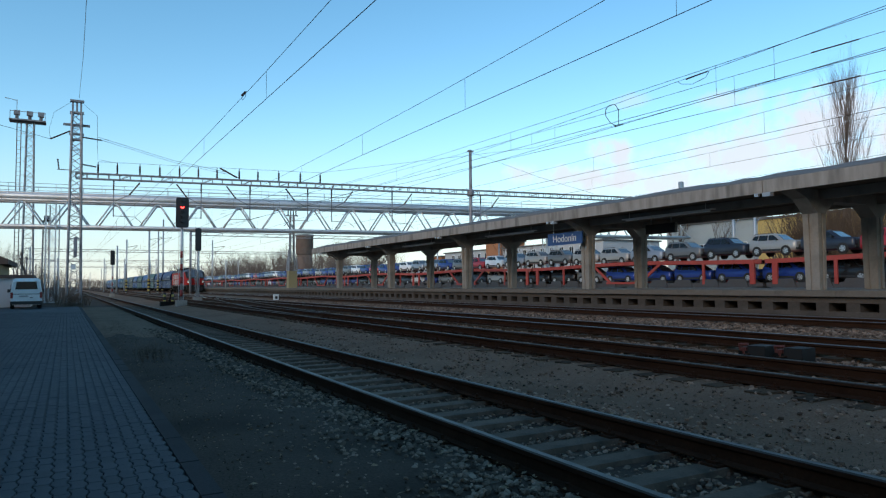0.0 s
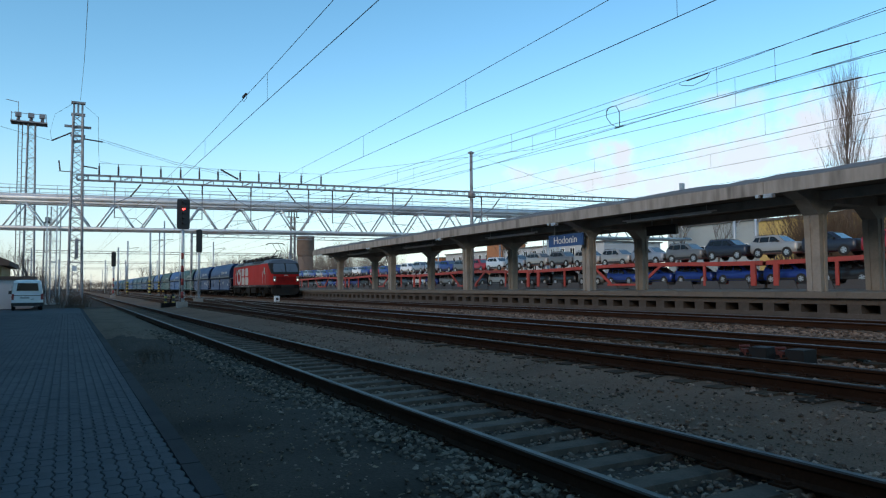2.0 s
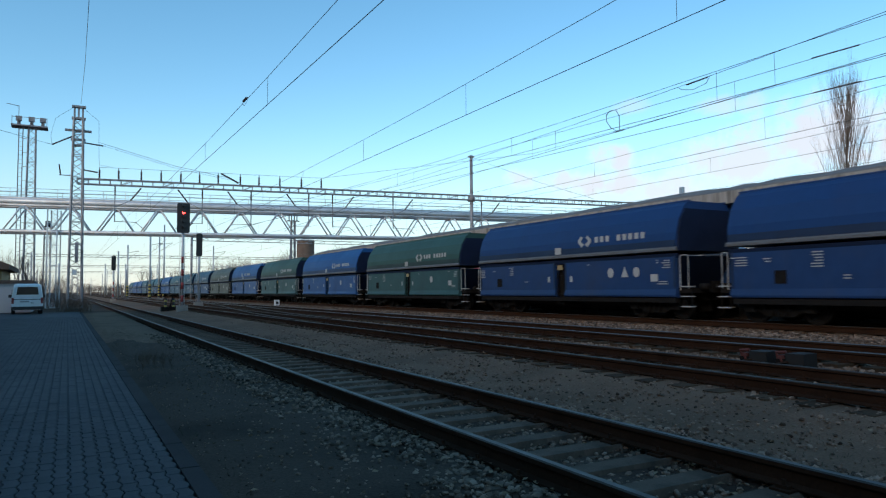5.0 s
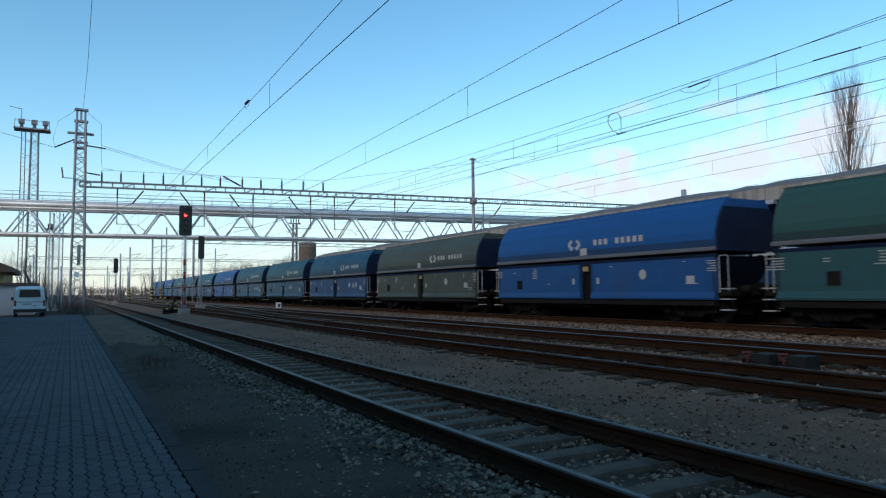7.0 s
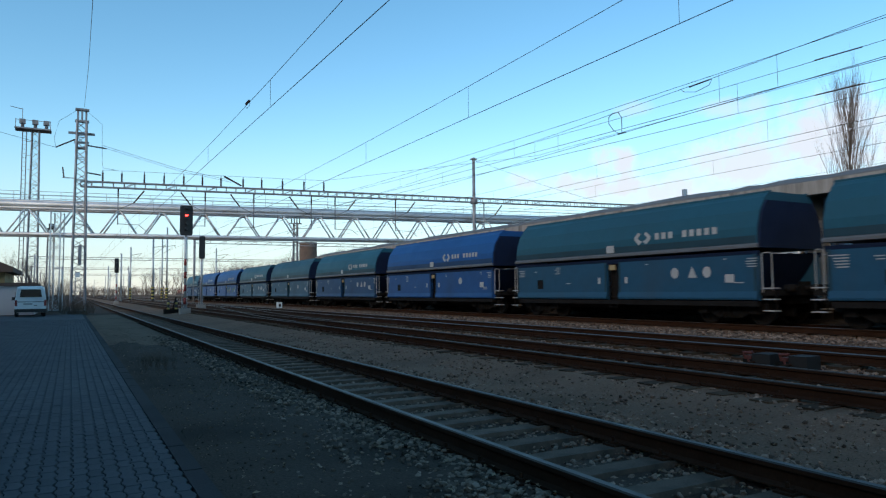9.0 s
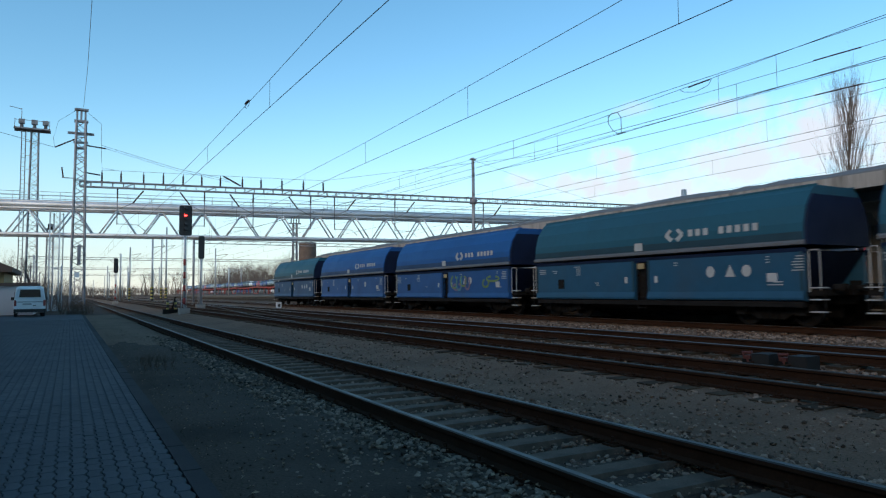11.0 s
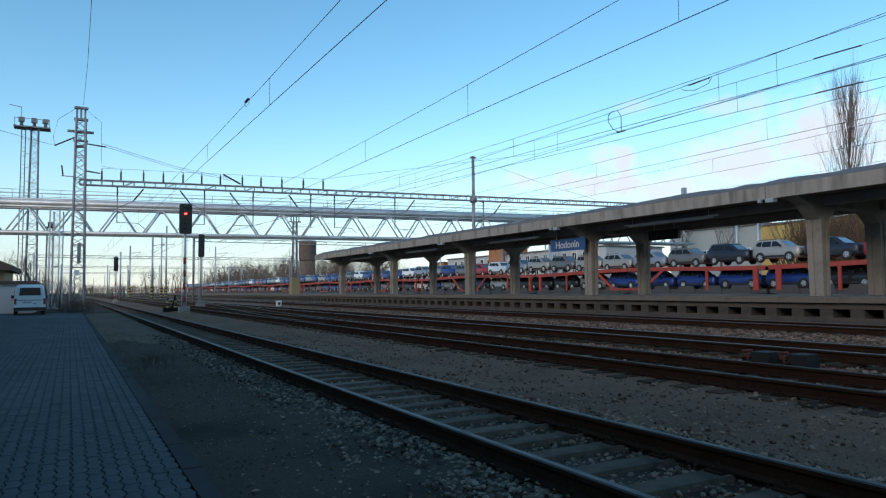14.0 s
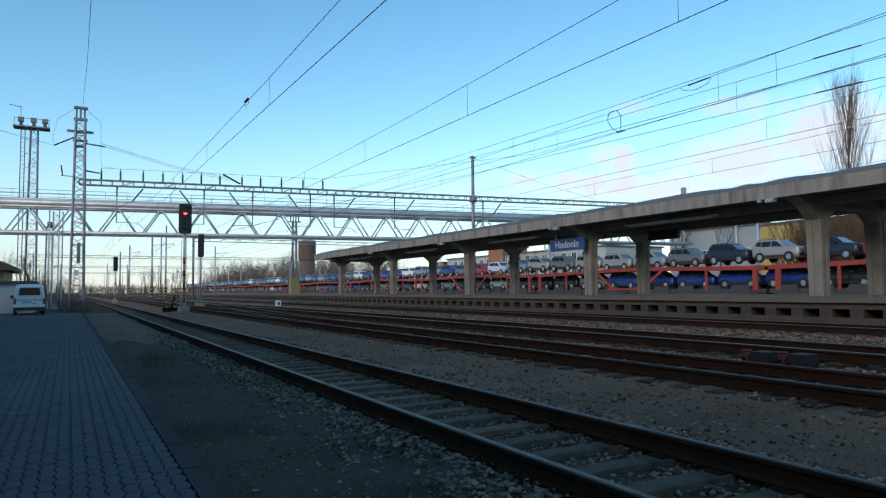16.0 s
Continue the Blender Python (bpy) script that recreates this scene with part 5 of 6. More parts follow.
build_post(12.5, 127, 11, 0.19, True, "steel post with black and yellow bands at its foot", 2)
build_post(10.6, 150, 10.8, 0.17, True, "steel post with black and yellow bands at its foot", 2)
build_post(8.9, 150, 9.5, 0.18, False, "thin grey catenary post", -2)
build_post(16.5, 150, 12.6, 0.17, True, "steel post with black and yellow bands at its foot", 2.5)
build_post(17.3, 149, 15.0, 0.19, True, "steel post with black and yellow bands at its foot")
build_post(27.2, 150, 11, 0.17, False, "plain grey steel catenary post", 2.5)
for _x, _y, _h in ((9, 205, 9), (14, 205, 9), (22, 205, 9), (12, 260, 9), (18, 260, 9), (26, 260, 10), (13, 320, 9), (20, 320, 9), (-2, 205, 9), (-6, 150, 9), (31, 205, 9), (11, 400, 9), (22, 400, 9), (1.5, 260, 9), (4, 330, 9), (40, 200, 9), (60, 110, 10), (60.5, 46.7, 10), (60.5, 44.2, 10)):
    build_post(_x, _y, _h, 0.16, False, "slim grey catenary post far along the yard", 2.0)


def build_far_gantry(y, x0, x1, z):
    g = thing("catenary_gantry", "distant steel catenary gantry across the yard", "catenary gantry", pose(0, y, 0), group="far gantries")
    bm = B()
    n = int((x1 - x0) / 1.2)
    for zz in (z, z + 0.5):
        beam(bm, (x0, 0, zz), (x1, 0, zz), 0.11)
    for k in range(n):
        a, b = x0 + (x1 - x0) * k / n, x0 + (x1 - x0) * (k + 1) / n
        beam(bm, (a, 0, z), (b, 0, z + 0.5) if k % 2 else (a, 0, z + 0.5), 0.07)
    part("beam", bm, M["mast"], g)
    for x in (x0, x1):
        bm = B()
        tube(bm, [(x, 0, -0.3), (x, 0, z + 1.2)], 0.18, 8)
        part("mast", bm, M["mast"], g)


build_far_gantry(112, 17.0, 75.0, 9.0)
build_far_gantry(165, -8.0, 48.0, 8.6)
build_far_gantry(230, -10.0, 50.0, 8.6)
build_far_gantry(300, -10.0, 50.0, 8.6)


def build_end_mast():
    m = thing("lattice_mast", "lattice catenary mast on a yellowed concrete pillar at the platform end", "catenary mast", pose(22.28, 75.2, 0.74))
    bm = B()
    box(bm, -0.48, 0.48, -0.42, 0.42, -0.3, 1.9)
    part("pillar", bm, M["yellow_paint"], m, "faded yellow concrete pillar", bevel=0.04)
    bm = B()
    lattice_mast(bm, 0, 0, 1.9, 3.4, 0.95, 0.8, 4, 0.09, 0.05)
    lattice_mast(bm, 0, 0, 3.4, 8.2, 0.45, 0.4, 12, 0.09, 0.05)
    part("lattice", bm, M["mast"], m)
    for x in (-0.45, -0.15, 0.15, 0.45):
        bm = B()
        insulator(bm, (x, 0, 8.2), (x, 0, 8.75), 0.08, 4)
        part("insulator", bm, M["insulator"], m)
    bm = B()
    box(bm, -0.7, 0.7, -0.1, 0.1, 8.1, 8.22)
    part("crossarm", bm, M["mast"], m)


build_end_mast()


def build_marker_box():
    b = thing("marker_box", "small white concrete marker box beside the track", "marker box", pose(15.3, 56.2, -0.2))
    bm = B()
    box(bm, -0.20, 0.20, -0.15, 0.15, 0, 0.48)
    part("body", bm, M["white"], b, bevel=0.04)
    bm = B()
    box(bm, -0.10, 0.10, -0.16, -0.14, 0.12, 0.34)
    part("plate", bm, M["sole_grey"], b)


build_marker_box()


def build_point_machine(x, y, turn):
    p = thing("point_machine", "dark grey point machine with rusty red lever", "point machine", pose(x, y, -0.27, 0, 0, turn), group="point machines between the tracks")
    bm = B()
    box(bm, -0.20, 0.20, -0.27, 0.03, 0.02, 0.24)
    part("motor_case", bm, M["sole_grey"], p, bevel=0.03)
    bm = B()
    box(bm, -0.16, 0.16, 0.04, 0.22, 0.02, 0.14)
    part("gear_case", bm, M["under"], p, bevel=0.02)
    bm = B()
    tube(bm, [(-0.10, 0.20, 0.12), (-0.12, 0.22, 0.24), (-0.12, 0.06, 0.25)], 0.03, 6)
    tube(bm, [(-0.14, 0.10, 0.04), (-0.16, 0.14, 0.18)], 0.025, 6)
    box(bm, -0.16, 0.02, 0.08, 0.19, 0.14, 0.20)
    part("lever", bm, M["rusty_red"], p)
    bm = B()
    box(bm, -0.28, 0.28, -0.30, 0.28, 0.0, 0.025)
    part("base_plate", bm, M["rail_side"], p)
    bm = B()
    tube(bm, [(-0.2, 0.0, 0.1), (-1.0, 0.0, 0.08)], 0.02, 6)
    part("drive_rod", bm, M["rail_side"], p)


build_point_machine(10.25, 7.55, 8)
build_point_machine(10.35, 6.95, 5)


def build_ground_lantern():
    p = thing("point_indicator", "striped point indicator and lever beside the siding", "point indicator", pose(6.35, 53.5, -0.42))
    for k, x in enumerate((0, 0.55)):
        bm = B()
        tube(bm, [(x, 0, 0), (x, 0, 1.0)], 0.09, 8)
        part("post", bm, M["black"], p)
        for j in range(2):
            bm = B()
            tube(bm, [(x, 0, 0.3 + 0.4 * j), (x, 0, 0.45 + 0.4 * j)], 0.1, 8)
            part("yellow_band", bm, M["stripe_y"], p)
    bm = B()
    box(bm, -0.3, 0.9, -0.3, 0.3, 0, 0.35)
    tube(bm, [(0.3, 0, 0.3), (0.5, -0.2, 1.25)], 0.05, 6)
    part("lever_frame", bm, M["under"], p, bevel=0.03)


build_ground_lantern()


# ---- parked cars and the car carrier ----
CAR_PAINT = {}
for _n, _c, _m in (("silver", (0.34, 0.32, 0.30), 0.6), ("grey", (0.15, 0.15, 0.15), 0.5), ("navy", (0.022, 0.027, 0.042), 0.4), ("white", (0.75, 0.75, 0.75), 0.0), ("blue", (0.008, 0.034, 0.19), 0.3), ("black", (0.012, 0.012, 0.014), 0.2), ("red", (0.38, 0.02, 0.03), 0.1), ("pale", (0.24, 0.27, 0.31), 0.5)):
    CAR_PAINT[_n] = surf("car_paint_" + _n, _c, 0.38, metal=_m * 0.5, vary=0.06, grain=3, stain=0.6, bump=0, coat=0.3, spec=0.3)
CAR_MESH = {}


def car_wheel():
    bm = B()
    n = 16
    prof = [(0.225, -0.10), (0.31, -0.11), (0.355, -0.08), (0.355, 0.08), (0.31, 0.11), (0.225, 0.10)]
    rows = [[bm.verts.new((v, u * math.cos(2 * math.pi * k / n), u * math.sin(2 * math.pi * k / n))) for u, v in prof] for k in range(n)]
    for k in range(n):
        a, b = rows[k], rows[(k + 1) % n]
        for i in range(5):
            bm.faces.new((a[i], b[i], b[i + 1], a[i + 1]))
    tyre = mesh_of("tyre", bm, M["tyre"])
    bm = B()
    for k in range(5):
        a = 2 * math.pi * k / 5
        d, e = Vector((0, math.cos(a), math.sin(a))), Vector((0, -math.sin(a), math.cos(a)))
        o = Vector((-0.095, 0, 0))
        v = [bm.verts.new(o + d * r_ + e * w_) for r_, w_ in ((0.03, -0.045), (0.235, -0.075), (0.235, 0.075), (0.03, 0.045))]
        bm.faces.new(v)
        tube(bm, [o + d * 0.05 + Vector((0.02, 0, 0)), o + d * 0.2 + Vector((0.02, 0, 0))], 0.03, 4)
    tube(bm, [(-0.10, 0, 0), (-0.05, 0, 0)], 0.06, 8)
    for k in range(16):
        a0, a1 = 2 * math.pi * k / 16, 2 * math.pi * (k + 1) / 16
        bm.faces.new([bm.verts.new((x, r_ * math.cos(a), r_ * math.sin(a))) for x, r_, a in ((-0.09, 0.20, a0), (-0.09, 0.24, a0), (-0.09, 0.24, a1), (-0.09, 0.20, a1))])
    rim = mesh_of("rim", bm, M["alloy"])
    return tyre, rim


TYRE, RIM = car_wheel()


def car_meshes(shape):
    """Body, windows and roof of a small off-roader or a hatchback; front towards -y, wheels on z = 0."""
    up = 0.10 if shape == "suv" else 0.0
    L = 4.10
    secs = [(0.00, 0.66, 0.36, 0.90), (0.05, 0.78, 0.27, 0.99), (0.20, 0.86, 0.22, 1.04), (0.55, 0.88, 0.20, 1.08), (1.0, 0.89, 0.20, 1.10), (2.0, 0.885, 0.20, 1.10), (3.3, 0.88, 0.20, 1.13), (3.88, 0.85, 0.24, 1.13), (4.06, 0.80, 0.30, 1.08), (4.10, 0.70, 0.42, 0.95)]
    bm = B()
    rings = []
    for u, w, z0, z1 in secs:
        z0, z1, y = z0 + up * 0.6, z1 + up, u - L / 2
        half = [(0.8 * w, z0), (0.97 * w, z0 + 0.06), (w, z0 + 0.3), (0.985 * w, z0 + 0.55 * (z1 - z0)), (0.95 * w, z1 - 0.08), (0.84 * w, z1)]
        rings.append([(x, y, z) for x, z in half] + [(-x, y, z) for x, z in reversed(half)])
    loft(bm, rings, smooth=True)
    for uy in (0.82, 3.32):       # dark wheel arches
        for s in (-1, 1):
            tube(bm, [(s * 0.80, uy - L / 2, 0.36), (s * 0.895, uy - L / 2, 0.36)], 0.41, 18, mi=1)
    out = {"body": (bm, None)}
    z0, z1 = 1.06 + up, 1.57 + up
    lower = [(-0.74, 0.98), (0.74, 0.98), (0.82, 1.5), (0.80, 4.05), (-0.80, 4.05), (-0.82, 1.5)]
    upper = [(-0.58, 1.72), (0.58, 1.72), (0.67, 2.1), (0.62, 3.78), (-0.62, 3.78), (-0.67, 2.1)]
    top = [(-0.50, 1.95), (0.50, 1.95), (0.58, 2.3), (0.54, 3.65), (-0.54, 3.65), (-0.58, 2.3)]
    bm = B()
    loft(bm, [[(x, u - L / 2, z0 - 0.02) for x, u in lower], [(x, u - L / 2, z1) for x, u in upper], [(x * 0.97, u - L / 2, z1 + 0.05) for x, u in upper], [(x, u - L / 2, z1 + 0.085) for x, u in top]])
    for sx in (-0.60, 0.60):
        tube(bm, [(sx, 2.0 - L / 2, z1 + 0.05), (sx, 2.1 - L / 2, z1 + 0.11), (sx, 3.55 - L / 2, z1 + 0.11), (sx, 3.7 - L / 2, z1 + 0.05)], 0.018, 4, mi=1)
    out["cabin"] = (bm, None)
    for sx, nm in ((-1, "side_window"), (1, "side_window_far")):
        bm = B()
        for pane in (((1.42, 0.10), (2.33, 0.10), (2.33, 0.90), (1.98, 0.90)), ((2.42, 0.10), (3.22, 0.10), (3.16, 0.90), (2.42, 0.90)), ((3.31, 0.12), (3.80, 0.30), (3.62, 0.88), (3.24, 0.90))):
            rings = []
            for o in (-0.02, 0.012):
                rings.append([(sx * (0.815 - 0.15 * t + o), u - L / 2, z0 + t * (z1 - z0)) for u, t in pane])
            loft(bm, rings)
        out[nm] = (bm, "tinted")
    for nm, (ua, ub, wa, wb) in {"windscreen": (0.98, 1.72, 0.70, 0.54), "rear_window": (4.05, 3.78, 0.70, 0.54)}.items():
        bm = B()
        o = -0.012 if ua < 2 else 0.012
        pts = []
        for t in (0.08, 0.92):
            u, w_ = ua + (ub - ua) * t + o, wa + (wb - wa) * t
            pts.append([(-w_, u - L / 2, z0 + t * (z1 - z0) + 0.012), (w_, u - L / 2, z0 + t * (z1 - z0) + 0.012)])
        bm.faces.new([bm.verts.new(p) for p in (pts[0][0], pts[0][1], pts[1][1], pts[1][0])])
        out[nm] = (bm, "screen")
    bm = B()      # dark plastic along the sill and the bumpers
    for sx in (-1, 1):
        box(bm, sx * 0.885 - 0.012, sx * 0.885 + 0.012, 1.25 - L / 2, 2.90 - L / 2, 0.30 + up * 0.6, 0.46 + up * 0.6)
        box(bm, sx * 0.93 - 0.09, sx * 0.93 + 0.07, 1.50 - L / 2, 1.62 - L / 2, 1.08 + up, 1.22 + up)
    box(bm, -0.76, 0.76, -0.01 - L / 2, 0.14 - L / 2, 0.34 + up * 0.6, 0.52 + up * 0.6)
    out["cladding"] = (bm, "black")
    return out


def build_car(shape, colour, label):
    key = (shape, colour)
    c = thing("parked_car", label, "car", group="new cars on the carrier wagons")
    if key not in CAR_MESH:
        paint = CAR_PAINT[colour]
        CAR_MESH[key] = [(n.replace("_far", ""), mesh_of(n, bm, M[m] if m else [paint, M["tyre"]])) for n, (bm, m) in car_meshes(shape).items()]
    for n, me in CAR_MESH[key]:
        ob = new(n, me)
        ob.parent = c
    for s in (-1, 1):
        for y in (0.82 - 2.05, 3.32 - 2.05):
            ob = new("tyre", TYRE)
            ob.parent, ob.matrix_basis = c, pose(s * 0.81, y, 0.355, 0, 0, 0 if s < 0 else 180)
            rm = new("rim", RIM)
            rm.parent = ob
        bm = B()
        loft(bm, [[(s * 0.50, -2.03, 0.78), (s * 0.76, -1.90, 0.80), (s * 0.80, -1.72, 0.93), (s * 0.55, -1.90, 0.92)], [(s * 0.50, -2.06, 0.80), (s * 0.79, -1.93, 0.82), (s * 0.83, -1.72, 0.95), (s * 0.55, -1.90, 0.97)]])
        part("headlight", bm, M["lamp_off"], c)
    bm = B()
    box(bm, -0.48, 0.48, -2.085, -2.03, 0.58, 0.78)
    part("grille", bm, M["black"], c, bevel=0.01)
    return c


XCAR = 49.45
COLOURS_UP = ["red", "navy", "silver", "navy", "grey", "pale", "silver", "silver", "grey", "silver", "pale", "white", "red", "grey", "blue", "pale", "pale", "white", "blue", "blue", "navy", "silver", "blue", "blue", "pale", "blue", "white", "blue", "blue", "navy", "blue", "pale"]
COLOURS_LOW = ["black", "black", "blue", "blue", "blue", "blue", "blue", "grey", "black", "black", "black", "silver", "navy", "black", "grey", "blue", "white", "navy", "black", "grey"]
NAMES = {"silver": "silver-grey", "grey": "dark grey", "navy": "dark navy", "white": "white", "blue": "bright blue", "black": "black", "red": "dark red", "pale": "pale metallic blue"}
DECK_LOW, DECK_UP = 0.92, 2.86


def deck_z(y):
    return DECK_UP + 0.12 * math.cos(2 * math.pi * (y - 34.4) / 30.3)


STOCK = {}


def place_car(shape, colour, where, label):
    if (shape, colour) in STOCK:
        ob = copy_thing(STOCK[(shape, colour)], where)
    else:
        ob = build_car(shape, colour, label)
        STOCK[(shape, colour)] = ob
        ob.matrix_basis = where
    return ob


for _i in range(72):
    _y = 25.3 + 4.42 * _i
    _c = COLOURS_UP[_i % len(COLOURS_UP)] if _i < 20 else COLOURS_UP[12 + (_i * 7) % 20]
    place_car("suv", _c, pose(XCAR + 0.05 * math.sin(_i), _y, deck_z(_y) + 0.06), NAMES[_c] + " compact off-road car on the upper carrier deck")
for _i in range(70):
    _y = 24.0 + 4.5 * _i
    _c = COLOURS_LOW[_i % len(COLOURS_LOW)]
    place_car("hatch", _c, pose(XCAR, _y, DECK_LOW + 0.04), NAMES[_c] + " hatchback car on the lower carrier deck")

M["deck_red"] = surf("carrier_red_paint", (0.36, 0.045, 0.032), 0.6, vary=0.15, grain=6, stain=1.2, dirt=(0.22, 0.04, 0.03), bump=0.08)
M["deck_grey"] = surf("carrier_grey_paint", (0.055, 0.055, 0.058), 0.7, vary=0.25, grain=6, stain=1.0, dirt=(0.06, 0.05, 0.045), bump=0.1)


def build_carrier():
    """A two-deck car carrier 30.3 m long about y = 0."""
    w = thing("car_carrier_wagon", "red two-deck car carrier wagon loaded with new cars", "car carrier wagon", group="car carrier wagons")
    H_ = 15.15
    for y0, y1 in ((-H_ + 0.15, 0.0), (0.02, H_ - 0.15)):
        ys = [y0 + (y1 - y0) * i / 10 for i in range(11)]
        for name, xa, xb, drop, rise in (("upper_deck", -1.40, 1.40, 0.06, 0.0), ("deck_beam", -1.50, -1.402, 0.31, 0.03), ("deck_beam", 1.402, 1.50, 0.31, 0.03)):
            bm = B()
            loft(bm, [[(xa, y, deck_z(y + 34.4) - drop), (xb, y, deck_z(y + 34.4) - drop), (xb, y, deck_z(y + 34.4) + rise), (xa, y, deck_z(y + 34.4) + rise)] for y in ys])
            part(name, bm, M["deck_red"], w)
        bm = B()
        prism(bm, [(y0, 0.62), (y0 + 1.5, 0.50), (y1 - 1.5, 0.50), (y1, 0.62), (y1, DECK_LOW), (y0, DECK_LOW)], "x", -1.40, 1.40)
        part("lower_deck", bm, M["deck_grey"], w)
        for y in np.linspace(y0 + 1.2, y1 - 2.6, 5):
            bm = B()
            prism(bm, [(y, 0.42), (y + 2.2, 0.42), (y + 1.9, 1.22), (y + 0.3, 1.22)], "x", -1.50, -1.38)
            part("side_trough", bm, M["deck_grey"], w)
    zt = DECK_UP - 0.1
    for x in (-1.46, 1.46):
        for y in (-H_ + 1.0, H_ - 1.0):
            bm = B()
            box(bm, x - 0.08, x + 0.08, y - 0.22, y + 0.22, 0.8, zt)
            part("post", bm, M["deck_red"], w)
        for y0, y1 in ((-4.6, -1.9), (4.6, 1.9)):
            bm = B()
            beam(bm, (x, y0, zt), (x, y1, 0.9), 0.12, 0.26)
            part("brace", bm, M["deck_red"], w)
        bm = B()
        box(bm, x - 0.06, x + 0.06, -2.6, 2.6, 0.85, 1.05)
        part("tie", bm, M["deck_red"], w)
        for y in (-9.4, 9.4):
            bm = B()
            box(bm, x - 0.06, x + 0.06, y - 0.12, y + 0.12, 0.8, zt)
            part("post", bm, M["deck_red"], w)
    for y in (-13.6, -1.0, 1.0, 13.6):
        for s in (-1, 1):
            ob = new("wheel", WHEEL)
            ob.parent, ob.matrix_basis = w, pose(s * 0.685, y, 0.46, 0, 0, 0 if s > 0 else 180)
    for y in (-H_, H_):
        bm = B()
        beam(bm, (-1.3, y + 0.05, 1.0), (1.3, y + 0.05, 1.0), 0.2)
        part("buffer_beam", bm, M["under"], w)
    return w


_w = build_carrier()
_w.matrix_basis = pose(XCAR, 19.25, 0)
for _k in range(1, 12):
    copy_thing(_w, pose(XCAR, 19.25 + 30.3 * _k, 0))


# ---- white van ----
def build_van():
    v = thing("parked_van", "white delivery van parked on the paving, seen from behind", "van", pose(-2.3, 53.5, -0.4, 0, 0, 3))
    W_ = 0.92
    bm = B()
    secs = [(0.0, 0.97, 1.86), (0.12, 1.0, 2.0), (0.6, 1.0, 2.06), (2.6, 1.0, 2.06), (3.1, 0.98, 1.88), (3.7, 0.95, 1.12), (4.3, 0.86, 0.95), (4.4, 0.75, 0.7)]
    rings = []
    for y, k, h in secs:
        w = W_ * k
        half = [(0.86 * w, 0.28), (w, 0.36), (w, 0.9 if h > 1 else 0.6), (0.99 * w, min(1.12, h - 0.08)), (0.86 * w if h > 1.3 else 0.92 * w, h - 0.10), (0.70 * w, h)]
        rings.append([(x, y, z) for x, z in half] + [(-x, y, z) for x, z in reversed(half)])
    loft(bm, rings)
    part("body", bm, M["white"], v, bevel=0.02)
    bm = B()
    prism(bm, [(-0.64, 1.32), (0.64, 1.32), (0.57, 1.83), (-0.57, 1.83)], "y", -0.03, 0.04)
    part("rear_window", bm, M["tinted"], v, bevel=0.01)
    bm = B()
    box(bm, -0.92, 0.92, -0.10, 0.12, 0.30, 0.52)
    part("bumper", bm, M["black"], v, bevel=0.04)
    bm = B()
    box(bm, -0.42, 0.1, -0.035, -0.01, 0.80, 0.91)
    part("plate_bar", bm, M["decal"], v)
    bm = B()
    box(bm, -0.86, 0.86, -0.012, 0.0, 0.98, 1.02)
    box(bm, 0.18, 0.36, -0.05, 0.0, 0.74, 0.78)
    part("trim", bm, M["sole_grey"], v)
    for s in (-1, 1):
        bm = B()
        box(bm, s * 0.84 - 0.07, s * 0.84 + 0.07, -0.02, 0.10, 0.72, 1.12)
        part("tail_light", bm, M["signal_red"], v, bevel=0.01)
        bm = B()
        prism(bm, [(2.5, 1.15), (3.35, 1.15), (3.0, 1.62), (2.5, 1.66)], "x", s * 0.90, s * 0.925)
        part("side_window", bm, M["glass"], v)
        bm = B()
        box(bm, s * 1.02 - 0.10, s * 1.02 + 0.10, 2.9, 3.05, 1.10, 1.32)
        part("mirror", bm, M["black"], v, bevel=0.03)
        for y in (0.75, 3.5):
            ob = new("tyre", TYRE)
            ob.parent, ob.matrix_basis = v, pose(s * 0.80, y, 0.355, 0, 0, 0 if s < 0 else 180)
            rm = new("rim", RIM)
            rm.parent = ob


build_van()

# ---- buildings ----
M["brick"] = surf("red_brown_brick", (0.17, 0.115, 0.09), 0.9, vary=0.3, grain=12, stain=0.8, dirt=(0.13, 0.085, 0.07), bump=0.4)
M["render_yellow"] = surf("ochre_render", (0.58, 0.40, 0.14), 0.9, vary=0.08, grain=10, stain=0.35, dirt=(0.48, 0.34, 0.14), bump=0.15)
M["render_grey"] = surf("grey_green_render", (0.36, 0.40, 0.40), 0.9, vary=0.08, grain=10, stain=0.35, dirt=(0.28, 0.30, 0.30), bump=0.15)
M["roof_tile"] = surf("dark_brown_roofing", (0.085, 0.06, 0.05), 0.85, vary=0.25, grain=12, stain=1, bump=0.4)
M["orange"] = surf("orange_brick", (0.42, 0.17, 0.08), 0.9, vary=0.2, grain=12, stain=0.8, bump=0.3)


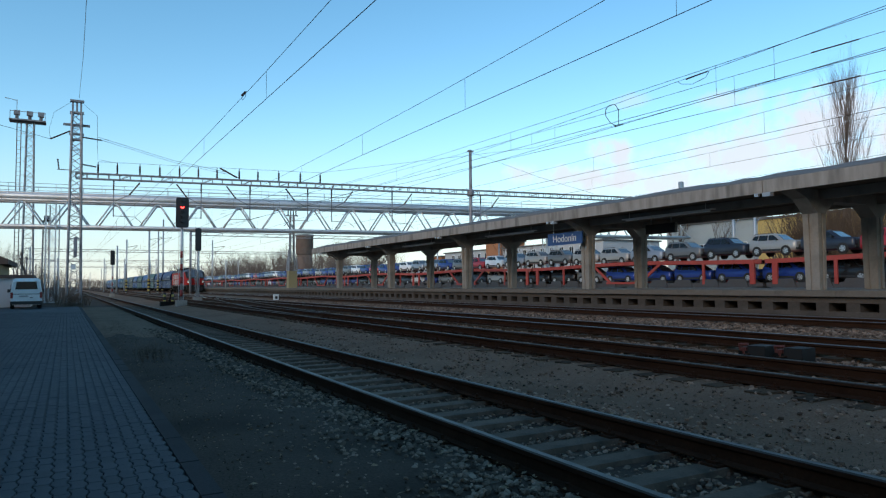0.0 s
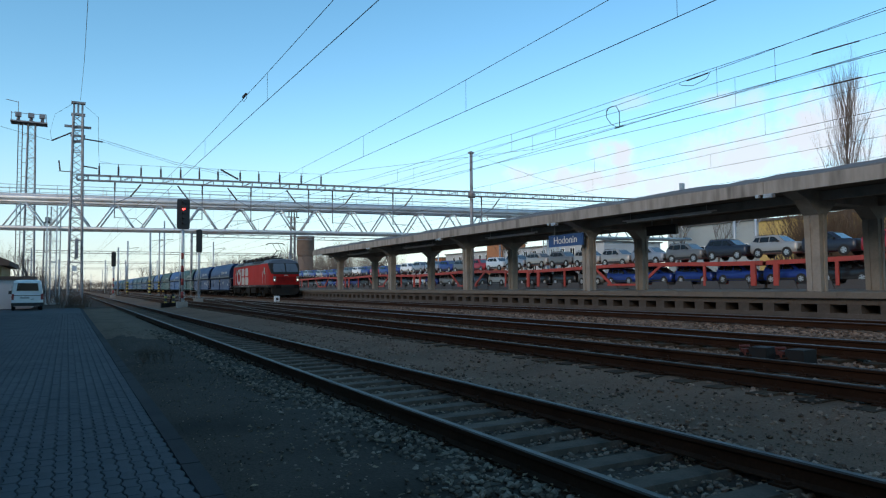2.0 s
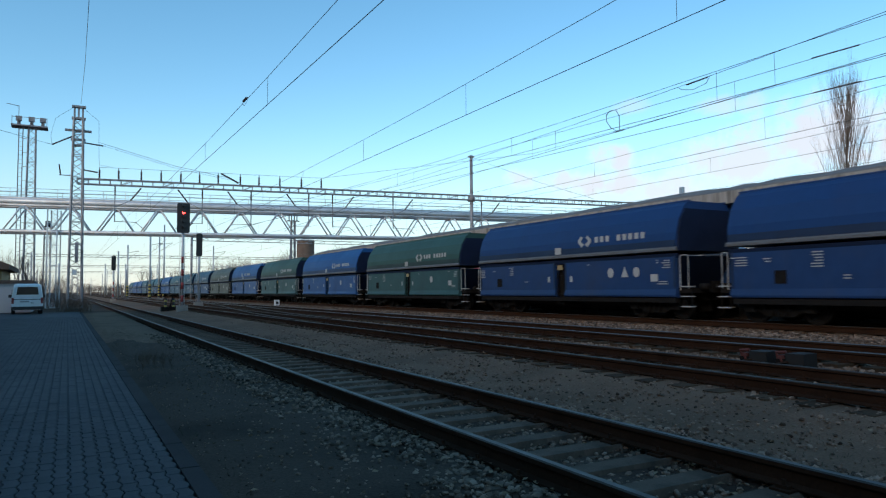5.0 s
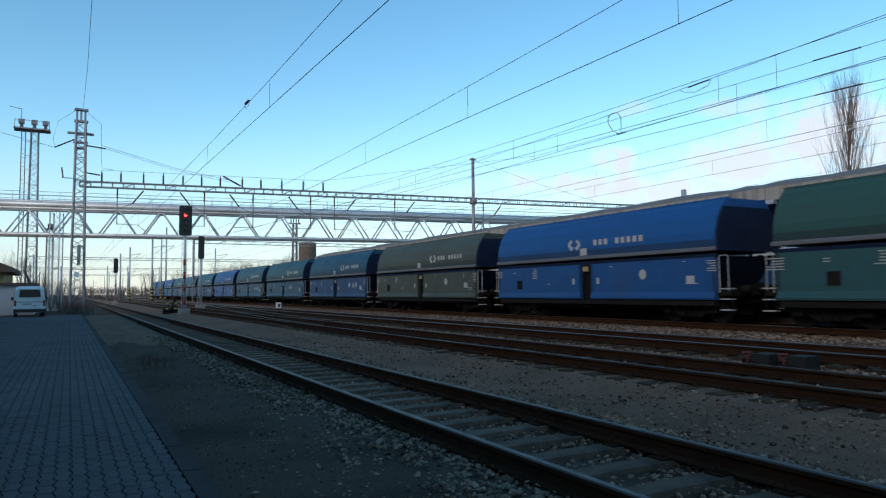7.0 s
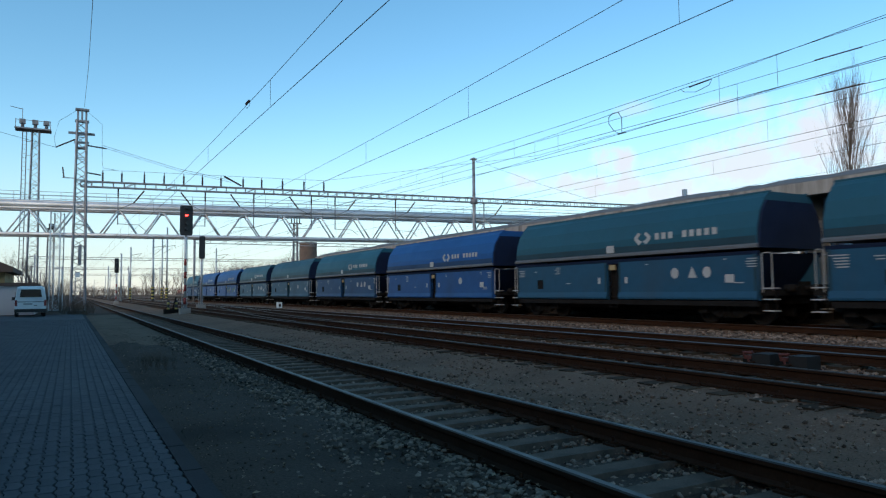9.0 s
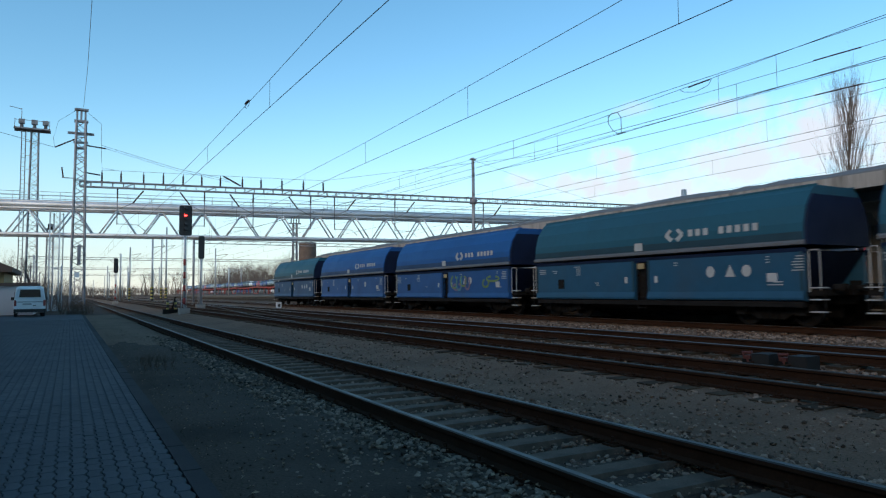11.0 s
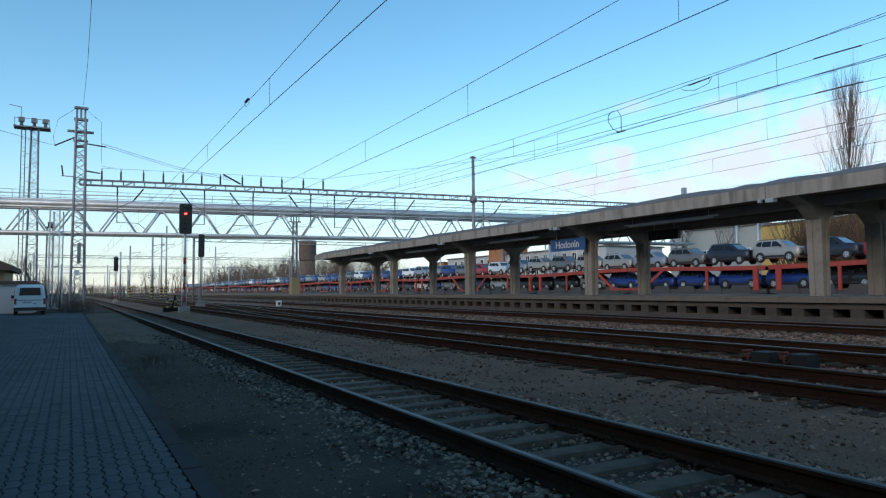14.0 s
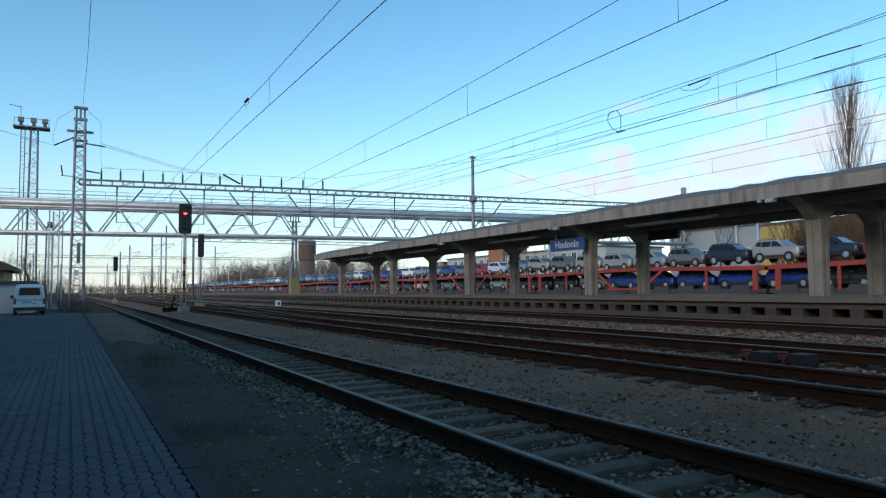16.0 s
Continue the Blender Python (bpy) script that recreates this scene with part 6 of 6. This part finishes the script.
def building(name, label, x0, x1, y0, y1, h, wall, roof, windows=(), over=0.3, z0=-0.4):
    """A block with a flat or hipped lid and recessed windows in its face towards -x: rows of (y, z, width, height)."""
    b = thing(name, label, "building", pose(0, 0, 0))
    bm = B()
    box(bm, x0, x1, y0, y1, z0, h)
    part("wall", bm, wall, b)
    bm = B()
    box(bm, x0 - over, x1 + over, y0 - over, y1 + over, h, h + 0.25)
    part("roof", bm, roof, b, bevel=0.05)
    for y, z, w, hh in windows:
        bm = B()
        for a in ((y, y + w, z, z + 0.1), (y, y + w, z + hh - 0.1, z + hh), (y, y + 0.1, z + 0.1, z + hh - 0.1), (y + w - 0.1, y + w, z + 0.1, z + hh - 0.1), (y + w / 2 - 0.04, y + w / 2 + 0.04, z + 0.1, z + hh - 0.1)):
            box(bm, x0 - 0.06, x0 + 0.02, *a)
        fr = part("window", bm, M["white"], b)
        bm = B()
        box(bm, x0 - 0.02, x0 + 0.01, y + 0.1, y + w - 0.1, z + 0.1, z + hh - 0.1)
        part("pane", bm, M["glass"], fr)
    return b


building("warehouse", "long ochre and grey rendered warehouse beyond the tracks", 80, 95, 36, 58, 9.1, M["render_yellow"], M["roofing"])
building("warehouse", "grey-green rendered industrial hall beyond the tracks", 80.5, 96, 58.2, 74, 9.4, M["render_grey"], M["roofing"], [(60 + 3.2 * k, 4.8, 1.6, 1.6) for k in range(4)])
building("factory_block", "pale factory block with rows of windows", 84, 98, 92, 150, 8.6, M["plaster"], M["roofing"], [(94 + 3.0 * k, z, 1.4, 1.7) for k in range(18) for z in (3.8, 6.3)])
building("brick_block", "orange brick lift housing of the factory", 83.5, 90, 124, 130, 10.2, M["orange"], M["roofing"])
building("brick_block", "low orange brick outbuilding by the yard", 84, 92, 152, 158, 8.0, M["orange"], M["roofing"])
building("goods_shed", "long grey goods shed with a dark roof", 88, 100, 160, 230, 7.0, M["render_grey"], M["roof_tile"], [(162 + 4.0 * k, 3.6, 1.8, 1.5) for k in range(16)])


def build_bank():
    bm = B()
    prism(bm, [(54.0, -0.3), (55.2, 1.3), (56.5, 1.9), (60, 2.0), (64, -0.3)], "y", -20, 330)
    tagged(part("bank", bm, M["dirt"]), "low dark earth bank behind the freight track", "earth bank", kind="structure")


build_bank()


def build_shed():
    # whitewashed yard wall and the little house behind it
    w = building("yard_building", "low whitewashed yard building behind the van", -22, -2.3, 58.6, 64, 1.72, M["plaster"], M["roof_tile"], over=0.2)
    h = thing("yard_house", "small yellow house with a dark overhanging roof", "building", pose(0, 0, 0))
    bm = B()
    box(bm, -24, -4.7, 66, 76, -0.4, 3.1)
    part("wall", bm, M["yellow_paint"], h)
    bm = B()
    prism(bm, [(-25, 3.05), (-4.1, 2.95), (-4.1, 3.35), (-5.9, 4.15), (-25, 6.0)], "y", 65.0, 77)
    part("roof", bm, M["roof_tile"], h, bevel=0.05)
    return w


build_shed()
# out of view: assumed station building, sized to shade the paving and near tracks
building("station_building", "plain unseen building added to shade the paving and near tracks", -26, -8.0, -70, 50, 9.0, M["plaster"], M["roof_tile"], z0=-0.5)


def build_water_tower():
    t = thing("water_tower", "round brown brick water tower beyond the yard", "water tower", pose(61.6, 195, 0))
    for n, pts, rs, m in (("shaft", [(0, 0, -0.3), (0, 0, 9.8)], [2.25, 2.25], M["brick"]), ("tank", [(0, 0, 9.8), (0, 0, 10.6), (0, 0, 15.3), (0, 0, 15.6)], [2.25, 2.55, 2.55, 2.7], M["brick"]), ("cap", [(0, 0, 15.6), (0, 0, 15.9)], [2.72, 2.6], M["roofing"])):
        bm = B()
        tube(bm, pts, rs, 24)
        part(n, bm, m, t)


build_water_tower()

# ---- trees ----
M["bark"] = surf("winter_bark", (0.10, 0.085, 0.075), 0.95, vary=0.3, grain=25, stain=2, bump=0.5)
M["twig"] = surf("winter_twigs", (0.14, 0.11, 0.095), 0.95, vary=0.3, grain=15, stain=1, bump=0)
M["shrub"] = surf("brown_winter_shrub", (0.115, 0.075, 0.05), 0.95, vary=0.35, grain=6, stain=0.6, bump=0)


def twig(verts, faces, p, q, r0, r1):
    d = (q - p)
    if d.length < 1e-5:
        return
    s = d.orthogonal().normalized()
    u = s.cross(d).normalized()
    k = len(verts)
    for c, r in ((p, r0), (q, r1)):
        for a in (0, 2.094, 4.189):
            verts.append(c + s * (r * math.cos(a)) + u * (r * math.sin(a)))
    for i in range(3):
        j = (i + 1) % 3
        faces.append((k + i, k + j, k + 3 + j, k + 3 + i))


def grow(verts, faces, p, d, length, r, depth, rnd, spread, lift):
    n = 3
    for i in range(n):
        q = p + d * (length / n)
        twig(verts, faces, p, q, r, r * 0.82)
        p, r = q, r * 0.82
        d = (d + Vector((rnd.uniform(-1, 1), rnd.uniform(-1, 1), rnd.uniform(-0.5, 1) + lift)) * 0.12).normalized()
        if depth and i:
            for _ in range(2):
                a = rnd.uniform(0, 6.283)
                e = (d + Vector((math.cos(a), math.sin(a), lift)) * spread).normalized()
                grow(verts, faces, p, e, length * rnd.uniform(0.5, 0.8), r * 0.6, depth - 1, rnd, spread, lift)


def crown_mesh(name, height, seed, spread, lift, depth, r, stems=1, bare=0.2, mat="twig"):
    rnd = random.Random(seed)
    verts, faces = [], []
    for _ in range(stems):
        a = rnd.uniform(0, 6.283)
        lean = 0.0 if stems == 1 else 0.35
        d = Vector((math.cos(a) * lean, math.sin(a) * lean, 1)).normalized()
        grow(verts, faces, Vector((0, 0, height * bare)) if stems == 1 else Vector((math.cos(a), math.sin(a), 0)) * 0.5, d, height * 0.42, r, depth, rnd, spread, lift)
    me = bpy.data.meshes.new(name)
    me.from_pydata(verts, [], faces)
    me.materials.append(M[mat])
    return me


def build_poplar(x, y, h, seed):
    t = thing("poplar_tree", "tall leafless columnar poplar tree", "tree", pose(x, y, -0.3), group="poplars beyond the station")
    bm = B()
    tube(bm, [(0, 0, 0), (0.1, 0, h * 0.3), (0, 0.1, h * 0.65), (0, 0, h * 0.97)], [0.42, 0.26, 0.11, 0.02], 8)
    part("trunk", bm, M["bark"], t)
    rnd = random.Random(seed)
    verts, faces = [], []
    for k in range(90):
        z = h * (0.12 + 0.80 * k / 90)
        a = rnd.uniform(0, 6.283)
        reach = 0.44 * (1 - 0.65 * k / 90)
        d = Vector((math.cos(a) * reach, math.sin(a) * reach, 1)).normalized()
        p = Vector((0, 0, z))
        ln = min(h * 0.26, (h - z) * 0.75 + 1.0) * rnd.uniform(0.7, 1.1)
        grow(verts, faces, p + d * 0.1, d, ln, 0.042, 2, rnd, 0.30, 1.0)
    me = bpy.data.meshes.new("crown")
    me.from_pydata(verts, [], faces)
    me.materials.append(M["twig"])
    ob = new("crown", me)
    ob.parent = t


build_poplar(79.3, 45.6, 22.9, 3)
build_poplar(86.0, 41.3, 20.5, 5)

CROWNS = [crown_mesh("crown", 1.0, 20 + k, 0.62, 0.25, 4, 0.028, 1, 0.12) for k in range(4)]
_rnd = random.Random(11)


def build_tree(x, y, h, k):
    t = thing("bare_tree", "leafless deciduous tree beyond the tracks", "tree", pose(x, y, -0.3, 0, 0, _rnd.uniform(0, 360)), group="bare trees at the edge of the yard")
    bm = B()
    tube(bm, [(0, 0, 0), (0.05, 0, h * 0.1), (0, 0, h * 0.2)], [0.022 * h + 0.05, 0.018 * h + 0.03, 0.02 * h], 7)
    part("trunk", bm, M["bark"], t)
    ob = new("crown", CROWNS[k % 4])
    ob.parent = t
    ob.matrix_basis = Matrix.Diagonal((h * 0.95, h * 0.95, h * 1.0, 1))


for _k in range(52):
    _x = _rnd.uniform(58, 76)
    build_tree(_x, 150 + 3.6 * _k + _rnd.uniform(-2, 2), _rnd.uniform(9, 13) + 0.016 * 3.6 * _k, _k)
for _k in range(34):
    build_tree(6 + 1.7 * _k + _rnd.uniform(-2, 2), _rnd.uniform(410, 460), _rnd.uniform(9, 15) * (0.45 if _k < 19 else 1.0), _k)
for _k in range(8):
    build_tree(-14 + 1.5 * _k, _rnd.uniform(105, 140), _rnd.uniform(5, 8), _k)
for _x, _y, _h in ((78, 70, 13), (77, 62, 11), (76.5, 53.5, 8.5), (74, 103, 10), (76, 112, 11), (66, 150, 10), (-3.1, 70, 5.0)):
    build_tree(_x, _y, _h, int(_x))


def build_thicket(name, label, x0, x1, y0, y1, h, count, seed, mat):
    """A belt of bare shrubs, uncountable: one object."""
    rnd = random.Random(seed)
    verts, faces = [], []
    for _ in range(count):
        p = Vector((rnd.uniform(x0, x1), rnd.uniform(y0, y1), -0.35))
        for _ in range(4):
            d = Vector((rnd.uniform(-0.4, 0.4), rnd.uniform(-0.4, 0.4), 1)).normalized()
            grow(verts, faces, p, d, h * rnd.uniform(0.35, 0.7), 0.012 * h, 2, rnd, 0.5, 0.35)
    me = bpy.data.meshes.new(name)
    me.from_pydata(verts, [], faces)
    me.materials.append(M[mat])
    tagged(new(name, me), label, "shrubs", kind="stuff")


build_thicket("shrub_belt", "brown leafless shrubs on the bank beyond the cars", 71, 79, 38, 50, 9.0, 60, 31, "shrub")
build_thicket("shrub_belt", "grey leafless thicket along the far yard", 4, 66, 410, 470, 5.0, 260, 32, "twig")
build_thicket("shrub_belt", "leafless thicket behind the yard building", -8, 0.5, 68, 90, 2.6, 60, 33, "twig")
build_thicket("shrub_belt", "leafless thicket between the far sidings", 57, 72, 150, 350, 9.0, 300, 34, "twig")
build_thicket("shrub_belt", "low tangled shrubs along the earth bank", 55, 61, 10, 240, 2.6, 420, 36, "shrub")
build_thicket("weeds", "dry brown weed clump at the kerb", 1.2, 1.75, 13.2, 14.6, 0.25, 22, 37, "shrub")
build_thicket("weeds", "dry brown weeds round the mast foot", -0.6, 1.6, 55.5, 59.5, 0.9, 40, 35, "shrub")


# ---- paving ----
def build_paving():
    base = B()
    box(base, -30, 0.84, -70, 57.5, -0.55, -0.425)
    pv = tagged(part("pavement", base, M["joint"]), "grey-blue interlocking concrete block paving", "pavement", kind="structure")
    kerb = B()
    for k in range(60):
        box(kerb, 0.845, 0.995, -4 + 1.0 * k, -4 + 1.0 * k + 0.985, -0.6, -0.40 + 0.004 * math.sin(7 * k))
    part("kerb", kerb, M["kerb"], pv, bevel=0.008)
    # zigzag block: 225 mm long, 112 mm wide
    p, q, j, a = 0.225, 0.1125, 0.0042, 0.020
    wave = [(-1, 0.0), (-1, 0.12), (1, 0.38), (1, 0.62), (-1, 0.88), (-1, 1.0)]
    shapes, faces = [], []
    for sign in (1, -1):
        zig = [(sign * k * a / 2, t * p) for k, t in wave]
        outline = [(x + j, y) for x, y in zig] + [(x + q - j, y) for x, y in reversed(zig)]
        outline = [(x, min(max(y, j * 0.6), p - j * 0.6)) for x, y in outline]
        inner = [(q / 2 + (x - q / 2) * 0.92, p / 2 + (y - p / 2) * 0.97) for x, y in outline]
        shapes.append((outline, inner))
    n = len(shapes[0][0])

    def verts_at(x0, y0, dz, odd):
        outline, inner = shapes[odd]
        return [(x0 + x, y0 + y, -0.43) for x, y in outline] + [(x0 + x, y0 + y, -0.405 + dz) for x, y in outline] + [(x0 + x, y0 + y, -0.40 + dz) for x, y in inner]
    for i in range(n):
        k = (i + 1) % n
        faces += [(i, k, n + k, n + i), (n + i, n + k, 2 * n + k, 2 * n + i)]
    faces.append(tuple(range(2 * n, 3 * n)))
    block = []
    for odd in (0, 1):
        me = bpy.data.meshes.new("paving_block")
        me.from_pydata(verts_at(0, 0, 0, odd), [], faces)
        me.materials.append(M["paver"])
        block.append(me)
    rnd = random.Random(77)
    bulk_v, bulk_f, singles = [], [], 0
    for col in range(62):
        x0 = 0.835 - q * (col + 1)
        off = (col % 2) * p / 2
        for row in range(188):
            y0 = 3.6 + off + p * row
            if x0 < -0.09 * y0 - 0.9:
                continue
            dz = rnd.uniform(-0.0025, 0.0025)
            if x0 > -0.75 and 4.9 < y0 < 9.6 and singles < 300:
                ob = new("paving_block", block[col % 2])
                ob.parent = pv
                ob.matrix_basis = pose(x0, y0, dz, 0, 0, rnd.uniform(-0.5, 0.5))
                singles += 1
            else:
                k = len(bulk_v)
                bulk_v += verts_at(x0, y0, dz, col % 2)
                bulk_f += [tuple(k + i for i in f) for f in faces]
    bm2 = bpy.data.meshes.new("paving_blocks")
    bm2.from_pydata(bulk_v, [], bulk_f)
    bm2.materials.append(M["paver_bulk"])
    ob = tagged(new("paving_blocks", bm2), kind="stuff")
    ob.parent = pv
    # the distant part, one sheet
    bm = B()
    v = [bm.verts.new(c) for c in ((-30, 45.9, -0.402), (0.84, 45.9, -0.402), (0.84, 57.5, -0.402), (-30, 57.5, -0.402))]
    bm.faces.new(v)
    part("far_paving", bm, M["paver"], pv)
    bm = B()
    bm.faces.new([bm.verts.new(c) for c in ((-30, -60, -0.402), (0.84, -60, -0.402), (0.84, 3.55, -0.402), (-30, 3.55, -0.402))])
    part("rear_paving", bm, M["paver"], pv)


build_paving()


# ---- loose stones, leaves and litter ----
def build_stones():
    rnd = random.Random(5)
    ico = bmesh.new()
    bmesh.ops.create_icosphere(ico, subdivisions=1, radius=1.0)
    base_v = [v.co.copy() for v in ico.verts]
    base_f = [tuple(v.index for v in f.verts) for f in ico.faces]
    ico.free()
    V, F = [], []

    def stone(x, y, z, r):
        k = len(V)
        sx, sy, sz = r * rnd.uniform(0.7, 1.3), r * rnd.uniform(0.7, 1.3), r * rnd.uniform(0.45, 0.85)
        rot = Euler((rnd.uniform(-0.6, 0.6), rnd.uniform(-0.6, 0.6), rnd.uniform(0, 6.3))).to_matrix()
        for v in base_v:
            w = v * rnd.uniform(0.75, 1.15)
            p = rot @ Vector((w.x * sx, w.y * sy, w.z * sz))
            V.append((x + p.x, y + p.y, z + p.z))
        for f in base_f:
            F.append(tuple(k + i for i in f))
    # ballast beds: (from x, to x, from y, to y, level, stones, size)
    for x0, x1, y0, y1, zz, n, r in ((2.15, 3.12, 1.8, 9, -0.43, 1300, 0.029), (2.3, 3.12, 9, 24, -0.43, 420, 0.027), (4.82, 5.4, 2, 16, -0.43, 1500, 0.034), (2.55, 5.5, 1.8, 9, -0.45, 4200, 0.030), (2.4, 5.6, 9, 26, -0.45, 3600, 0.034), (5.2, 6.4, 2, 22, -0.43, 1800, 0.024), (1.6, 2.7, 2.2, 14, -0.45, 450, 0.018), (6.3, 7.3, 3, 26, -0.38, 1100, 0.024), (7.2, 9.8, 4, 30, -0.30, 1500, 0.032), (9.7, 11.0, 5, 45, -0.27, 4200, 0.036), (13.1, 16.6, 6, 60, -0.19, 7000, 0.045), (11.0, 13.1, 6, 30, -0.24, 1000, 0.036), (16.6, 19.9, 8, 40, -0.2, 2600, 0.045)):
        for _ in range(n):
            x, y = (x1 - (x1 - x0) * rnd.random() ** 1.7 if x1 == 3.12 else rnd.uniform(x0, x1)), y0 + (y1 - y0) * rnd.random() ** 1.4
            if noise.noise((x * 1.3, y * 1.3, 11)) < rnd.uniform(-0.5, 0.25) and r < 0.03:
                continue
            stone(x, y, ground_z(x) + 0.005, r * rnd.uniform(0.5, 1.35))
    # scattered pebbles on the soil
    for _ in range(6500):
        x, y = rnd.uniform(1.1, 7.2), 2.5 + 26 * rnd.random() ** 1.5
        stone(x, y, ground_z(x) + 0.004, rnd.uniform(0.005, 0.015))
    me = bpy.data.meshes.new("ballast_stones")
    me.from_pydata(V, [], F)
    me.materials.append(M["stone"])
    tagged(new("ballast_stones", me), "loose grey ballast stones and pebbles between the rails", "ballast", kind="stuff")


build_stones()
M["leaf"] = surf("dry_leaf", (0.20, 0.13, 0.075), 0.9, vary=0.4, grain=20, stain=3, bump=0.1, island=0.5)
M["grass"] = surf("sparse_winter_grass", (0.055, 0.055, 0.028), 0.95, vary=0.4, grain=10, stain=1, bump=0, island=0.4)


def build_litter():
    rnd = random.Random(9)
    V, F = [], []
    for _ in range(1500):
        near_rail = rnd.random() < 0.6
        x = (rnd.choice((3.2, 4.7)) + rnd.gauss(0, 0.22)) if near_rail else rnd.uniform(1.2, 7)
        y = 2.4 + 14 * rnd.random() ** 1.5
        s = rnd.uniform(0.015, 0.04)
        a = rnd.uniform(0, 6.28)
        c, n_ = math.cos(a) * s, math.sin(a) * s
        z = ground_z(x) + rnd.uniform(0.02, 0.05)
        k = len(V)
        V += [(x - c, y - n_, z), (x + n_ * 0.5, y - c * 0.5, z + rnd.uniform(0, 0.02)), (x + c, y + n_, z + rnd.uniform(0, 0.01)), (x - n_ * 0.5, y + c * 0.5, z + rnd.uniform(0, 0.02))]
        F += [(k, k + 1, k + 2), (k, k + 2, k + 3)]
    me = bpy.data.meshes.new("fallen_leaves")
    me.from_pydata(V, [], F)
    me.materials.append(M["leaf"])
    tagged(new("fallen_leaves", me), "dry brown leaves scattered over soil and ballast", "leaves", kind="stuff")
    V, F = [], []
    for _ in range(9000):
        x, y = rnd.uniform(1.05, 3.0) if rnd.random() < 0.7 else rnd.uniform(5.3, 7.2), 3 + 30 * rnd.random() ** 1.5
        if noise.noise((x * 0.9, y * 0.5, 4)) < 0.05:
            continue
        h, a = rnd.uniform(0.015, 0.05), rnd.uniform(0, 6.28)
        z = ground_z(x) - 0.005
        k = len(V)
        V += [(x, y, z), (x + 0.006 * math.cos(a), y + 0.006 * math.sin(a), z), (x + rnd.uniform(-0.03, 0.03), y + rnd.uniform(-0.03, 0.03), z + h)]
        F.append((k, k + 1, k + 2))
    me = bpy.data.meshes.new("grass_tufts")
    me.from_pydata(V, [], F)
    me.materials.append(M["grass"])
    tagged(new("grass_tufts", me), "thin winter grass on the trodden soil", "grass", kind="stuff")


build_litter()


def motions():
    """The train runs through at about a hundred kilometres an hour."""
    def coupling(t):
        # still gathering speed during the first seconds
        return COUPLING0 - SPEED * t - 6.9 * max(0.0, 1 - t / 3.8) ** 1.4
    for ob, back in TRAIN:
        walk(ob, [(0.5 * k, pose(XT, coupling(0.5 * k) + back, 0)) for k in range(33)])


motions()
